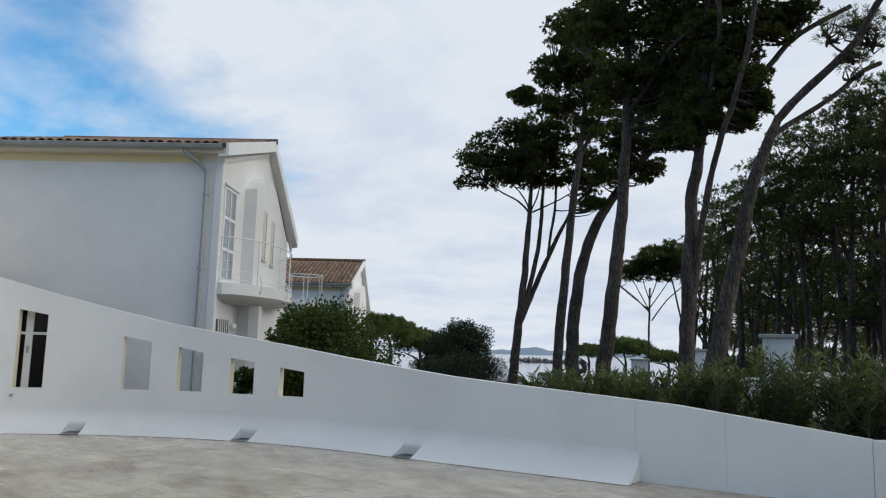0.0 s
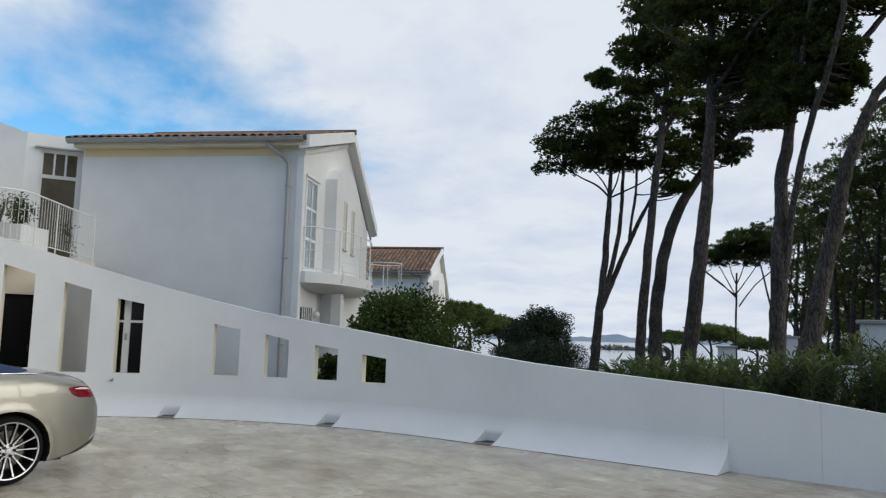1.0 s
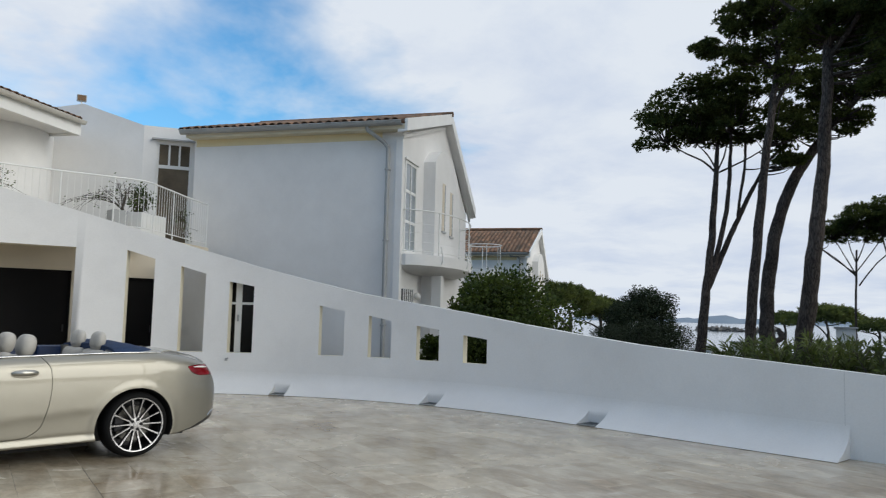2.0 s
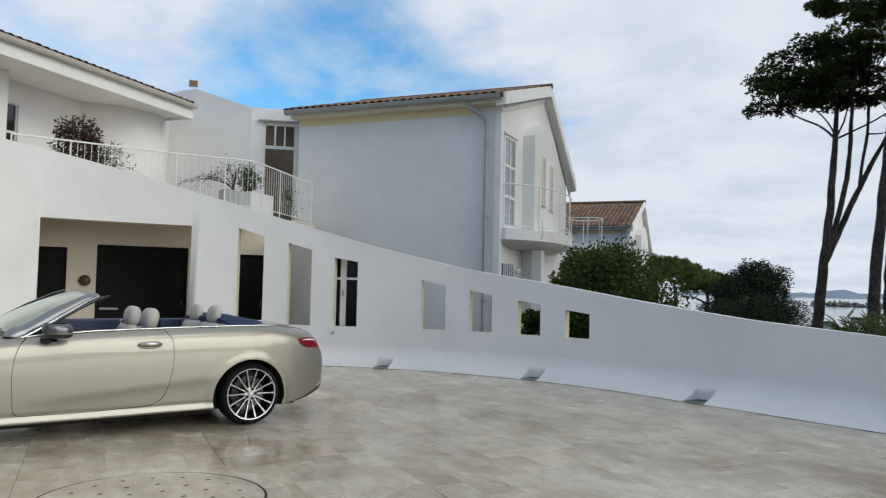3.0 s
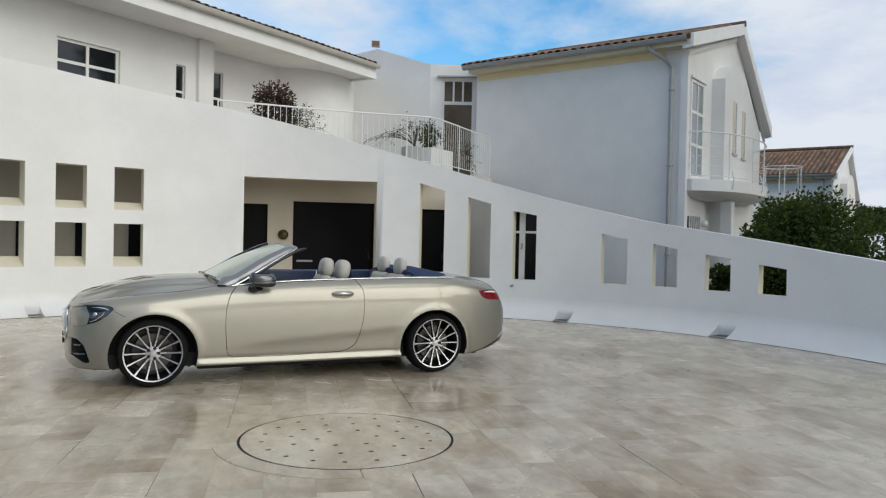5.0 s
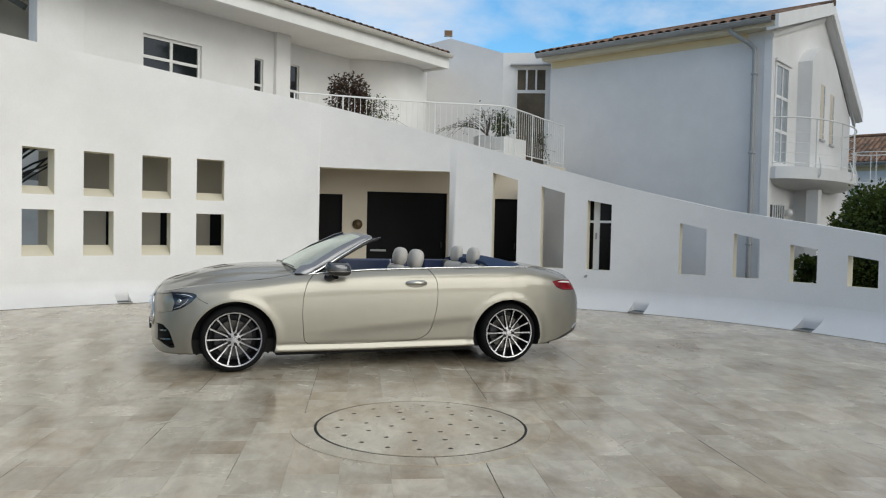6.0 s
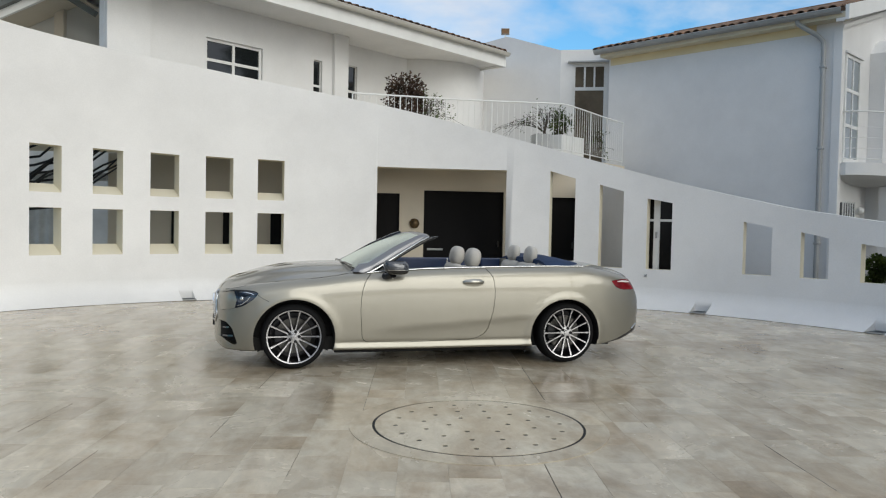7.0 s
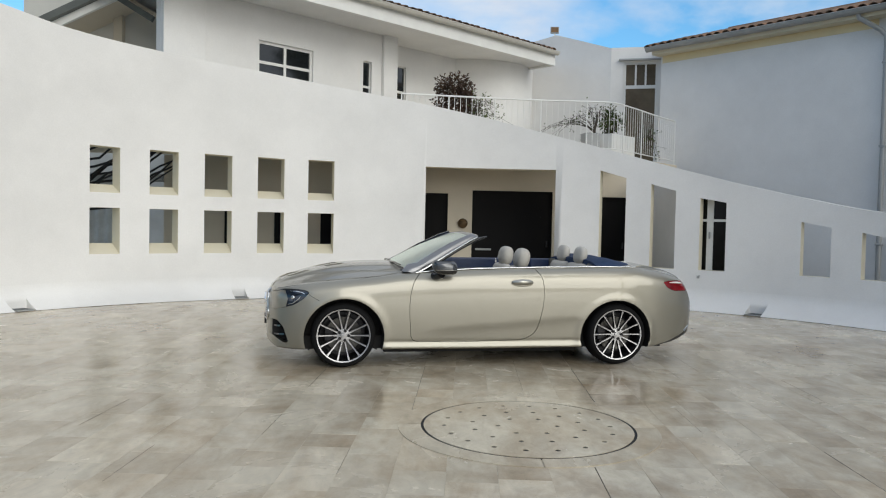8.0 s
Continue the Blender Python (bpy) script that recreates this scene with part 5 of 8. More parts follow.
# windscreen and header
bm = bmesh.new()
rows_s = []
for j in range(9):
    v = j / 8
    line = []
    for i in range(21):
        u = -1 + i / 10
        xb, yb, zb = 0.905 - 0.12 * u * u, 0.765 * u, 1.030 - 0.055 * u * u
        xt, yt, zt = 0.14 - 0.04 * u * u, 0.610 * u, 1.358 - 0.022 * u * u
        line.append(bm.verts.new((xb + (xt - xb) * v, yb + (yt - yb) * v, zb + (zt - zb) * v + 0.03 * math.sin(math.pi * v))))
    rows_s.append(line)
for a, b in zip(rows_s, rows_s[1:]):
    for i in range(20):
        bm.faces.new((a[i], a[i + 1], b[i + 1], b[i]))
screen = part("windscreen", bm, SCREEN, car, "clear raked windscreen", smooth=60)
screen.visible_shadow = False
bm = bmesh.new()
tube(bm, [(0.085 - 0.03 * (k / 8) ** 2, 0.615 * k / 8, 1.346 - 0.022 * (k / 8) ** 2) for k in range(-8, 9)], 0.026, 8)
tube(bm, [(0.13 - 0.03 * (k / 8) ** 2, 0.615 * k / 8, 1.350 - 0.022 * (k / 8) ** 2) for k in range(-8, 9)], 0.018, 8)
part("screen_header", bm, FRAME_GREY, car, "dark grey windscreen header", smooth=60)
bm = bmesh.new()
tube(bm, [(0.925 - 0.12 * (k / 8) ** 2, 0.72 * k / 8, 1.027 - 0.055 * (k / 8) ** 2) for k in range(-8, 9)], 0.014, 6)
part("scuttle", bm, TRIM_BLACK, car, "black scuttle with wipers", smooth=60)
for y in (0.25, -0.3):
    bm = bmesh.new()
    tube(bm, [(0.915, y, 1.035), (0.895, y + 0.22, 1.040), (0.855, y + 0.42, 1.022)], [0.012, 0.009, 0.006], 6)
    part("wiper", bm, TRIM_BLACK, car, smooth=60)

# cabin
bm = bmesh.new()
box(bm, -1.24, -0.74, 0.30, 0.62, 0.74, 0.36)
part("cabin_floor", bm, UNDER, car)
bm = bmesh.new()
box(bm, 0.42, -0.72, 0.62, 0.88, 0.72, 0.985, 0.05)
part("dashboard", bm, DASH, car, "dark grey padded dashboard")
bm = bmesh.new()
ringpts = [(0.34 + 0.06 * math.sin(a), 0.37 + 0.18 * math.cos(a), 0.86 + 0.17 * math.sin(a)) for a in (2 * math.pi * k / 28 for k in range(29))]
tube(bm, ringpts, 0.016, 8)
part("steering_wheel", bm, TRIM_BLACK, car, "black steering wheel", smooth=60)


def seat(x, y, rear):
    s = thing("seat")
    s.parent = car
    s.matrix_basis = pose(x, y, 0.36)
    tagged(s, "light grey leather seat")
    w = 0.25 if not rear else 0.24
    bm = bmesh.new()
    box(bm, -0.02, -w, 0.0, 0.50, w, 0.20, 0.05)
    part("cushion", bm, LEATHER, s, smooth=50)
    bm = bmesh.new()
    box(bm, -0.06, -w, 0.10, 0.08, w, 0.655 if not rear else 0.70, 0.055, m=pose(0, 0, 0, 0, -14))
    part("backrest", bm, LEATHER, s, smooth=50)
    bm = bmesh.new()
    bmesh.ops.create_uvsphere(bm, u_segments=18, v_segments=12, radius=1.0)
    for v in bm.verts:
        q = v.co.copy()
        v.co = Vector(((0.080 if not rear else 0.058) * abs(q.x) ** 0.8 * (1 if q.x > 0 else -1), 0.135 * abs(q.y) ** 0.7 * (1 if q.y > 0 else -1), (0.112 if not rear else 0.10) * abs(q.z) ** 0.8 * (1 if q.z > 0 else -1)))
    part("headrest", bm, LEATHER, s, "light grey leather headrest", smooth=70, m=pose(-0.17, 0, 0.732 if not rear else 0.772, 0, -10))
    for d in (-0.06, 0.06):
        bm = bmesh.new()
        tube(bm, [(-0.15, d, 0.55), (-0.17, d, 0.72)], 0.012, 6)
        part("headrest_post", bm, LEATHER, s)
    return s


for y in (0.34, -0.34):
    seat(-0.36, y, False)
    seat(-1.06, y * 0.85, True)
# folded roof cover
bm = bmesh.new()
rows_c = []
for j in range(13):
    v = j / 12
    x = -1.22 - 0.54 * v
    w = 0.80 - 0.10 * v * v
    h = (0.055 + 0.035 * math.sin(math.pi * min(1, v * 1.6))) * (1 - v ** 2.5)
    line = []
    for i in range(17):
        u = -1 + i / 8
        line.append(bm.verts.new((x - 0.10 * (1 - abs(u)) * v, w * u, BELT(x) + 0.012 + h * (1 - abs(u) ** 5) + 0.004 * math.sin(9 * u + 3 * v))))
    rows_c.append(line)
low_c = [bm.verts.new((v.co.x, v.co.y, 0.95)) for v in rows_c[0]]
for a, b in zip(rows_c, rows_c[1:]):
    for i in range(16):
        bm.faces.new((a[i], a[i + 1], b[i + 1], b[i]))
for i in range(16):
    bm.faces.new((low_c[i], low_c[i + 1], rows_c[0][i + 1], rows_c[0][i]))
bmesh.ops.recalc_face_normals(bm, faces=bm.faces)
part("roof_cover", bm, BLUE_CLOTH, car, "dark blue folded fabric roof", smooth=60)

# grille and badge
GRILLE = [(-0.50, 0.50), (-0.46, 0.44), (0.46, 0.44), (0.50, 0.50), (0.47, 0.70), (0.40, 0.745), (-0.40, 0.745), (-0.47, 0.70)]
bm = bmesh.new()
for k in range(13):
    z0 = 0.45 + 0.0225 * k
    for y0, y1 in ((-0.46, 0.0), (0.0, 0.46)):
        n = 6
        tube(bm, [(nose_x(y0 + (y1 - y0) * i / n, z0) + 0.002, y0 + (y1 - y0) * i / n, z0) for i in range(n + 1)], 0.009, 5)
grille = part("grille", bm, TRIM_BLACK, car, "black grille with chrome surround")
bm = bmesh.new()
ring_g = []
for (ya, za), (yb, zb) in zip(GRILLE, GRILLE[1:] + GRILLE[:1]):
    for i in range(6):
        y, z = ya + (yb - ya) * i / 6, za + (zb - za) * i / 6
        ring_g.append((nose_x(y, z) + 0.003, y, z))
tube(bm, ring_g + ring_g[:1], 0.012, 6)
part("grille_surround", bm, SATIN, grille, "chrome grille surround", smooth=60)
bm = bmesh.new()
tube(bm, [(nose_x(0.46 * k / 6, 0.60) + 0.008, 0.46 * k / 6, 0.60) for k in range(-6, 7)], 0.011, 6)
part("grille_bar", bm, SATIN, grille, "chrome grille bar", smooth=60)
bm = bmesh.new()
bmesh.ops.create_cone(bm, cap_ends=True, segments=32, radius1=0.085, radius2=0.08, depth=0.02)
part("badge", bm, CHROME, grille, "plain round chrome badge", m=pose(2.236, 0, 0.60, 0, 90))
part("bumper_plate", boxm(2.19, -0.26, 0.37, 2.236, 0.26, 0.48, bevel=0.004), UNDER, car, "black blank plate carrier")
# boot lid lip
bm = bmesh.new()
tube(bm, [(-2.24, 0.64 * k / 8, top_z(-2.24, 0.64 * k / 8) + 0.004) for k in range(-8, 9)], [0.004] + [0.010] * 15 + [0.004], 6)
part("boot_lip", bm, PAINT, car, smooth=60)

# wheels
def lathe(bm, profile, n):
    """A solid of revolution about y from (radius, y) points."""
    rings = [[bm.verts.new((r * math.cos(a), y, r * math.sin(a))) for a in (2 * math.pi * k / n for k in range(n))] for r, y in profile]
    for a, b in zip(rings, rings[1:]):
        for k in range(n):
            bm.faces.new((a[k], a[(k + 1) % n], b[(k + 1) % n], b[k]))
    bmesh.ops.recalc_face_normals(bm, faces=bm.faces)


def make_wheel():
    """Outer face towards +y, centred on the axle."""
    w = thing("wheel")
    w.parent = car
    R0 = 0.262
    bm = bmesh.new()
    lathe(bm, [(R0 - 0.01, -0.235), (R0 + 0.02, -0.245), (0.305, -0.235), (WR - 0.006, -0.205), (WR, -0.165), (WR, -0.085), (WR - 0.004, -0.05), (0.312, -0.018), (0.296, 0.002), (0.276, 0.008), (R0 + 0.004, 0.004), (R0 - 0.01, -0.01)], 56)
    part("tyre", bm, RUBBER, w, "black low-profile tyre", smooth=40)
    rim = part("rim", mesh_to_bm_ring(R0), ALLOY, w, "bright machined alloy rim", smooth=40)
    bm = bmesh.new()
    lathe(bm, [(R0 - 0.012, -0.02), (R0 - 0.03, -0.05), (R0 - 0.035, -0.22), (0.05, -0.225), (0.002, -0.225)], 40)
    part("barrel", bm, ALLOY_DARK, w, "dark grey inner rim", smooth=40)
    for k in range(14):
        a = 2 * math.pi * k / 14
        bm = bmesh.new()
        prof = [(0.045, -0.022, 0.0080), (0.12, -0.020, 0.0056), (0.20, -0.010, 0.0058), (R0 - 0.008, -0.002, 0.0085)]
        front = [[bm.verts.new((r, y, s * h)) for s in (-1, 1)] for r, y, h in prof]
        back = [[bm.verts.new((r, y - 0.035, s * h * 1.4)) for s in (-1, 1)] for r, y, h in prof]
        faces_dark = []
        for i in range(3):
            bm.faces.new((front[i][0], front[i][1], front[i + 1][1], front[i + 1][0]))
            for s in (0, 1):
                faces_dark.append(bm.faces.new((front[i][s], front[i + 1][s], back[i + 1][s], back[i][s])))
        for f in faces_dark:
            f.material_index = 1
        bmesh.ops.recalc_face_normals(bm, faces=bm.faces)
        bmesh.ops.transform(bm, matrix=Matrix.Rotation(a, 4, "Y"), verts=bm.verts)
        part("spoke", bm, [ALLOY, ALLOY_DARK], w)
    bm = bmesh.new()
    lathe(bm, [(0.0, -0.008), (0.026, -0.009), (0.029, -0.018), (0.066, -0.020), (0.072, -0.028), (0.072, -0.06)], 32)
    part("hub", bm, ALLOY, w, "alloy hub", smooth=40)
    for k in range(5):
        a = 2 * math.pi * (k + 0.5) / 5
        bm = bmesh.new()
        bmesh.ops.create_cone(bm, cap_ends=True, segments=10, radius1=0.0155, radius2=0.0155, depth=0.014, matrix=pose(0.050 * math.cos(a), -0.0155, 0.050 * math.sin(a), 90))
        part("wheel_bolt", bm, UNDER, w, "dark wheel bolt")
    bm = bmesh.new()
    lathe(bm, [(0.06, -0.115), (0.175, -0.11), (0.178, -0.125), (0.175, -0.135), (0.06, -0.135)], 40)
    part("brake_disc", bm, DISC_STEEL, w, "steel brake disc", smooth=40)
    bm = bmesh.new()
    box(bm, 0.09, -0.14, -0.07, 0.19, -0.09, 0.07, 0.012)
    part("brake_caliper", bm, ALLOY_DARK, w)
    return w


def mesh_to_bm_ring(R0):
    bm = bmesh.new()
    lathe(bm, [(R0 - 0.012, -0.03), (R0 - 0.014, -0.006), (R0 - 0.008, 0.004), (R0 + 0.004, 0.006), (R0 + 0.004, -0.004), (R0 - 0.004, -0.03)], 64)
    return bm


wheel = make_wheel()
wheel.matrix_basis = pose(1.4365, 0.895, WR)
tagged(wheel, "multi-spoke alloy wheel")
copy_thing(wheel, pose(-1.4365, 0.905, WR))
copy_thing(wheel, pose(1.4365, -0.895, WR, 0, 0, 180))
copy_thing(wheel, pose(-1.4365, -0.905, WR, 0, 0, 180))
# underside and wheel housings
part("underbody", boxm(-2.0, -0.74, 0.17, 1.95, 0.74, 0.30), UNDER, car, "black underbody")
# extra low pan, added to keep light from under the sills
part("shade_pan", boxm(-1.05, -0.70, 0.125, 1.02, 0.70, 0.169, bevel=0.01), UNDER, car)
for ax, az, rx, rz in ARCHES:
    for side in (1, -1):
        bm = bmesh.new()
        lathe(bm, [(0.992, 0.0), (0.992, -0.30), (0.02, -0.30)], 40)
        bmesh.ops.delete(bm, geom=[f for f in bm.faces if f.calc_center_median().z < -0.20], context="FACES")
        part("wheel_housing", bm, UNDER, car, m=pose(ax, side * (HALF(ax) - 0.03), az, 0, 0, 0 if side > 0 else 180) @ Matrix.Diagonal((rx, 1, rz, 1)))

# ---- greenery ----
def bark_material(name, light, dark):
    """Plated bark: long dark fissures between grey-brown plates."""
    m = bpy.data.materials.new(name)
    m.use_nodes = True
    n, l = m.node_tree.nodes, m.node_tree.links
    b = n["Principled BSDF"]
    b.inputs["Roughness"].default_value = 0.95
    b.inputs["Specular IOR Level"].default_value = 0.2
    g = n.new("ShaderNodeNewGeometry")
    sc = n.new("ShaderNodeVectorMath")
    sc.operation = "MULTIPLY"
    sc.inputs[1].default_value = (1.0, 1.0, 0.15)
    l.new(g.outputs["Position"], sc.inputs[0])
    plate = n.new("ShaderNodeTexVoronoi")
    plate.feature = "DISTANCE_TO_EDGE"
    plate.inputs["Scale"].default_value = 27
    warp = n.new("ShaderNodeTexNoise")
    warp.inputs["Scale"].default_value, warp.inputs["Detail"].default_value = 9, 4
    l.new(sc.outputs[0], warp.inputs["Vector"])
    mixv = n.new("ShaderNodeVectorMath")
    mixv.operation = "MULTIPLY_ADD"
    mixv.inputs[1].default_value = (0.17, 0.17, 0.17)
    l.new(warp.outputs[1], mixv.inputs[0])
    l.new(sc.outputs[0], mixv.inputs[2])
    l.new(mixv.outputs[0], plate.inputs["Vector"])
    ramp = n.new("ShaderNodeValToRGB")
    ramp.color_ramp.elements[0].position, ramp.color_ramp.elements[0].color = 0.01, (*dark, 1)
    ramp.color_ramp.elements[1].position, ramp.color_ramp.elements[1].color = 0.22, (*light, 1)
    l.new(plate.outputs["Distance"], ramp.inputs[0])
    tone = n.new("ShaderNodeTexNoise")
    tone.inputs["Scale"].default_value, tone.inputs["Detail"].default_value = 1.7, 5
    l.new(g.outputs["Position"], tone.inputs["Vector"])
    mr = n.new("ShaderNodeMapRange")
    mr.inputs["From Min"].default_value, mr.inputs["From Max"].default_value = 0.3, 0.7
    mr.inputs["To Min"].default_value, mr.inputs["To Max"].default_value = 0.6, 1.25
    l.new(tone.outputs[0], mr.inputs["Value"])
    mul = n.new("ShaderNodeMix")
    mul.data_type, mul.blend_type = "RGBA", "MULTIPLY"
    mul.inputs[0].default_value = 1.0
    l.new(ramp.outputs[0], mul.inputs[6])
    l.new(mr.outputs[0], mul.inputs[7])
    l.new(mul.outputs[2], b.inputs["Base Color"])
    bump = n.new("ShaderNodeBump")
    bump.inputs["Strength"].default_value, bump.inputs["Distance"].default_value = 1.0, 0.03
    l.new(plate.outputs["Distance"], bump.inputs["Height"])
    l.new(bump.outputs[0], b.inputs["Normal"])
    return m


BARK = bark_material("pine bark", (0.108, 0.091, 0.081), (0.036, 0.030, 0.028))
NEEDLES = material("pine needles", (0.125, 0.150, 0.055), 0.7, spec=0.12, vary=0.2, scale=1.3, grain=0.1, grain_scale=25, bump=0, tint=(0.035, 0.060, 0.022), piece=0.3)
FAR_NEEDLES = material("far pine green", (0.17, 0.205, 0.080), 0.8, spec=0.2, vary=0.2, scale=0.6, grain=0.1, grain_scale=8, bump=0, tint=(0.06, 0.085, 0.035), piece=0.25)
LAUREL = material("laurel leaves", (0.112, 0.152, 0.040), 0.6, spec=0.25, vary=0.2, scale=3.0, grain=0.05, bump=0, tint=(0.022, 0.050, 0.012), piece=0.3)
OLEANDER = material("oleander leaves", (0.150, 0.185, 0.072), 0.5, spec=0.35, vary=0.2, scale=2.0, grain=0.05, bump=0, tint=(0.05, 0.085, 0.028), piece=0.3)
DRY_LEAF = material("dull purple leaves", (0.125, 0.070, 0.056), 0.7, vary=0.2, scale=5, grain=0.05, bump=0, tint=(0.04, 0.032, 0.026), piece=0.3)
DARK_LEAF = material("holm oak leaves", (0.056, 0.080, 0.036), 0.65, spec=0.2, vary=0.2, scale=2.0, grain=0.05, bump=0, tint=(0.022, 0.036, 0.016), piece=0.3)
HEATH = material("heath leaves", (0.060, 0.080, 0.040), 0.7, spec=0.2, vary=0.2, scale=2.0, grain=0.05, bump=0, tint=(0.032, 0.046, 0.022), piece=0.3)
TWIG = material("grey twigs", (0.10, 0.085, 0.07), 0.9, vary=0.2, scale=8, grain=0.1)


def let_through(m, share):
    """Leaves let part of the light through."""
    n, l = m.node_tree.nodes, m.node_tree.links
    b = n["Principled BSDF"]
    thin = n.new("ShaderNodeBsdfTranslucent")
    warm = n.new("ShaderNodeMix")
    warm.data_type, warm.blend_type = "RGBA", "MULTIPLY"
    warm.inputs[0].default_value = 1.0
    warm.inputs[7].default_value = (1.5, 1.5, 0.8, 1)
    l.new(b.inputs["Base Color"].links[0].from_socket, warm.inputs[6])
    l.new(warm.outputs[2], thin.inputs[0])
    mix = n.new("ShaderNodeMixShader")
    mix.inputs[0].default_value = share
    l.new(b.outputs[0], mix.inputs[1])
    l.new(thin.outputs[0], mix.inputs[2])
    l.new(mix.outputs[0], n["Material Output"].inputs[0])


for leaf_mat in (NEEDLES, FAR_NEEDLES, LAUREL, OLEANDER, DRY_LEAF):
    let_through(leaf_mat, 0.38)


def blades_mesh(name, p, d, length, width, rng, fold=0.0):
    """Thin leaves from points p along d: a pointed blade of four corners each."""
    n = len(p)
    side = np.cross(d, rng.normal(size=(n, 3)))
    side /= np.linalg.norm(side, axis=1, keepdims=True) + 1e-9
    mid = p + d * (length * 0.45)[:, None]
    drop = np.zeros((n, 3))
    drop[:, 2] = -fold * length
    v = np.stack([p, mid - side * width[:, None], p + d * length[:, None] + drop, mid + side * width[:, None]], 1).reshape(-1, 3)
    me = bpy.data.meshes.new(name)
    me.vertices.add(4 * n)
    me.vertices.foreach_set("co", v.ravel())
    me.loops.add(4 * n)
    me.loops.foreach_set("vertex_index", np.arange(4 * n, dtype=np.int32))
    me.polygons.add(n)
    me.polygons.foreach_set("loop_start", np.arange(0, 4 * n, 4, dtype=np.int32))
    me.update(calc_edges=True)
    me.validate()
    return me


def unit(a):
    return a / (np.linalg.norm(a, axis=1, keepdims=True) + 1e-9)


def clumps_in(rng, c, r, n, shell=0.55, floor=-0.35):
    """Points in an ellipsoid, more in its upper shell."""
    out = []
    while len(out) < n:
        q = unit(rng.normal(size=(1, 3)))[0] * (shell + (1 - shell) * rng.random()) ** 0.7
        if q[2] > floor - 0.15 * rng.random():
            out.append(np.array(c) + q * np.array(r))
    return np.array(out)


def tufts(rng, centres, radius, per, needles, length, width, up=0.35):
    """Needle tufts round clump centres: start points and ways."""
    k = len(centres)
    q = unit(rng.normal(size=(k * per, 3)))
    q[:, 2] = np.where(q[:, 2] < -0.2, -q[:, 2] * 0.6, q[:, 2])
    base = np.repeat(centres, per, 0) + q * (radius * (0.55 + 0.5 * rng.random(k * per)))[:, None] * np.array([1, 1, 0.62])
    base = np.repeat(base, needles, 0)
    way = unit(np.repeat(q, needles, 0) * 0.75 + rng.normal(size=base.shape) * 0.6 + np.array([0, 0, up]))
    n = len(base)
    return base, way, length * (0.7 + 0.6 * rng.random(n)), width * (0.7 + 0.6 * rng.random(n))


def limb(a, b, sag, rng):
    a, b = Vector(a), Vector(b)
    mid = a.lerp(b, 0.5) + Vector((rng.normal() * 0.1, rng.normal() * 0.1, sag))
    return [a, a.lerp(mid, 0.6), mid.lerp(b, 0.25), b]


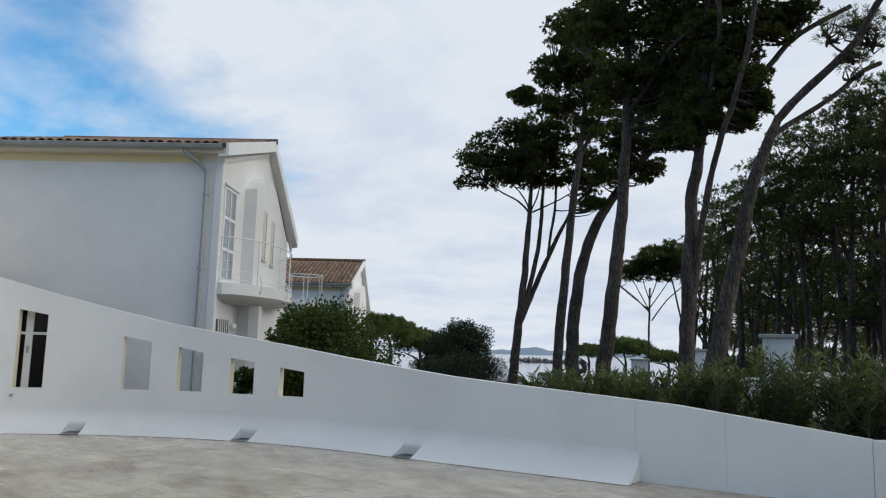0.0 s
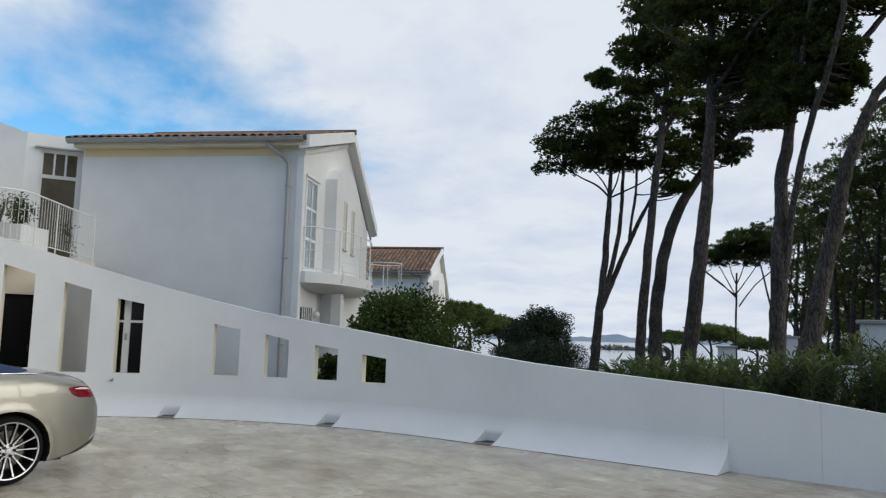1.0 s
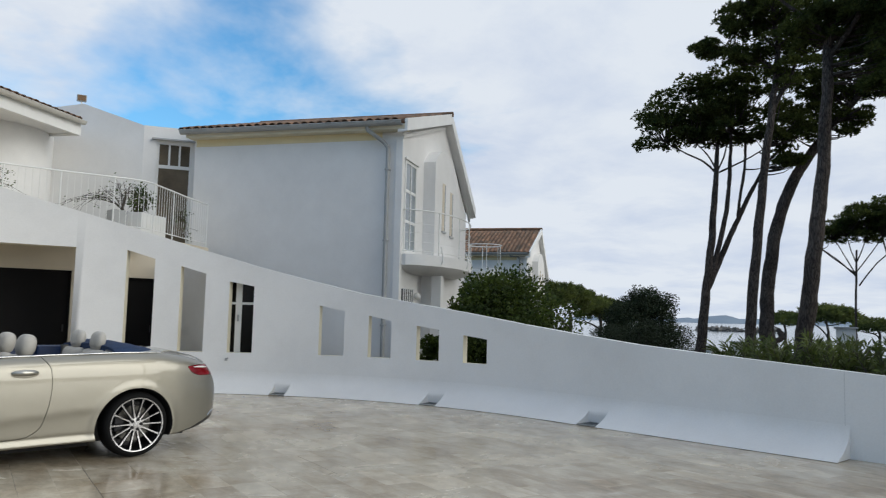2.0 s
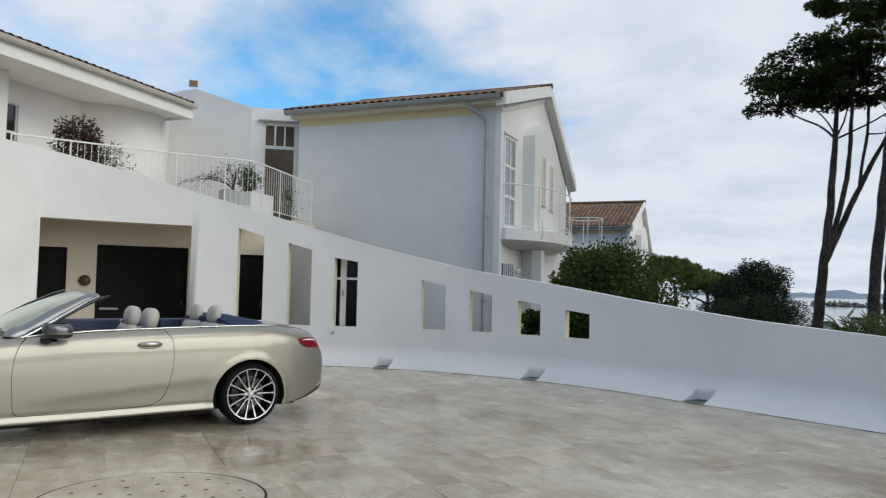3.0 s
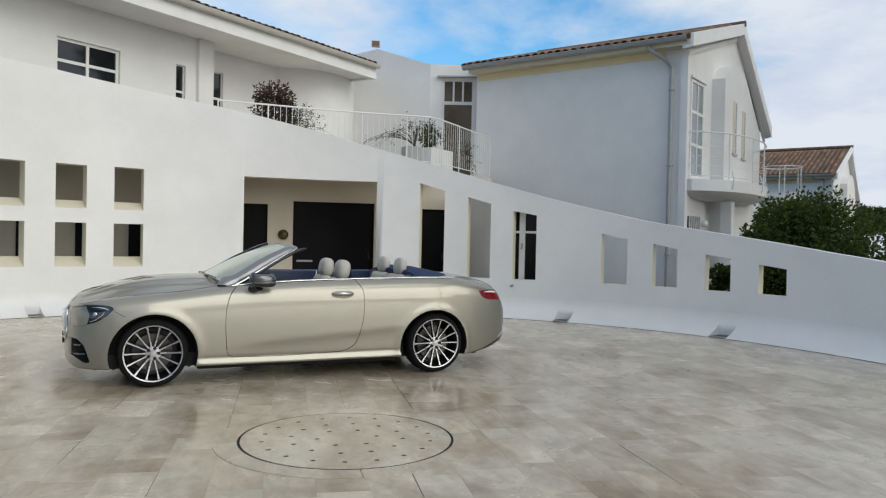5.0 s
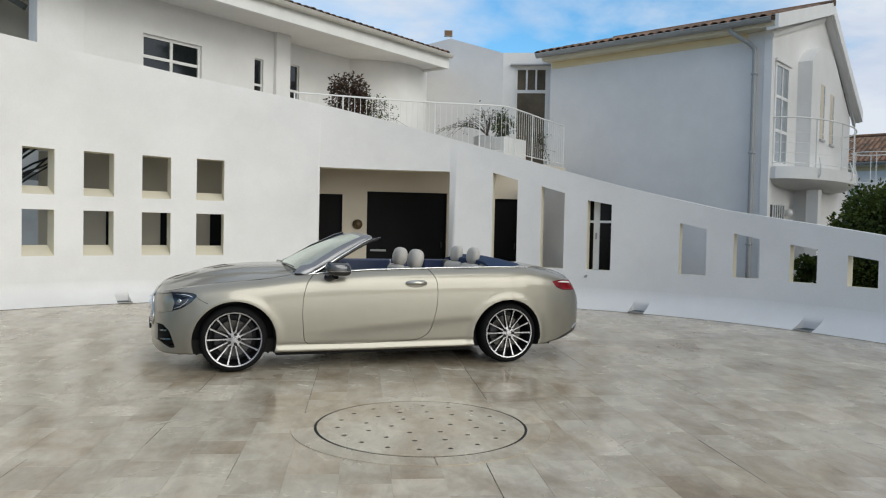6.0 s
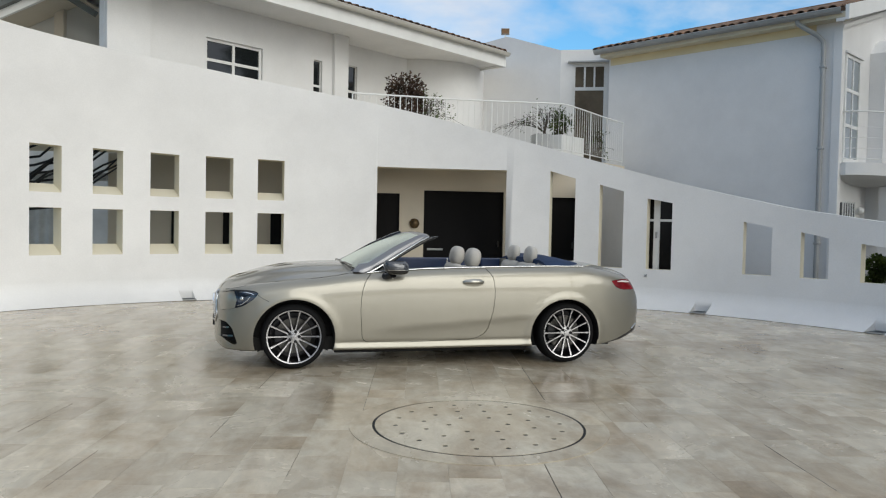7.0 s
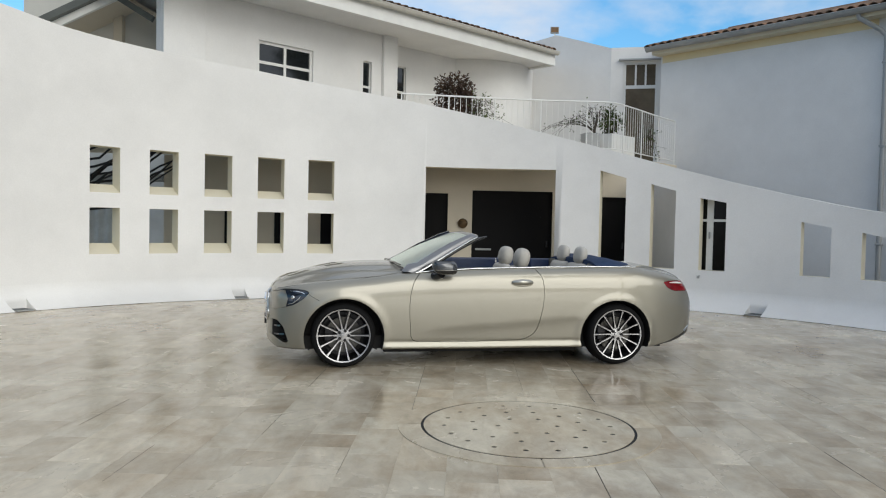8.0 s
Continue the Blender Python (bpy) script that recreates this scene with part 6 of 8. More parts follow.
def pine(az, dist, stems, crowns, label, seed, tuft=(0.145, 0.0068), density=1.0, mat=None, foot=-0.2, group="stone pines by the shore", limbs=18, per=46, puff=None):
    """A stone pine at a bearing and distance. stems: lists of (across, height, radius); crowns: (across, height, half width, half height)."""
    rng = np.random.default_rng(seed)
    a = radians(az)
    ground_z = land(dist * math.sin(a), dist * math.cos(a)) - 0.1 if foot is None else foot
    ob = thing("pine_tree", facing(0.2 + dist * math.sin(a), dist * math.cos(a), 0, math.cos(a), -math.sin(a)), label=label, category="tree", group=group)
    bm = bmesh.new()
    tips = []
    for k, stem in enumerate(stems):
        pts = [(u, 0.0, z) for u, z, r in stem]
        depth = [0.0]
        drift = rng.normal() * 0.12 if k else 0.0
        fine_pts, rs = [], []
        if k == 0 or stem[0][1] < 2.2:
            pts = [(pts[0][0] - 0.03, 0.0, ground_z)] + pts
            radii = [stem[0][2] * 1.35] + [s[2] for s in stem]
        else:
            radii = [s[2] for s in stem]
        for i in range(len(pts) - 1):
            p0, p1, p2, p3 = (Vector(pts[max(i - 1, 0)]), Vector(pts[i]), Vector(pts[i + 1]), Vector(pts[min(i + 2, len(pts) - 1)]))
            for j in range(5):
                t = j / 5
                q = 0.5 * (2 * p1 + (p2 - p0) * t + (2 * p0 - 5 * p1 + 4 * p2 - p3) * t * t + (3 * p1 - p0 - 3 * p2 + p3) * t ** 3)
                r = radii[i] + (radii[i + 1] - radii[i]) * t
                w = noise.noise((q.z * 1.3, k * 3.1, seed)) * 0.35 * r
                fine_pts.append(q + Vector((w, drift * (i + t) + w, 0)))
                rs.append(r * (1 + 0.10 * noise.noise((q.z * 4, k, seed + 5))))
        fine_pts.append(Vector(pts[-1]) + Vector((0, drift * (len(pts) - 1), 0)))
        rs.append(radii[-1])
        tube(bm, fine_pts, rs, 12 if dist < 30 else 7)
        tips += fine_pts[len(fine_pts) // 2:]
    for v in bm.verts:
        v.co += Vector((noise.noise(v.co * 5), noise.noise(v.co * 5 + Vector((7, 0, 0))), 0)) * 0.016
    part("trunk", bm, BARK, ob, "grey-brown fissured bark", smooth=60)
    bm = bmesh.new()
    base_all, way_all, len_all, wid_all = [], [], [], []
    for u, z, ru, rz in crowns:
        n = max(8, int(density * 13 * ru * (0.6 + rz)))
        fill = puff or 1.0
        if puff:
            n, z = int(n * 2.0), z - 0.08 - 0.22 * rz
        c = clumps_in(rng, (u, 0.0, z), (ru * fill, ru * 1.05 * fill, rz * fill), n, *((0.25, -0.65) if puff else ()))
        for target in c[:: max(1, n // limbs)]:
            start = min(tips, key=lambda q: (q - Vector(target)).length + 1.2 * max(0, q.z - target[2]))
            tube(bm, limb(start, target, -0.12, rng), [0.028, 0.020, 0.014, 0.006] if puff else [0.045, 0.034, 0.024, 0.010], 6, caps=False)
        b, w, le, wi = tufts(rng, c, (0.20 + 0.17 * min(ru, rz * 1.6)) if puff else 0.36 + 0.10 * ru, per, 10 if dist < 30 else 8, tuft[0], tuft[1])
        base_all.append(b), way_all.append(w), len_all.append(le), wid_all.append(wi)
    tagged(part("limb_growth", bm, BARK, ob, "bare grey-brown limbs", smooth=60), kind="stuff")
    me = blades_mesh("crown", np.concatenate(base_all), np.concatenate(way_all), np.concatenate(len_all), np.concatenate(wid_all), rng)
    part_of("crown", me, mat or NEEDLES, ob, "dark green needles in umbrella clumps")
    return ob


def st(*pts):
    """Stem points: (across, height), with a radius that runs from the first to the last number given."""
    r0, r1, *rest = pts
    n = len(rest)
    return [(u, z, r0 + (r1 - r0) * i / (n - 1)) for i, (u, z) in enumerate(rest)]


TALL = "tall stone pine with bare leaning trunk and dark umbrella crown"
FINE = {"tuft": (0.095, 0.0170), "per": 40, "puff": 1.1}
pine(52.58, 26, [st(0.166, 0.061, (0, 0.75), (0.1, 1.98), (0.24, 3.03), (0.34, 4.29), (0.45, 5.66), (0.5, 6.41), (0.53, 7.25)),
                 st(0.090, 0.050, (0.24, 2.75), (0.53, 3.81), (0.79, 5.08), (0.88, 5.86), (0.93, 6.85), (0.96, 7.75)),
                 st(0.103, 0.043, (0.2, 2.55), (0.5, 3.23), (0.85, 4.14), (1.23, 4.98), (1.51, 5.63), (1.76, 6.13), (2.08, 6.72), (2.43, 7.16)),
                 st(0.052, 0.038, (1.14, 4.85), (1.24, 5.67), (1.37, 6.46), (1.41, 7.25), (1.36, 8.05)),
                 st(0.040, 0.019, (0.51, 6.29), (0.11, 6.69), (-0.44, 6.98), (-1.07, 7.36)),
                 st(0.033, 0.018, (0.51, 6.33), (0.27, 6.85), (-0.15, 7.34)),
                 st(0.033, 0.018, (0.58, 6.33), (1.03, 6.53), (1.55, 6.78), (2.05, 7.1)),
                 st(0.033, 0.018, (0.54, 6.41), (0.73, 6.85), (0.84, 7.35))],
     [(-1.04, 8.02, 1.2, 0.75), (-0.17, 8.72, 1.15, 0.92), (0.72, 9.0, 1.0, 1.1), (1.69, 9.0, 0.98, 1.2), (2.62, 7.96, 0.73, 1), (0.82, 7.75, 1.16, 0.44), (2.75, 6.75, 0.35, 0.22)], "stone pine of several slim stems with flat dark crown", 11, **FINE)
pine(55.77, 24, [st(0.168, 0.061, (0, 0.59), (0.06, 1.97), (0.21, 3.56), (0.36, 5.16), (0.55, 6.8), (0.67, 7.72), (0.81, 8.83), (0.86, 9.67), (0.75, 10.53)),
                 st(0.076, 0.045, (0.65, 7.63), (0.93, 8.23), (1.22, 8.79), (1.4, 9.47)),
                 st(0.060, 0.031, (0.83, 8.92), (0.58, 9.21), (0.13, 9.5), (-0.51, 9.76)),
                 st(0.054, 0.031, (0.84, 9.58), (0.39, 10.16), (-0.06, 10.75))],
     [(-1.1, 9.86, 0.4, 0.25), (-0.06, 9.6, 0.76, 0.38), (-0.06, 10.71, 0.72, 0.62), (0.53, 11.26, 0.87, 0.81), (1.02, 9.95, 0.85, 0.61), (1.47, 10.89, 0.71, 0.76), (1.29, 8.91, 0.62, 0.47), (0.39, 12.28, 0.62, 0.43), (0.9, 12.2, 1.2, 0.7)], TALL, 12, **FINE)
pine(57.12, 27, [st(0.245, 0.067, (0, 0.31), (-0.12, 1.85), (0.01, 3.32), (0.28, 4.82), (0.65, 5.93), (1.04, 6.63), (1.49, 7.34), (2.02, 8.09), (2.53, 8.61), (3, 9.16), (3.65, 9.82), (4.23, 10.46)),
                 st(0.098, 0.082, (0.04, 0.79), (0.31, 0.99), (0.23, 1.28)),
                 st(0.067, 0.034, (1.79, 7.81), (2.28, 8.04), (2.66, 8.2))],
     [(2.57, 8.04, 0.42, 0.53), (1.3, 8.37, 0.82, 0.91), (2.29, 9.38, 0.81, 0.71), (3.35, 9.56, 0.77, 0.74), (4.04, 10.26, 0.95, 0.93), (1.41, 9.61, 0.88, 0.75), (2.9, 10.9, 1.5, 0.8), (4.6, 11.2, 1.5, 0.8)], TALL, 13, **FINE)
pine(59.1, 18, [st(0.179, 0.064, (0, 1.04), (0.17, 2.4), (0.3, 3.58), (0.41, 4.51), (0.48, 5.45), (0.53, 6.27), (0.58, 7.23), (0.61, 7.93), (0.59, 8.64), (0.56, 9.35), (0.52, 10.08)),
                 st(0.068, 0.034, (0.61, 7.58), (0.82, 8.2), (1.01, 8.64), (1.35, 9.19), (1.84, 9.77)),
                 st(0.051, 0.029, (0.54, 7.65), (0.29, 8.05), (-0.05, 8.29), (-0.42, 8.61)),
                 st(0.040, 0.029, (0.58, 9.07), (0.35, 9.66), (0.17, 10.08)),
                 st(0.062, 0.034, (0.62, 7.26), (1.04, 7.77), (1.47, 8.42), (1.95, 8.77), (2.4, 8.96))],
     [(-0.28, 9.63, 0.67, 0.5), (0.39, 9.44, 0.79, 0.65), (1.12, 9.18, 0.78, 0.79), (1.11, 8.19, 0.71, 0.7), (0.52, 8.22, 0.65, 0.64), (1.75, 8.29, 0.7, 0.84), (1.9, 9.34, 0.77, 0.64), (1.49, 7.34, 0.7, 0.48), (0.9, 10.7, 1.3, 0.8), (2.3, 10.6, 1.2, 0.8)], TALL, 14, **FINE)
pine(64.83, 17, [st(0.179, 0.069, (0, 0.83), (0.05, 1.89), (0.1, 3.09), (0.14, 3.95), (0.2, 4.93), (0.33, 5.68), (0.44, 6.56), (0.51, 7.45), (0.56, 8.35), (0.6, 9.4)),
                 st(0.062, 0.053, (0.55, 6.8), (0.66, 7.56), (0.79, 8.2), (0.83, 8.78), (0.74, 9.38)),
                 st(0.081, 0.047, (0.2, 2.85), (0.31, 3.82), (0.43, 4.55), (0.61, 5.41), (0.81, 6.15), (1.07, 6.89), (1.33, 7.89), (1.47, 8.65), (1.53, 9.29)),
                 st(0.066, 0.050, (1.06, 6.82), (1.46, 7.34), (1.86, 7.84), (2.24, 8.31), (2.72, 8.64), (3.22, 8.9), (3.49, 9.05)),
                 st(0.035, 0.025, (2.33, 8.36), (2.62, 8.78), (2.85, 9.1))],
     [(0.68, 8.6, 0.7, 0.66), (0.66, 7.56, 0.58, 0.58), (1.26, 8.54, 0.57, 0.65), (1.18, 7.58, 0.51, 0.58), (1.83, 8.74, 0.42, 0.44), (0.47, 6.75, 0.52, 0.41), (-0.07, 6.33, 0.42, 0.31), (1.45, 7.12, 0.25, 0.32), (1.19, 6.61, 0.27, 0.23), (2.29, 9, 0.37, 0.28), (1.0, 10.0, 1.2, 0.7), (2.5, 10.9, 1.2, 0.6)], "tall stone pine with twin trunks and dark umbrella crown", 15, **FINE)
pine(66.41, 14, [st(0.163, 0.079, (0, 0.96), (0.19, 1.83), (0.35, 2.61), (0.56, 3.49), (0.71, 4.29), (0.91, 4.88), (1.1, 5.37), (1.24, 5.72)),
                 st(0.075, 0.056, (1.21, 5.65), (1.44, 5.91), (1.81, 6.23), (2.26, 6.64), (2.53, 6.96), (2.76, 7.39), (2.9, 7.63)),
                 st(0.050, 0.040, (1.17, 5.39), (1.43, 5.6), (1.79, 5.83), (2.11, 6.05), (2.37, 6.28), (2.6, 6.5), (2.93, 6.67)),
                 st(0.036, 0.032, (2.53, 6.88), (2.74, 6.9), (2.94, 6.9)),
                 st(0.024, 0.008, (2.35, 6.73), (2.18, 6.9), (2.04, 7.23), (1.99, 7.54)),
                 st(0.024, 0.013, (2.72, 7.35), (2.46, 7.28), (2.2, 7.46))],
     [(2.18, 7.29, 0.23, 0.27), (2.42, 6.69, 0.19, 0.14), (2.75, 7.09, 0.19, 0.3), (2.55, 7.37, 0.22, 0.22)], "leaning stone pine forking low with sparse needles", 16, tuft=(0.12, 0.005), per=5, puff=1.0, limbs=12)
pine(62.33, 42, [st(0.062, 0.047, (0, 0.67), (0.01, 2.44), (0.06, 3.79), (0.1, 5.14)),
                 st(0.039, 0.024, (0.03, 3.88), (-0.64, 4.59), (-1.43, 5.26)),
                 st(0.039, 0.024, (0.17, 3.4), (0.96, 4.49), (1.83, 5.3)),
                 st(0.031, 0.019, (0.06, 3.94), (-0.49, 4.99), (-0.84, 5.69)),
                 st(0.031, 0.019, (0.09, 4.09), (0.73, 4.99), (1.21, 5.75)),
                 st(0.031, 0.015, (0.06, 4.54), (-0.19, 5.29), (-0.3, 5.9)),
                 st(0.031, 0.015, (0.09, 4.54), (0.39, 5.29), (0.54, 5.9)),
                 st(0.031, 0.016, (0.03, 4), (-1.02, 4.83), (-1.67, 5.44))],
     [(-0.63, 6.18, 0.95, 0.74), (0.4, 6.55, 1.2, 1.0), (1.51, 6.95, 1.1, 1.15)], "slim stone pine with rounded umbrella crown", 17, tuft=(0.14, 0.0150), limbs=60, puff=1.0)

WOOD_NEEDLES = material("wood pine needles", (0.120, 0.146, 0.070), 0.75, spec=0.15, vary=0.2, scale=0.8, grain=0.1, grain_scale=15, bump=0, tint=(0.055, 0.085, 0.038), piece=0.3)
let_through(WOOD_NEEDLES, 0.42)
DENSE_PINE = "dense dark stone pine, in the wood or added unseen for shade"
for i, (az, d, z, ru, rz) in enumerate([(68.6, 34, 7.8, 1.4, 1.0), (70.9, 32, 8.1, 1.7, 1.1), (73.0, 30, 8.7, 1.6, 1.3), (75.4, 28, 8.8, 1.6, 1.3), (77.4, 27, 9.0, 1.6, 1.5), (67.4, 38, 7.2, 1.5, 0.9), (69.5, 34, 7.2, 2.1, 1.0), (72.2, 31, 7.0, 2.1, 1.3), (75.0, 29, 7.1, 2.1, 1.4), (77.6, 27, 7.0, 1.6, 1.3), (73.7, 33, 5.9, 2.1, 1.0), (76.7, 30, 5.6, 1.8, 1.1), (71.4, 37, 6.2, 2.1, 1.0), (68.7, 41, 6.6, 2.1, 1.0), (66.1, 44, 7.7, 1.2, 0.8), (64.7, 45, 6.5, 1.1, 0.9), (77.5, 28, 3.5, 1.4, 1.0), (66.4, 46, 6.5, 1.4, 1.5), (81.5, 27, 8.6, 1.8, 1.8), (79.8, 24, 7.0, 1.7, 1.6), (82.0, 24, 4.6, 2.0, 1.6), (69.6, 37, 4.7, 1.8, 1.2), (72.4, 34, 4.2, 1.9, 1.3), (75.2, 32, 4.0, 1.9, 1.3), (78.0, 29, 4.2, 1.8, 1.4), (67.5, 42, 4.9, 1.5, 1.0), (66.3, 41, 3.4, 1.0, 1.0)]):
    lean = 0.5 * math.sin(i * 2.3)
    pine(az, d, [st(0.13, 0.06, (0, 1.0), (lean * 0.3, z * 0.5), (lean, z - rz * 0.3)), st(0.06, 0.03, (lean * 0.3, z * 0.5), (-0.6 - lean, z - rz * 0.2)), st(0.08, 0.04, (0.5, 0.8), (0.7 - lean * 0.5, z * 0.45), (1.1 + lean, z - rz * 0.2))],
         [(0, z, ru, rz), (0.4 * math.cos(i), z - rz * 0.8, ru * 0.8, rz * 0.5)], DENSE_PINE, 40 + i, tuft=(0.135, 0.0145), mat=WOOD_NEEDLES, density=0.75, per=31, group="pines of the dark wood", limbs=8)
for i, (az, d, z, ru, rz) in enumerate([(43.2, 62, 2.7, 2.2, 1.2), (45.4, 66, 2.1, 1.9, 1.0), (47.2, 70, 1.9, 2.0, 1.0), (41.8, 60, 3.1, 1.9, 1.2)]):
    pine(az, d, [st(0.2, 0.1, (0, -1.0), (0.3, z * 0.4), (0.1, z - rz * 0.3)), st(0.1, 0.05, (0.3, z * 0.2), (-1.0, z * 0.6))], [(0, z, ru, rz)], "green umbrella pine on the far shore", 60 + i,
         tuft=(0.34, 0.035), mat=FAR_NEEDLES, foot=None, group="far pines", limbs=8, per=26)
for i, (az, d, z, ru, rz) in enumerate([(58.0, 90, 1.7, 1.7, 0.8), (60.6, 82, 2.1, 3.1, 1.0), (63.6, 92, 1.2, 2.2, 0.8), (66.2, 90, 1.3, 2.2, 0.9)]):
    pine(az, d, [st(0.18, 0.09, (0, -2.0), (0.2, 0.4), (0.0, z - rz * 0.3)), st(0.09, 0.05, (0.2, 0.0), (-1.2, z - 0.4))], [(0, z, ru, rz)], "low green umbrella pine on the far shore", 70 + i,
         tuft=(0.36, 0.04), mat=FAR_NEEDLES, foot=None, group="far pines", limbs=8, per=26)


def bush(name, x, y, z0, r, h, leaf, width, n, mat, label, seed, category="bush", group="", lumps=22, stems=9, loose=0.36):
    """A leafy bush: stems from one foot, and leaves in lumps over an uneven dome."""
    rng = np.random.default_rng(seed)
    ob = thing(name, pose(x, y, z0), label=label, category=category, group=group)
    c = clumps_in(rng, (0, 0, h * 0.52), (r * 0.78, r * 0.78, h * 0.42), lumps, floor=-0.9)
    bm = bmesh.new()
    for target in c[:stems]:
        tube(bm, limb((rng.normal() * 0.05, rng.normal() * 0.05, -0.05), target, 0.05, rng), [0.03, 0.022, 0.015, 0.008], 6, caps=False)
    tagged(part("stem_growth", bm, TWIG, ob, "grey-brown stems"), kind="stuff")
    per = n // lumps
    q = unit(rng.normal(size=(lumps * per, 3)))
    base = np.repeat(c, per, 0) + q * (loose * r * (0.45 + 0.6 * rng.random(lumps * per)))[:, None]
    keep = base[:, 2] > 0.02
    base, q = base[keep], q[keep]
    way = unit(q * 0.8 + rng.normal(size=base.shape) * 0.55 + np.array([0, 0, 0.25]))
    m = len(base)
    me = blades_mesh("leaves", base, way, leaf * (0.7 + 0.6 * rng.random(m)), width * (0.7 + 0.6 * rng.random(m)), rng, fold=0.15)
    part_of("leaves", me, mat, ob)
    return ob


def polar(az, d):
    return 0.2 + d * math.sin(radians(az)), d * math.cos(radians(az))


x, y = polar(39.1, 14.6)
bush("laurel_bush", x, y, -0.15, 1.28, 2.5, 0.085, 0.022, 20000, LAUREL, "dense rounded green laurel bush behind the wall", 81, lumps=60, stems=14, group="laurel bushes")
x, y = polar(37.1, 15.2)
bush("laurel_bush", x, y, -0.15, 0.82, 2.45, 0.095, 0.026, 10000, LAUREL, "dense green laurel bush under the balcony", 82, lumps=32, stems=12, group="laurel bushes")
bush("laurel_bush", 8.20, 12.12, -0.15, 0.42, 1.26, 0.085, 0.022, 4500, LAUREL, "low green laurel bush close behind the wall", 84, lumps=18, stems=8, group="laurel bushes")
x, y = polar(48.6, 36)
bush("holm_oak_bush", x, y, -0.3, 2.05, 3.3, 0.080, 0.027, 42000, DARK_LEAF, "dark rounded evergreen bush near the shore", 83, lumps=90, stems=12, loose=0.22)
for i, (az, d, r, h) in enumerate([(47.2, 29, 0.9, 1.45), (49.0, 28, 1.0, 1.5), (50.8, 27.5, 0.9, 1.4), (46.0, 31, 0.8, 1.3)]):
    x, y = polar(az, d)
    bush("heath_bush", x, y, -0.2, r, h + 0.15, 0.08, 0.014, 7000, HEATH, "low grey-green heath bush near the shore", 90 + i, lumps=24, group="heath bushes")


def oleander(s, back, height, spread, seed, label):
    """Upright stems with whorls of long narrow leaves."""
    rng = np.random.default_rng(seed)
    x, y = on_wall(s, back)
    ob = thing("oleander", pose(x, y, 0.42), label=label, category="shrub", group="oleanders behind the wall")
    bm = bmesh.new()
    bases, ways = [], []
    for k in range(30):
        a = rng.random() * 2 * math.pi
        tip = Vector((math.cos(a), math.sin(a), 0)) * spread * (0.25 + 0.75 * rng.random()) + Vector((0, 0, height * (0.55 + 0.5 * rng.random())))
        foot = Vector((rng.normal() * 0.10, rng.normal() * 0.10, -0.05))
        path = [foot, foot.lerp(tip, 0.45) + Vector((0, 0, 0.08)), tip]
        tube(bm, path, [0.011, 0.008, 0.004], 5, caps=False)
        for j in range(14):
            t = 0.25 + 0.75 * j / 13
            q = path[0].lerp(path[1], t * 2) if t < 0.5 else path[1].lerp(path[2], t * 2 - 1)
            along = (tip - foot).normalized()
            for w in range(3):
                out = Vector(rng.normal(size=3))
                out = (out - along * out.dot(along)).normalized()
                bases.append(q[:])
                ways.append((along * (0.55 + 0.5 * t) + out * 0.8)[:])
    tagged(part("stem_growth", bm, TWIG, ob, "thin grey-green stems"), kind="stuff")
    n = len(bases)
    me = blades_mesh("leaves", np.array(bases), unit(np.array(ways)), 0.165 * (0.6 + 0.7 * rng.random(n)), 0.0125 * (0.8 + 0.5 * rng.random(n)), rng, fold=0.18)
    part_of("leaves", me, OLEANDER, ob)


rnd = random.Random(5)
i = 0
s = 13.7
while s < 19.4:
    f = min(1, max(0, (s - 13.2) / 3.5))
    for back in (0.75 + rnd.uniform(-0.15, 0.15), 1.75 + rnd.uniform(-0.2, 0.2)):
        oleander(s + rnd.uniform(-0.2, 0.2), back, 0.62 + 0.42 * f + rnd.uniform(-0.06, 0.1), 0.48, 200 + i, "green oleander shrub with long narrow leaves behind the wall")
        i += 1
    s += 0.62

# the planted bed behind the low wall
bm = bmesh.new()
rows_b = []
for i in range(31):
    s = 8.9 + 16 * i / 30
    line = []
    for j in range(15):
        back = 0.10 + 15 * (j / 14) ** 1.6
        px, py = on_wall(s, back)
        line.append(bm.verts.new((px, py, (0.47 + 0.05 * noise.noise((px, py, 3))) * (1 - (j / 14) ** 4) - 0.35 * (j / 14) ** 4 - 0.6 * max(0, (10.5 - s) / 1.6))))
    rows_b.append(line)
for a, b in zip(rows_b, rows_b[1:]):
    for j in range(14):
        bm.faces.new((a[j], b[j], b[j + 1], a[j + 1]))
bmesh.ops.recalc_face_normals(bm, faces=bm.faces)
tagged(part("ground_bed", bm, EARTH, smooth=60), "planted earth bed behind the low wall", "ground", kind="structure")

# unseen pines added round the court to block light, mirrored in car and panes
for i, (az, d, z, ru, rz) in enumerate([(205, 19, 8.0, 2.6, 1.4), (262, 15, 8.0, 3.0, 1.9), (283, 15, 8.0, 3.0, 1.8), (240, 15, 7.0, 3.0, 2.0), (251, 13, 5.6, 2.6, 1.8), (272, 13, 5.4, 2.6, 1.8), (293, 14, 5.8, 2.4, 1.6), (303, 11, 6.0, 2.6, 2.0), (313, 13, 7.0, 2.6, 2.0), (88, 22, 10.5, 3.0, 2.0), (84, 13, 11.5, 3.0, 1.6), (104, 9.6, 8.6, 3.2, 1.5)]):
    pine(az, d, [st(0.2, 0.1, (0, 1.0), (0.2, z * 0.5), (0.0, z - rz * 0.3)), st(0.1, 0.05, (0.2, z * 0.5), (-1.2, z - rz * 0.2))], [(0, z, ru, rz)], DENSE_PINE, 120 + i, tuft=(0.40, 0.06), density=0.8, group="pines of the dark wood", limbs=8, per=11)

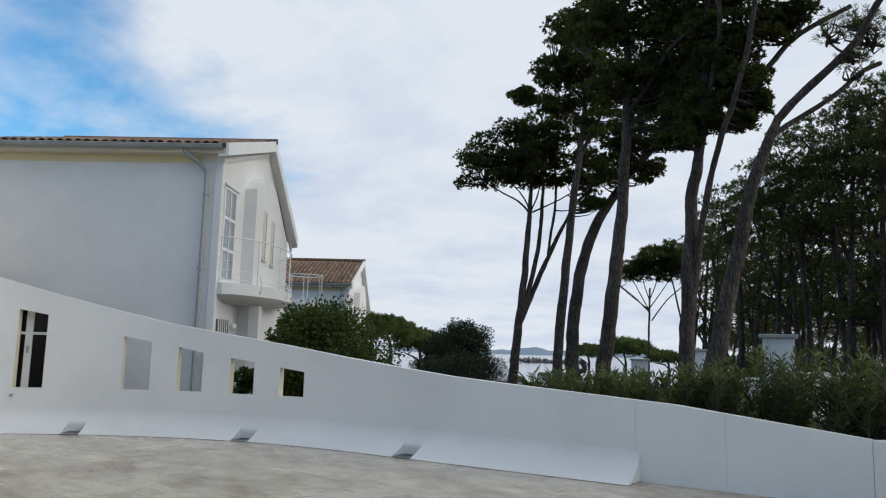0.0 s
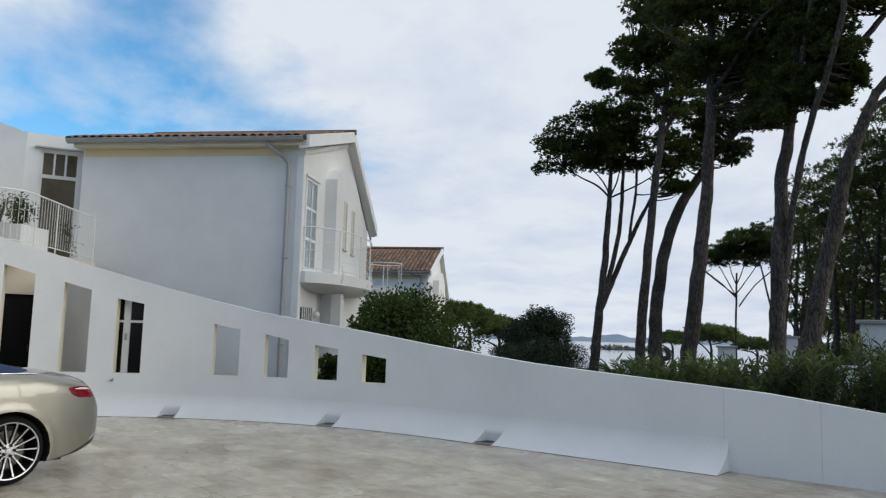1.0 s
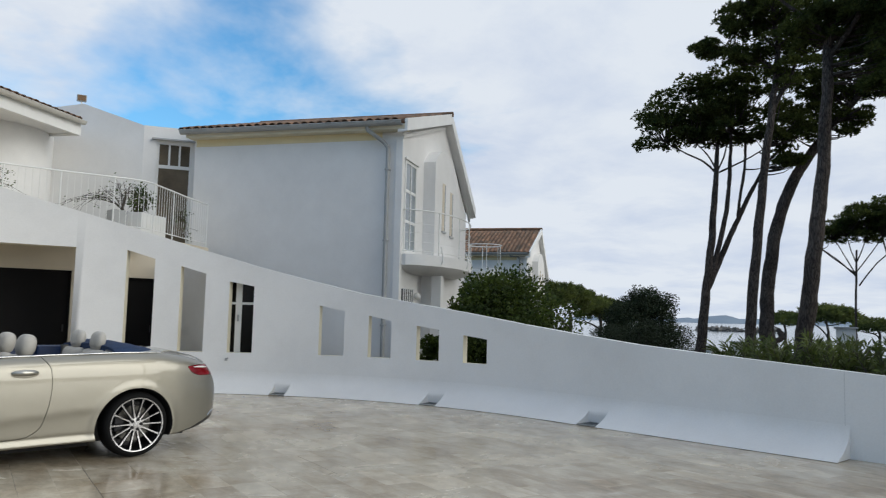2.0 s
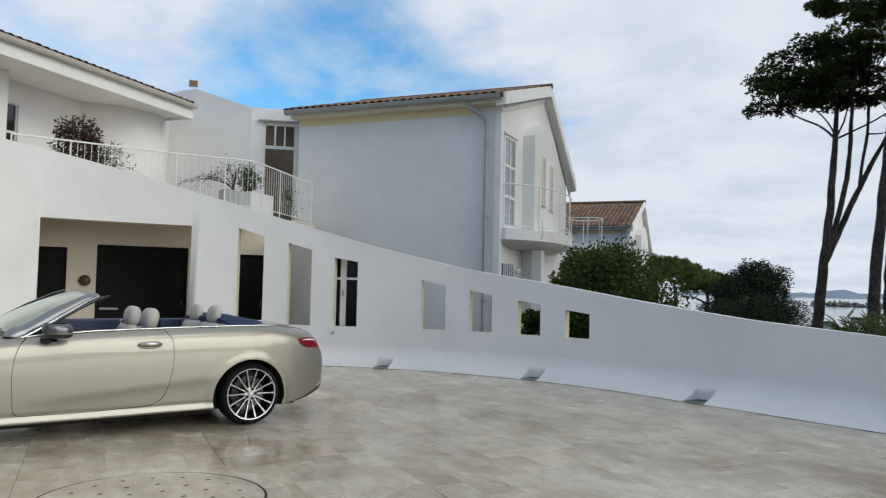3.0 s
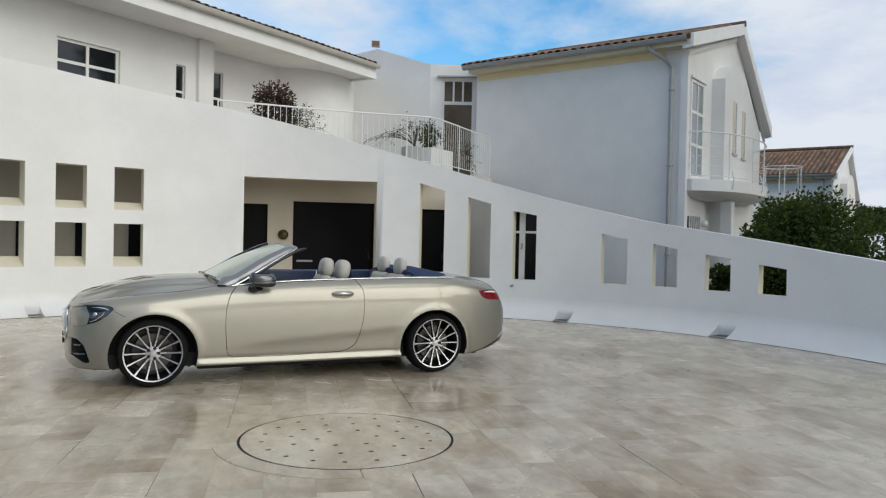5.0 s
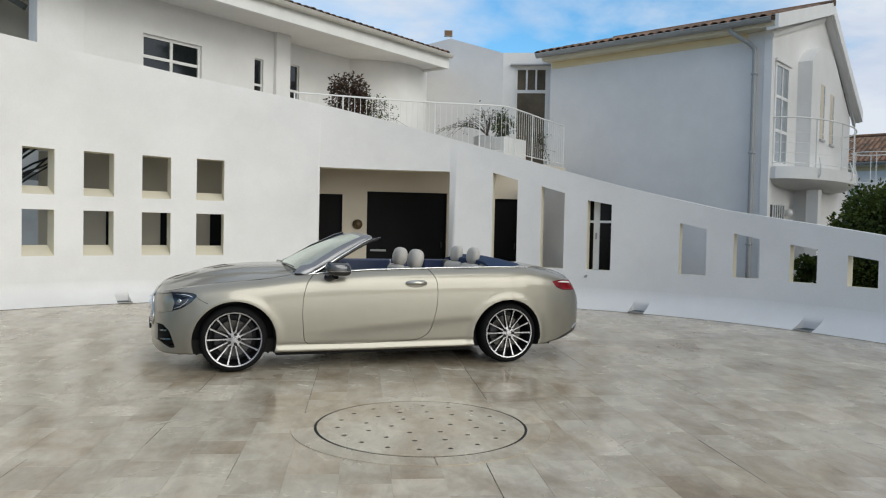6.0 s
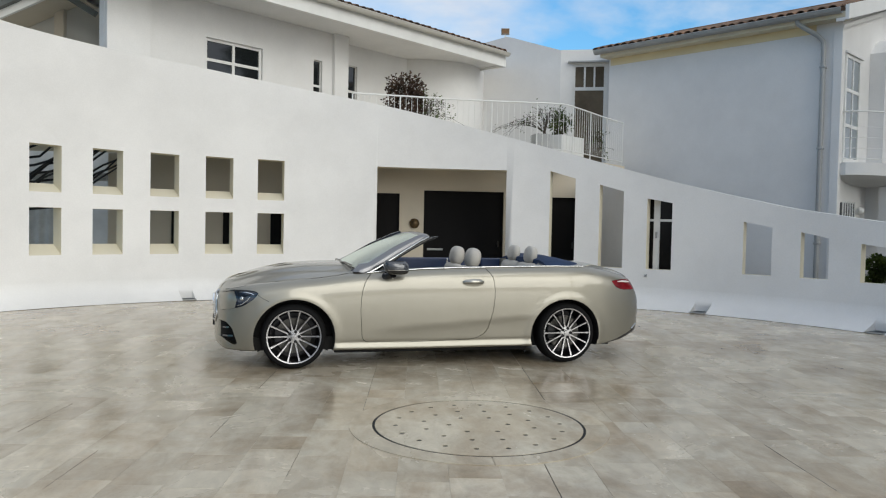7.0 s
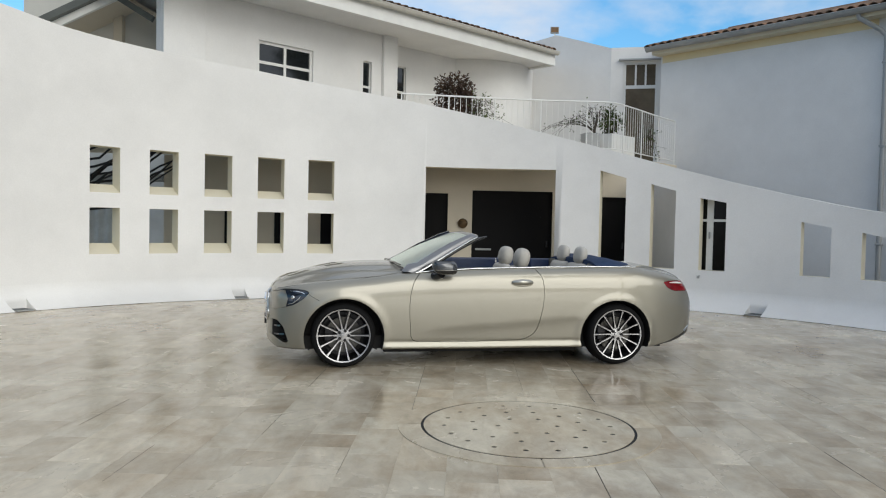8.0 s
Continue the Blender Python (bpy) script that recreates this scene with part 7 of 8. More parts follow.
# the thicket under the wood
rng = np.random.default_rng(31)
c = []
for k in range(200):
    az, d = radians(68.3 + 16.5 * rng.random()), 34 + 18 * rng.random()
    c.append((d * math.sin(az), d * math.cos(az), 0.2 + 5.0 * rng.random() ** 1.5))
for k in range(170):
    az, d = radians(67.6 + 17 * rng.random()), 46 + 12 * rng.random()
    c.append((d * math.sin(az), d * math.cos(az), -0.3 + 3.4 * rng.random()))
b, w, le, wi = tufts(rng, np.array(c), 0.95, 60, 4, 0.30, 0.022)
tagged(part_of("thicket", blades_mesh("thicket", b, w, le, wi, rng), WOOD_NEEDLES), "dark thicket of evergreens under the wood", "thicket", kind="stuff")

# ground cover under the trees
rng = np.random.default_rng(9)
n = 16000
ss, bk = 9.5 + 14 * rng.random(n), 0.35 + 13 * rng.random(n) ** 1.5
pp = np.array([(*on_wall(a, b), 0.40) for a, b in zip(ss, bk)])
ww = unit(rng.normal(size=(n, 3)) * 0.5 + np.array([0, 0, 1.0]))
me = blades_mesh("undergrowth", pp, ww, 0.10 + 0.25 * rng.random(n), 0.012 + 0.012 * rng.random(n), rng, fold=0.2)
tagged(part_of("undergrowth", me, OLEANDER), "low green undergrowth beneath the pines", "undergrowth", kind="stuff")

# far hills, the breakwater
HILL = material("far blue hills", (0.20, 0.26, 0.33), 1.0, vary=0.08, scale=0.004, grain=0.02, grain_scale=0.05, bump=0)
bm = bmesh.new()
top, low = [], []
for k in range(81):
    az = radians(42 + 34 * k / 80)
    h = -3 + 44 * max(0.12, 0.55 + 0.75 * noise.noise((k * 0.11, 2.2, 0)) + 0.25 * noise.noise((k * 0.5, 0.2, 0))) * math.sin(math.pi * min(1, max(0, (k + 4) / 88))) ** 0.5
    top.append(bm.verts.new((3400 * math.sin(az), 3400 * math.cos(az), h)))
    low.append((bm.verts.new((3250 * math.sin(az), 3250 * math.cos(az), -3.2)), bm.verts.new((3900 * math.sin(az), 3900 * math.cos(az), -3.2))))
for k in range(80):
    bm.faces.new((low[k][0], top[k], top[k + 1], low[k + 1][0]))
    bm.faces.new((low[k][1], low[k + 1][1], top[k + 1], top[k]))
tagged(part("backdrop_hills", bm, HILL, smooth=80), "hazy blue hills across the water", "hills", kind="structure")

ROCK = material("grey rock", (0.22, 0.205, 0.19), 0.9, vary=0.2, scale=0.3, grain=0.1, grain_scale=3, bump=0.4, piece=0.2)
rnd = random.Random(17)
verts, faces = [], []
for k in range(170):
    az = radians(rnd.uniform(52.4, 57.6))
    d = rnd.uniform(405, 428)
    c, r = Vector((d * math.sin(az), d * math.cos(az), -3.0 + rnd.uniform(0.0, 1.6))), rnd.uniform(0.7, 1.6)
    b = len(verts)
    for q in ((1, 0, 0), (0, 1, 0), (-1, 0, 0), (0, -1, 0), (0, 0, 1), (0, 0, -1)):
        verts.append(c + Vector(q) * r * rnd.uniform(0.6, 1.2))
    faces += [(b + i, b + (i + 1) % 4, b + 4) for i in range(4)] + [(b + (i + 1) % 4, b + i, b + 5) for i in range(4)]
me = bpy.data.meshes.new("breakwater")
me.from_pydata(verts, [], faces)
tagged(part_of("breakwater", me, ROCK), "breakwater of heaped grey rocks in the sea", "breakwater", kind="stuff")

# ---- garden piers and walls ----
def garden_pier(az, d, w, top, label):
    x, y = polar(az, d)
    a = radians(az)
    ob = thing("garden_pier", facing(x, y, 0, math.cos(a), -math.sin(a)), label=label, category="pier", group="white garden piers")
    part("shaft", boxm(-w / 2, -w / 2, -0.6, w / 2, w / 2, top - 0.07, bevel=0.01), STUCCO, ob)
    part("cap", boxm(-w / 2 - 0.06, -w / 2 - 0.06, top - 0.068, w / 2 + 0.06, w / 2 + 0.06, top, bevel=0.012), CONCRETE, ob, "grey stone cap")


garden_pier(70.95, 15.0, 0.52, 1.95, "white stucco garden pier with grey cap among oleanders")
garden_pier(65.85, 26.0, 0.36, 1.78, "slim white stucco garden pier with grey cap")
garden_pier(61.7, 27.0, 0.55, 1.43, "white stucco garden pier with grey cap")
garden_pier(54.95, 38.0, 0.55, 0.62, "low white stucco garden pier near the shore")
garden_pier(53.0, 36.0, 0.40, 0.45, "low white stucco garden pier near the shore")
bm = bmesh.new()
x, y = polar(72.4, 15.2)
box(bm, 0, -0.12, -0.5, 9.0, 0.12, 1.30, 0.01)
tagged(part("wall_garden", bm, STUCCO, m=facing(x, y, 0, 0.62, -0.78)), "low white stucco garden wall among oleanders", "wall", kind="structure")
bm = bmesh.new()
x, y = polar(67.2, 24.0)
box(bm, 0, -0.12, -0.5, 3.6, 0.12, 0.98, 0.01)
tagged(part("wall_garden_far", bm, STUCCO, m=facing(x, y, 0, 0.40, -0.92)), "low white stucco wall in the garden", "wall", kind="structure")

# round balcony behind the house
x, y = polar(36.95, 27.0)
rb = thing("round_balcony", pose(x, y, 0), label="small round white balcony with metal railing", category="balcony")
circle = [(0.62 * math.cos(a), 0.62 * math.sin(a)) for a in (2 * math.pi * k / 24 for k in range(24))]
bm = bmesh.new()
prism(bm, circle, 2.85, 3.05)
part("slab", bm, STUCCO, rb, smooth=30)
bm = bmesh.new()
prism(bm, [(px * 0.4, py * 0.4) for px, py in circle], -0.6, 2.852)
part("column", bm, STUCCO, rb, smooth=30)
bars = part("railing", boxm(-0.02, -0.62, 3.05, 0.02, -0.58, 3.1), WHITE_PAINT, rb, "white metal railing")
arc_railing(bars, [(px * 0.97, py * 0.97) for px, py in circle] + [(circle[0][0] * 0.97, circle[0][1] * 0.97)], 3.05, 0.95, 0.65, bars=0)

# ---- things on the terrace ----
def planter(x, y, rz, w, d, h, label, mat=WHITE_PAINT):
    ob = thing("planter", pose(x, y, 3.0, 0, 0, rz), label=label, category="planter", group="terrace planters")
    bm = bmesh.new()
    box(bm, -w / 2, -d / 2, 0, w / 2, d / 2, h, 0.012)
    part("box", bm, mat, ob)
    part("soil", boxm(-w / 2 + 0.03, -d / 2 + 0.03, h - 0.02, w / 2 - 0.03, d / 2 - 0.03, h + 0.006), EARTH, ob, "dark soil")
    return h


planter(3.26, 16.60, 10, 0.34, 0.32, 0.46, "square grey planter behind the railing", GREY_PAINT)
planter(3.98, 17.22, 45, 0.95, 0.36, 0.50, "long white planter box behind the railing")
planter(0.45, 16.6, 10, 0.80, 0.36, 0.42, "white planter box with a dark shrub")


def twiggy(name, x, y, z, arches, leaf_n, mat, label, seed, spread=0.6, leaf=0.05):
    """A sparse shrub: long arching twigs with few leaves."""
    rng = np.random.default_rng(seed)
    ob = thing(name, pose(x, y, z), label=label, category="shrub", group="terrace shrubs")
    bm = bmesh.new()
    b, w = [], []
    for dx, dy, h in arches:
        for k in range(3):
            end = Vector((dx + rng.normal() * 0.08, dy + rng.normal() * 0.08, h + rng.normal() * 0.08))
            peak = Vector((end.x * 0.5, end.y * 0.5, max(h, 0.1) + 0.30 + rng.random() * 0.12))
            pts = []
            for t in np.linspace(0, 1, 9):
                q = (1 - t) ** 2 * Vector((0, 0, 0)) + 2 * t * (1 - t) * peak + t * t * end
                pts.append(q + Vector(rng.normal(size=3) * 0.012))
            tube(bm, pts, [0.010 - 0.0009 * i for i in range(9)], 5, caps=False)
            for q in pts[2:]:
                side = q + Vector(rng.normal(size=3) * 0.09)
                tube(bm, [q, side], 0.003, 4, caps=False)
                for j in range(leaf_n):
                    b.append((side + Vector(rng.normal(size=3) * 0.03))[:])
                    w.append(rng.normal(size=3))
    tagged(part("twig_growth", bm, TWIG, ob, "thin bare twigs"), kind="stuff")
    if b:
        n = len(b)
        part_of("leaves", blades_mesh("leaves", np.array(b), unit(np.array(w)), leaf * (0.6 + 0.8 * rng.random(n)), 0.3 * leaf * np.ones(n), rng), mat, ob)


twiggy("trailing_shrub", 3.36, 16.62, 3.5, [(-0.9, -0.1, -0.05), (-1.2, 0.0, -0.1), (-0.6, 0.1, 0.2), (0.3, 0.2, 0.35), (-0.2, 0.0, 0.4), (0.1, -0.1, 0.3)], 1, LAUREL, "bare arching shrub with few leaves in a planter", 301)
twiggy("trailing_shrub", 4.62, 17.6, 3.40, [(0.25, -0.2, -0.05), (0.35, -0.15, -0.2), (0.15, 0.1, 0.15)], 2, LAUREL, "thin trailing shrub by the terrace door", 302)
bush("potted_shrub", 3.88, 17.3, 3.52, 0.32, 0.62, 0.085, 0.013, 700, LAUREL, "dark green shrub in a white planter box", 303, category="shrub", group="terrace shrubs", lumps=12)
bush("potted_shrub", 0.32, 16.6, 3.42, 0.47, 1.30, 0.085, 0.017, 2700, DRY_LEAF, "dull purple-brown shrub in a planter on the terrace", 304, category="shrub", group="terrace shrubs", lumps=34)
twiggy("trailing_shrub", 0.62, 16.45, 3.40, [(0.45, -0.2, 0.1), (0.3, -0.1, 0.5), (0.55, 0.0, 0.45), (0.62, -0.1, 0.3), (0.4, 0.1, 0.6), (0.2, -0.1, 0.25), (-1.1, -0.2, 0.1), (-0.9, 0, 0.2)], 4, OLEANDER, "grey-green trailing shrub beside the railing", 305)

# dark bare branches behind the upper openings
for bx, by, seed in ((-6.3, 15.2, 1), (-5.55, 15.6, 2)):
    rnd = random.Random(seed)
    ob = thing("bare_vine", pose(bx, by, 0), label="dark bare vine with crooked branches", category="vine", group="bare vines in the porch")
    bm = bmesh.new()
    tube(bm, [(-2.2, 0, -0.1), (-2.0, 0.03, 1.4), (-1.6, 0, 2.1), (-1.03, 0, 2.6)], [0.05, 0.045, 0.04, 0.03], 8)
    part("stem", bm, IRON, ob, "dark vine stem")
    for k in range(7):
        z, x0 = 1.55 + 0.19 * k, -1.1 + 0.10 * k
        slope = rnd.uniform(0.10, 0.17)
        pts = [(float(np.interp(z, (1.4, 2.1, 2.6), (-2.0, -1.6, -1.03))), 0, min(z, 2.58))]
        for j in range(1, 8):
            pts.append((x0 + 0.24 * j, rnd.uniform(-0.05, 0.05), z + slope * j + rnd.uniform(-0.05, 0.05)))
        bm = bmesh.new()
        tube(bm, pts, [0.024, 0.024, 0.022, 0.020, 0.018, 0.015, 0.012, 0.008], 6)
        part("branch", bm, IRON, ob)

# a small drain spout on the court wall
x, y = on_wall(4.86, 0.0)
x2, y2 = on_wall(4.90, 0.0)
ob = thing("water_tap", facing(x, y, 0.585, x2 - x, y2 - y), label="small grey metal tap on the court wall", category="tap")
bm = bmesh.new()
tube(bm, [(0, 0.01, 0), (0.0, -0.05, 0.0), (0.03, -0.08, 0.01), (0.05, -0.085, 0.03)], [0.014, 0.012, 0.013, 0.016], 8)
part("spout", bm, GREY_PAINT, ob, smooth=60)
part("rosette", boxm(-0.025, -0.008, -0.025, 0.025, 0.002, 0.025, bevel=0.004), GREY_PAINT, ob)

# ---- the court's floor ----
def travertine(name, light, dark):
    """Honed travertine: veins along y, brown clouds, pores; each slab its own tone."""
    m = bpy.data.materials.new(name)
    m.use_nodes = True
    n, l = m.node_tree.nodes, m.node_tree.links
    b = n["Principled BSDF"]
    g = n.new("ShaderNodeNewGeometry")
    info = n.new("ShaderNodeObjectInfo")
    one = n.new("ShaderNodeMath")
    one.operation = "ADD"
    l.new(info.outputs["Random"], one.inputs[0])
    l.new(g.outputs["Random Per Island"], one.inputs[1])
    fr = n.new("ShaderNodeMath")
    fr.operation = "FRACT"
    l.new(one.outputs[0], fr.inputs[0])
    shift = n.new("ShaderNodeVectorMath")
    shift.operation = "MULTIPLY_ADD"
    shift.inputs[1].default_value = (1.0, 0.45, 1.0)
    comb = n.new("ShaderNodeCombineXYZ")
    for k in range(3):
        mul = n.new("ShaderNodeMath")
        mul.operation = "MULTIPLY"
        mul.inputs[1].default_value = 9.0 + 5 * k
        l.new(fr.outputs[0], mul.inputs[0])
        l.new(mul.outputs[0], comb.inputs[k])
    l.new(g.outputs["Position"], shift.inputs[0])
    l.new(comb.outputs[0], shift.inputs[2])

    def noise_node(vec, scale, detail, rough):
        t = n.new("ShaderNodeTexNoise")
        t.inputs["Scale"].default_value, t.inputs["Detail"].default_value, t.inputs["Roughness"].default_value = scale, detail, rough
        t.inputs["Distortion"].default_value = 0.6
        l.new(vec, t.inputs["Vector"])
        return t.outputs[0]

    clouds = noise_node(shift.outputs[0], 1.9, 6, 0.6)
    court = noise_node(g.outputs["Position"], 0.9, 6, 0.6)
    pores = noise_node(g.outputs["Position"], 55, 3, 0.6)
    veins = noise_node(shift.outputs[0], 9, 5, 0.65)
    ramp = n.new("ShaderNodeValToRGB")
    ramp.color_ramp.elements[0].position, ramp.color_ramp.elements[0].color = 0.37, (*dark, 1)
    ramp.color_ramp.elements[1].position, ramp.color_ramp.elements[1].color = 0.57, (*light, 1)
    mix = n.new("ShaderNodeMath")
    mix.operation = "MULTIPLY_ADD"
    mix.inputs[1].default_value = 0.48
    half = n.new("ShaderNodeMath")
    half.operation = "MULTIPLY"
    half.inputs[1].default_value = 0.52
    l.new(court, half.inputs[0])
    l.new(clouds, mix.inputs[0])
    l.new(half.outputs[0], mix.inputs[2])
    l.new(mix.outputs[0], ramp.inputs[0])
    tone = n.new("ShaderNodeMapRange")
    tone.inputs["To Min"].default_value, tone.inputs["To Max"].default_value = 0.965, 1.015
    pale = n.new("ShaderNodeMapRange")
    pale.inputs["From Min"].default_value, pale.inputs["From Max"].default_value = 0.84, 0.90
    pale.inputs["To Min"].default_value, pale.inputs["To Max"].default_value = 1.0, 1.13
    l.new(fr.outputs[0], pale.inputs["Value"])
    slab_tone = n.new("ShaderNodeMath")
    slab_tone.operation = "MULTIPLY"
    l.new(tone.outputs[0], slab_tone.inputs[0])
    l.new(pale.outputs[0], slab_tone.inputs[1])
    l.new(fr.outputs[0], tone.inputs["Value"])
    vein = n.new("ShaderNodeMapRange")
    vein.inputs["From Min"].default_value, vein.inputs["From Max"].default_value = 0.35, 0.65
    vein.inputs["To Min"].default_value, vein.inputs["To Max"].default_value = 0.85, 1.09
    l.new(veins, vein.inputs["Value"])
    pore = n.new("ShaderNodeMapRange")
    pore.inputs["From Min"].default_value, pore.inputs["From Max"].default_value = 0.28, 0.42
    pore.inputs["To Min"].default_value, pore.inputs["To Max"].default_value = 0.86, 1.0
    l.new(pores, pore.inputs["Value"])
    a = n.new("ShaderNodeMath")
    a.operation = "MULTIPLY"
    l.new(slab_tone.outputs[0], a.inputs[0])
    l.new(vein.outputs[0], a.inputs[1])
    c = n.new("ShaderNodeMath")
    c.operation = "MULTIPLY"
    l.new(a.outputs[0], c.inputs[0])
    l.new(pore.outputs[0], c.inputs[1])
    col = n.new("ShaderNodeMix")
    col.data_type, col.blend_type = "RGBA", "MULTIPLY"
    col.inputs[0].default_value = 1.0
    l.new(ramp.outputs[0], col.inputs[6])
    l.new(c.outputs[0], col.inputs[7])
    l.new(col.outputs[2], b.inputs["Base Color"])
    rough = n.new("ShaderNodeMapRange")
    rough.inputs["From Min"].default_value, rough.inputs["From Max"].default_value = 0.3, 0.7
    rough.inputs["To Min"].default_value, rough.inputs["To Max"].default_value = 0.13, 0.34
    l.new(court, rough.inputs["Value"])
    l.new(rough.outputs[0], b.inputs["Roughness"])
    bump = n.new("ShaderNodeBump")
    bump.inputs["Strength"].default_value, bump.inputs["Distance"].default_value = 0.12, 0.004
    l.new(veins, bump.inputs["Height"])
    l.new(bump.outputs[0], b.inputs["Normal"])
    return m


STONE = travertine("travertine slabs", (0.570, 0.508, 0.398), (0.315, 0.240, 0.155))
bm = bmesh.new()
prism(bm, [on_wall(S0 + (S1 - S0) * k / 90, 0.05) for k in range(91)][::-1] + [(-6.4, -12), (12, -12)], -0.10, -0.0016)
floor = tagged(part("floor", bm, GROUT), "mortar bed under the court's travertine slabs", "floor", kind="structure")


def in_court(x, y):
    """Whether a place lies inside the wall's foot."""
    if y > CY and math.hypot(x - CX, y - CY) > RB + 0.32:
        return False
    if y <= CY:
        ex2, ey2 = on_wall(S_ARC, -0.1)
        nx, ny = math.sin(ARC), math.cos(ARC)
        if (x - ex2) * nx + (y - ey2) * ny > 0:
            return False
        if math.hypot(x - CX, y - CY) > RB + 0.32 and x < 0 and not (x > -6.2 and y < 3.0):
            return False
    return True


rnd = random.Random(21)
slab_store = {}


def slab_mesh(w, h):
    """One slab with eased edges: x across, y along."""
    key = (round(w, 2), round(h, 1))
    if key not in slab_store:
        bm = bmesh.new()
        w2, h2, e = key[0] / 2 - 0.0006, key[1] / 2 - 0.0006, 0.0008
        lo = [bm.verts.new((x, y, -0.02)) for x, y in ((-w2, -h2), (w2, -h2), (w2, h2), (-w2, h2))]
        mid = [bm.verts.new((x, y, -e)) for x, y in ((-w2, -h2), (w2, -h2), (w2, h2), (-w2, h2))]
        hi = [bm.verts.new((x, y, 0.0)) for x, y in ((-w2 + e, -h2 + e), (w2 - e, -h2 + e), (w2 - e, h2 - e), (-w2 + e, h2 - e))]
        for a, b in ((lo, mid), (mid, hi)):
            for k in range(4):
                bm.faces.new((a[k], a[(k + 1) % 4], b[(k + 1) % 4], b[k]))
        bm.faces.new(hi)
        me = bpy.data.meshes.new("slab")
        bm.to_mesh(me)
        bm.free()
        me.materials.append(STONE)
        slab_store[key] = me
    return slab_store[key]


# strips of slabs run a little aslant through the court; some joints between them have opened
AXIS = Matrix.Translation((0.765, 5.60, 0)) @ Matrix.Rotation(radians(-1.9), 4, "Z") @ Matrix.Translation((-0.765, -5.60, 0))
strips = [-1.05, -0.73, -0.41, -0.09, 0.22, 0.52, 0.83, 1.115, 1.40]
while strips[0] > -8.6:
    strips.insert(0, round(strips[0] - rnd.choice((0.30, 0.30, 0.30, 0.40)), 3))
while strips[-1] < 11.2:
    strips.append(round(strips[-1] + rnd.choice((0.30, 0.30, 0.30, 0.40)), 3))
verts, faces = [], []
count = 0
for x, x1 in zip(strips, strips[1:]):
    w = x1 - x
    y = -9.0 + rnd.uniform(0, 0.5)
    while y < 15.5:
        h = rnd.choice((0.3, 0.4, 0.5, 0.6, 0.6, 0.8))
        centre = AXIS @ Vector((x + w / 2, y + h / 2, 0))
        cx, cy = centre.x, centre.y
        if in_court(cx, cy) and math.hypot(cx - 0.76, cy - 5.58) > 0.45:
            me = slab_mesh(w, h)
            at = Matrix.Translation((cx, cy, -rnd.uniform(0, 0.0012))) @ Matrix.Rotation(radians(-1.9), 4, "Z")
            near = -3.2 < cx < 4.0 and 3.4 < cy < 8.6
            if near and count < 300:
                ob = new("slab", me)
                ob.parent = floor
                ob.matrix_basis = at
                count += 1
            else:
                b = len(verts)
                verts += [(at @ v.co)[:] for v in me.vertices]
                faces += [tuple(k + b for k in p.vertices) for p in me.polygons]
        y += h
me = bpy.data.meshes.new("slabs")
me.from_pydata(verts, [], faces)
tagged(part_of("slabs", me, STONE, floor), kind="stuff")
OPEN_JOINT = material("open dark joint", (0.075, 0.060, 0.045), 0.95, vary=0.2, scale=9, grain=0.1)
for x, y0, y1, wide in ((-1.05, 7.55, 6.75, 0.006), (-1.05, 5.75, 5.2, 0.005), (-0.09, 7.85, 6.45, 0.006), (-0.09, 6.4, 6.0, 0.004), (0.83, 8.3, 6.75, 0.003), (1.40, 7.9, 6.45, 0.007), (1.115, 4.72, 3.9, 0.006),
                        (-0.41, 4.95, 4.45, 0.003), (2.02, 6.3, 5.6, 0.003), (-1.66, 4.9, 4.2, 0.004), (-2.36, 6.1, 5.3, 0.003), (2.7, 5.2, 4.3, 0.004), (3.4, 7.6, 6.6, 0.003)):
    bm = bmesh.new()
    n = 14
    pts = [(AXIS @ Vector((x + 0.0025 * noise.noise((k * 0.9, x, 0)), y0 + (y1 - y0) * k / n, 0))) for k in range(n + 1)]
    half_w = [wide * (0.15 + 0.45 * abs(noise.noise((k * 0.7, x * 3, 5)))) for k in range(n + 1)]
    rows_j = [[bm.verts.new((p.x + e * hw, p.y, z)) for e, z in ((-1, -0.004), (-1, 0.0006), (1, 0.0006), (1, -0.004))] for p, hw in zip(pts, half_w)]
    for ra, rb in zip(rows_j, rows_j[1:]):
        for k in range(3):
            bm.faces.new((ra[k], ra[k + 1], rb[k + 1], rb[k]))
    bmesh.ops.recalc_face_normals(bm, faces=bm.faces)
    part("open_joint", bm, OPEN_JOINT, floor, "opened dark joint between slabs")

# the round drain cover and its ring
DX, DY = 0.778, 5.61
cover = thing("drain_cover", pose(DX, DY, 0.0), label="large round travertine drain cover with rows of holes", category="drain cover")
bm = bmesh.new()


def circle_edges(cx, cy, r, n, z):
    vs = [bm.verts.new((cx + r * math.cos(2 * math.pi * k / n), cy + r * math.sin(2 * math.pi * k / n), z)) for k in range(n)]
    return vs, [bm.edges.new((vs[k], vs[(k + 1) % n])) for k in range(n)]


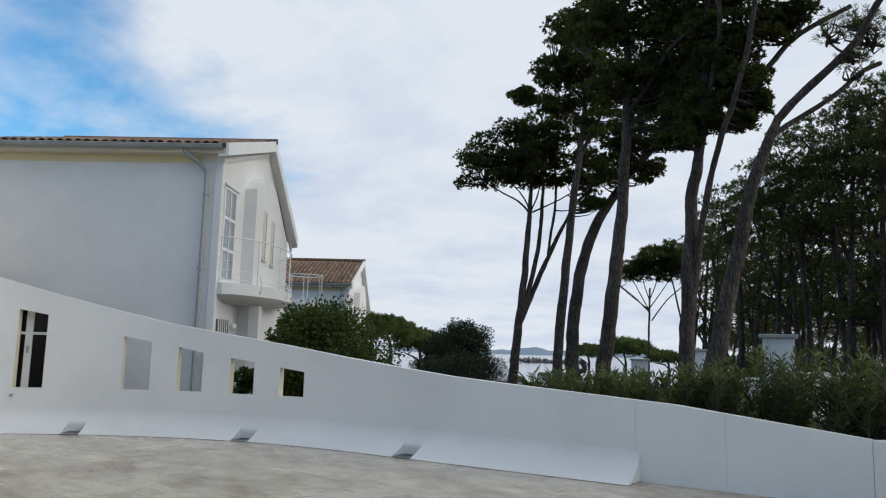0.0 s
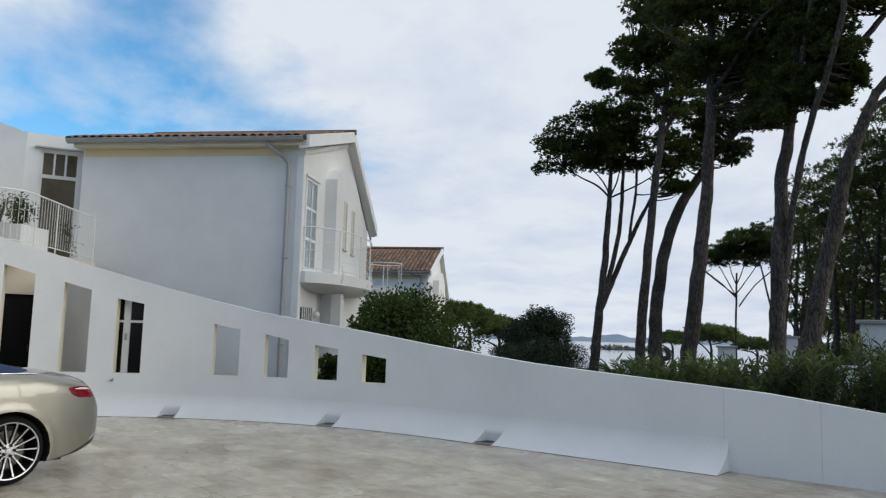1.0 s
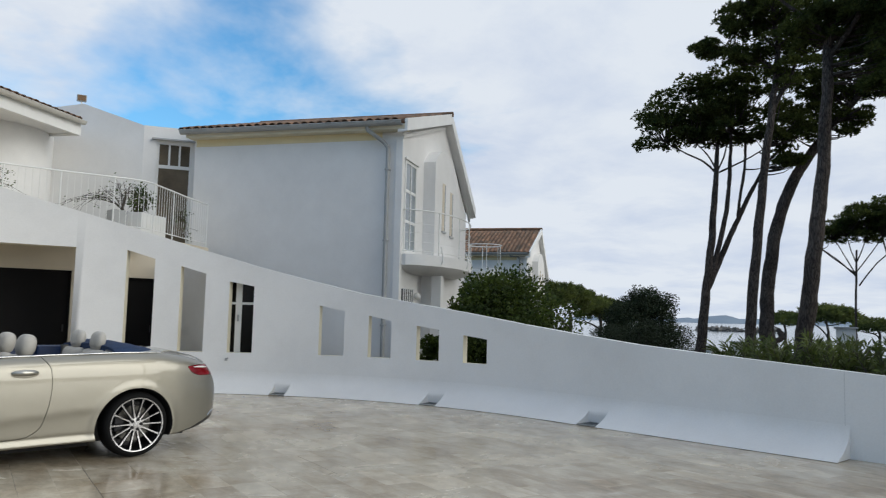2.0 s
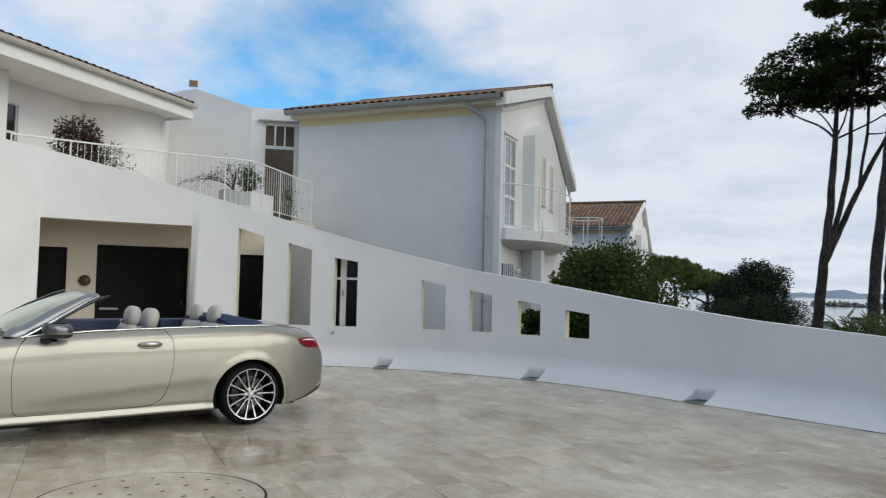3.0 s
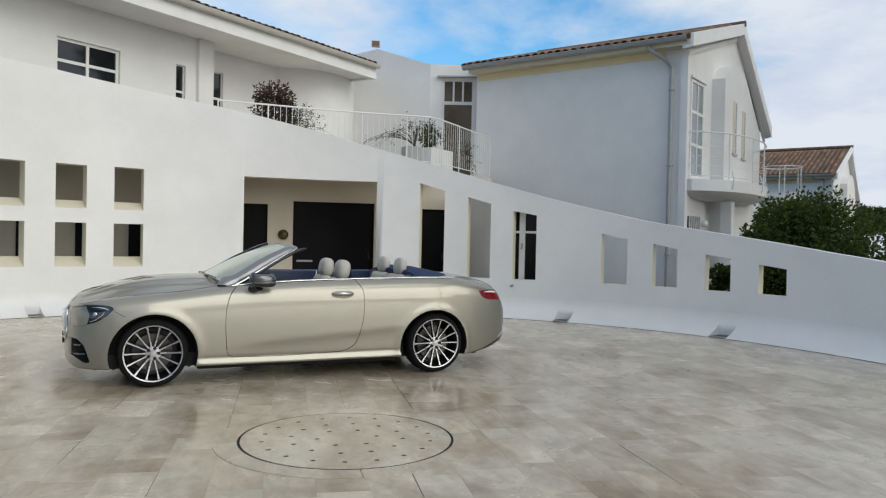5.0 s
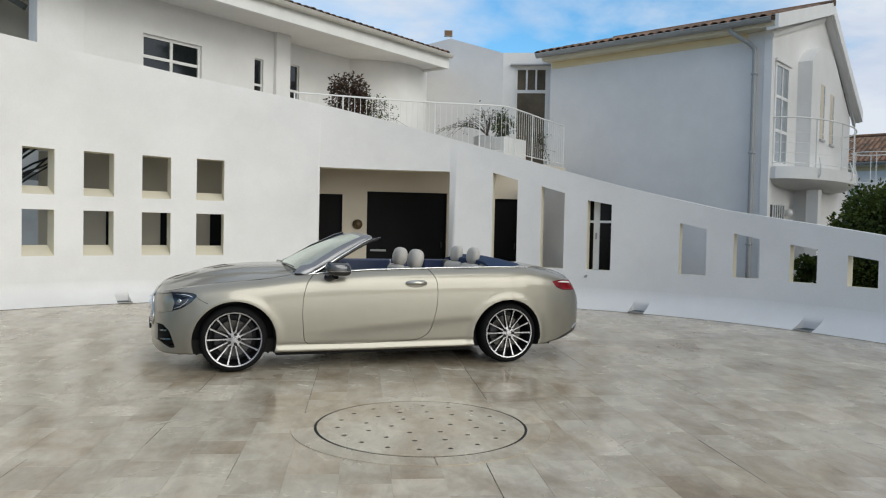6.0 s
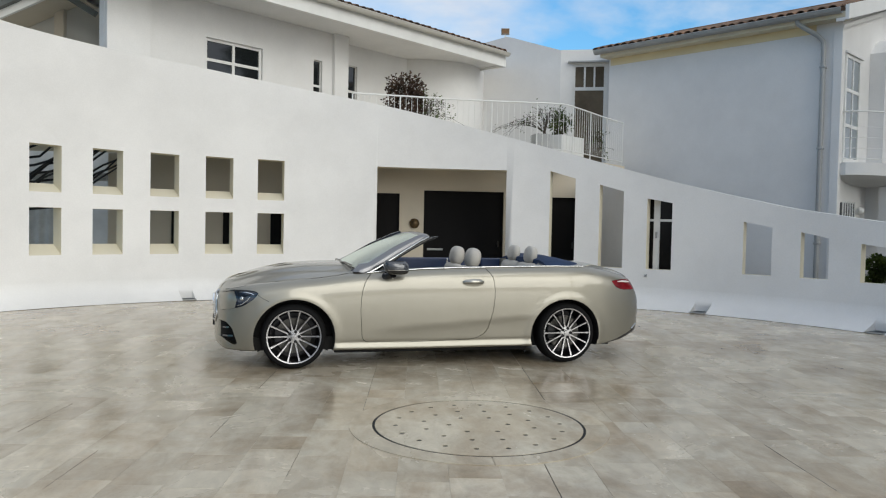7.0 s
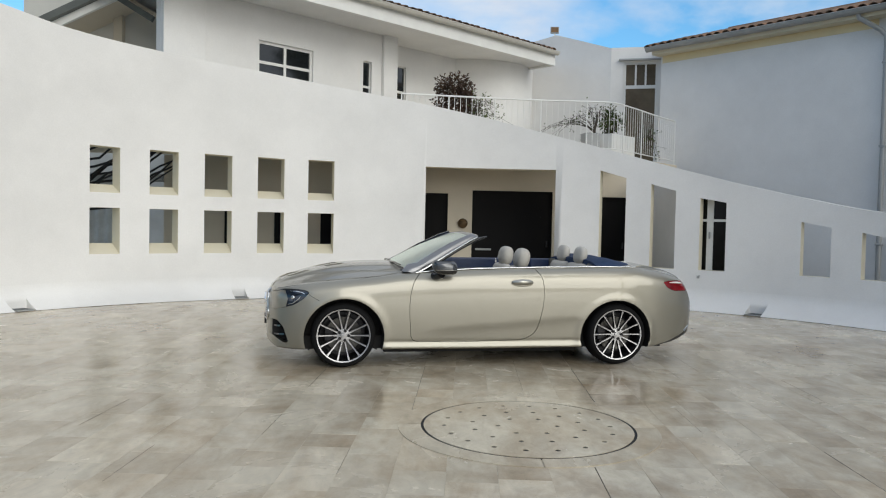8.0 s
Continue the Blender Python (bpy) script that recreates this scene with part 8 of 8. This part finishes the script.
Z = 0.005
edges = []
rim_v, e = circle_edges(0, 0, 0.752, 96, Z)
edges += e
holes = []
for ring_r, ring_n, turn in ((0.604, 18, 0.045), (0.404, 12, -0.215), (0.216, 6, 0.041)):
    for k in range(ring_n):
        a = 2 * math.pi * k / ring_n + turn
        vs, e = circle_edges(ring_r * math.cos(a), ring_r * math.sin(a), 0.019, 12, Z)
        holes.append(vs)
        edges += e
bmesh.ops.triangle_fill(bm, use_beauty=True, use_dissolve=False, edges=edges, normal=(0, 0, 1))
for vs in [rim_v] + holes:
    low = [bm.verts.new((v.co.x, v.co.y, -0.03)) for v in vs]
    for k in range(len(vs)):
        bm.faces.new((vs[k], vs[(k + 1) % len(vs)], low[(k + 1) % len(vs)], low[k]))
bmesh.ops.recalc_face_normals(bm, faces=bm.faces)
part("plate", bm, STONE, cover)
bm = bmesh.new()
prism(bm, [(0.775 * math.cos(a), 0.775 * math.sin(a)) for a in (2 * math.pi * k / 64 for k in range(64))], -0.011, 0.0015)
part("sump", bm, UNDER, cover, "dark gap under the cover")
for a0, a1 in ((0.004, 1.566), (1.575, 3.137), (3.146, 4.708), (4.717, 6.279)):
    bm = bmesh.new()
    k = 24
    inner_t = [bm.verts.new((0.772 * math.cos(a0 + (a1 - a0) * i / k), 0.772 * math.sin(a0 + (a1 - a0) * i / k), 0.0045)) for i in range(k + 1)]
    outer_t = [bm.verts.new((0.935 * math.cos(a0 + (a1 - a0) * i / k), 0.935 * math.sin(a0 + (a1 - a0) * i / k), 0.0045)) for i in range(k + 1)]
    inner_b = [bm.verts.new((v.co.x, v.co.y, -0.02)) for v in inner_t]
    outer_b = [bm.verts.new((v.co.x, v.co.y, -0.02)) for v in outer_t]
    for i in range(k):
        bm.faces.new((inner_t[i], inner_t[i + 1], outer_t[i + 1], outer_t[i]))
        bm.faces.new((inner_b[i], inner_b[i + 1], inner_t[i + 1], inner_t[i]))
        bm.faces.new((outer_t[i], outer_t[i + 1], outer_b[i + 1], outer_b[i]))
    bmesh.ops.recalc_face_normals(bm, faces=bm.faces)
    part("surround", bm, STONE, cover, "travertine ring piece round the cover")
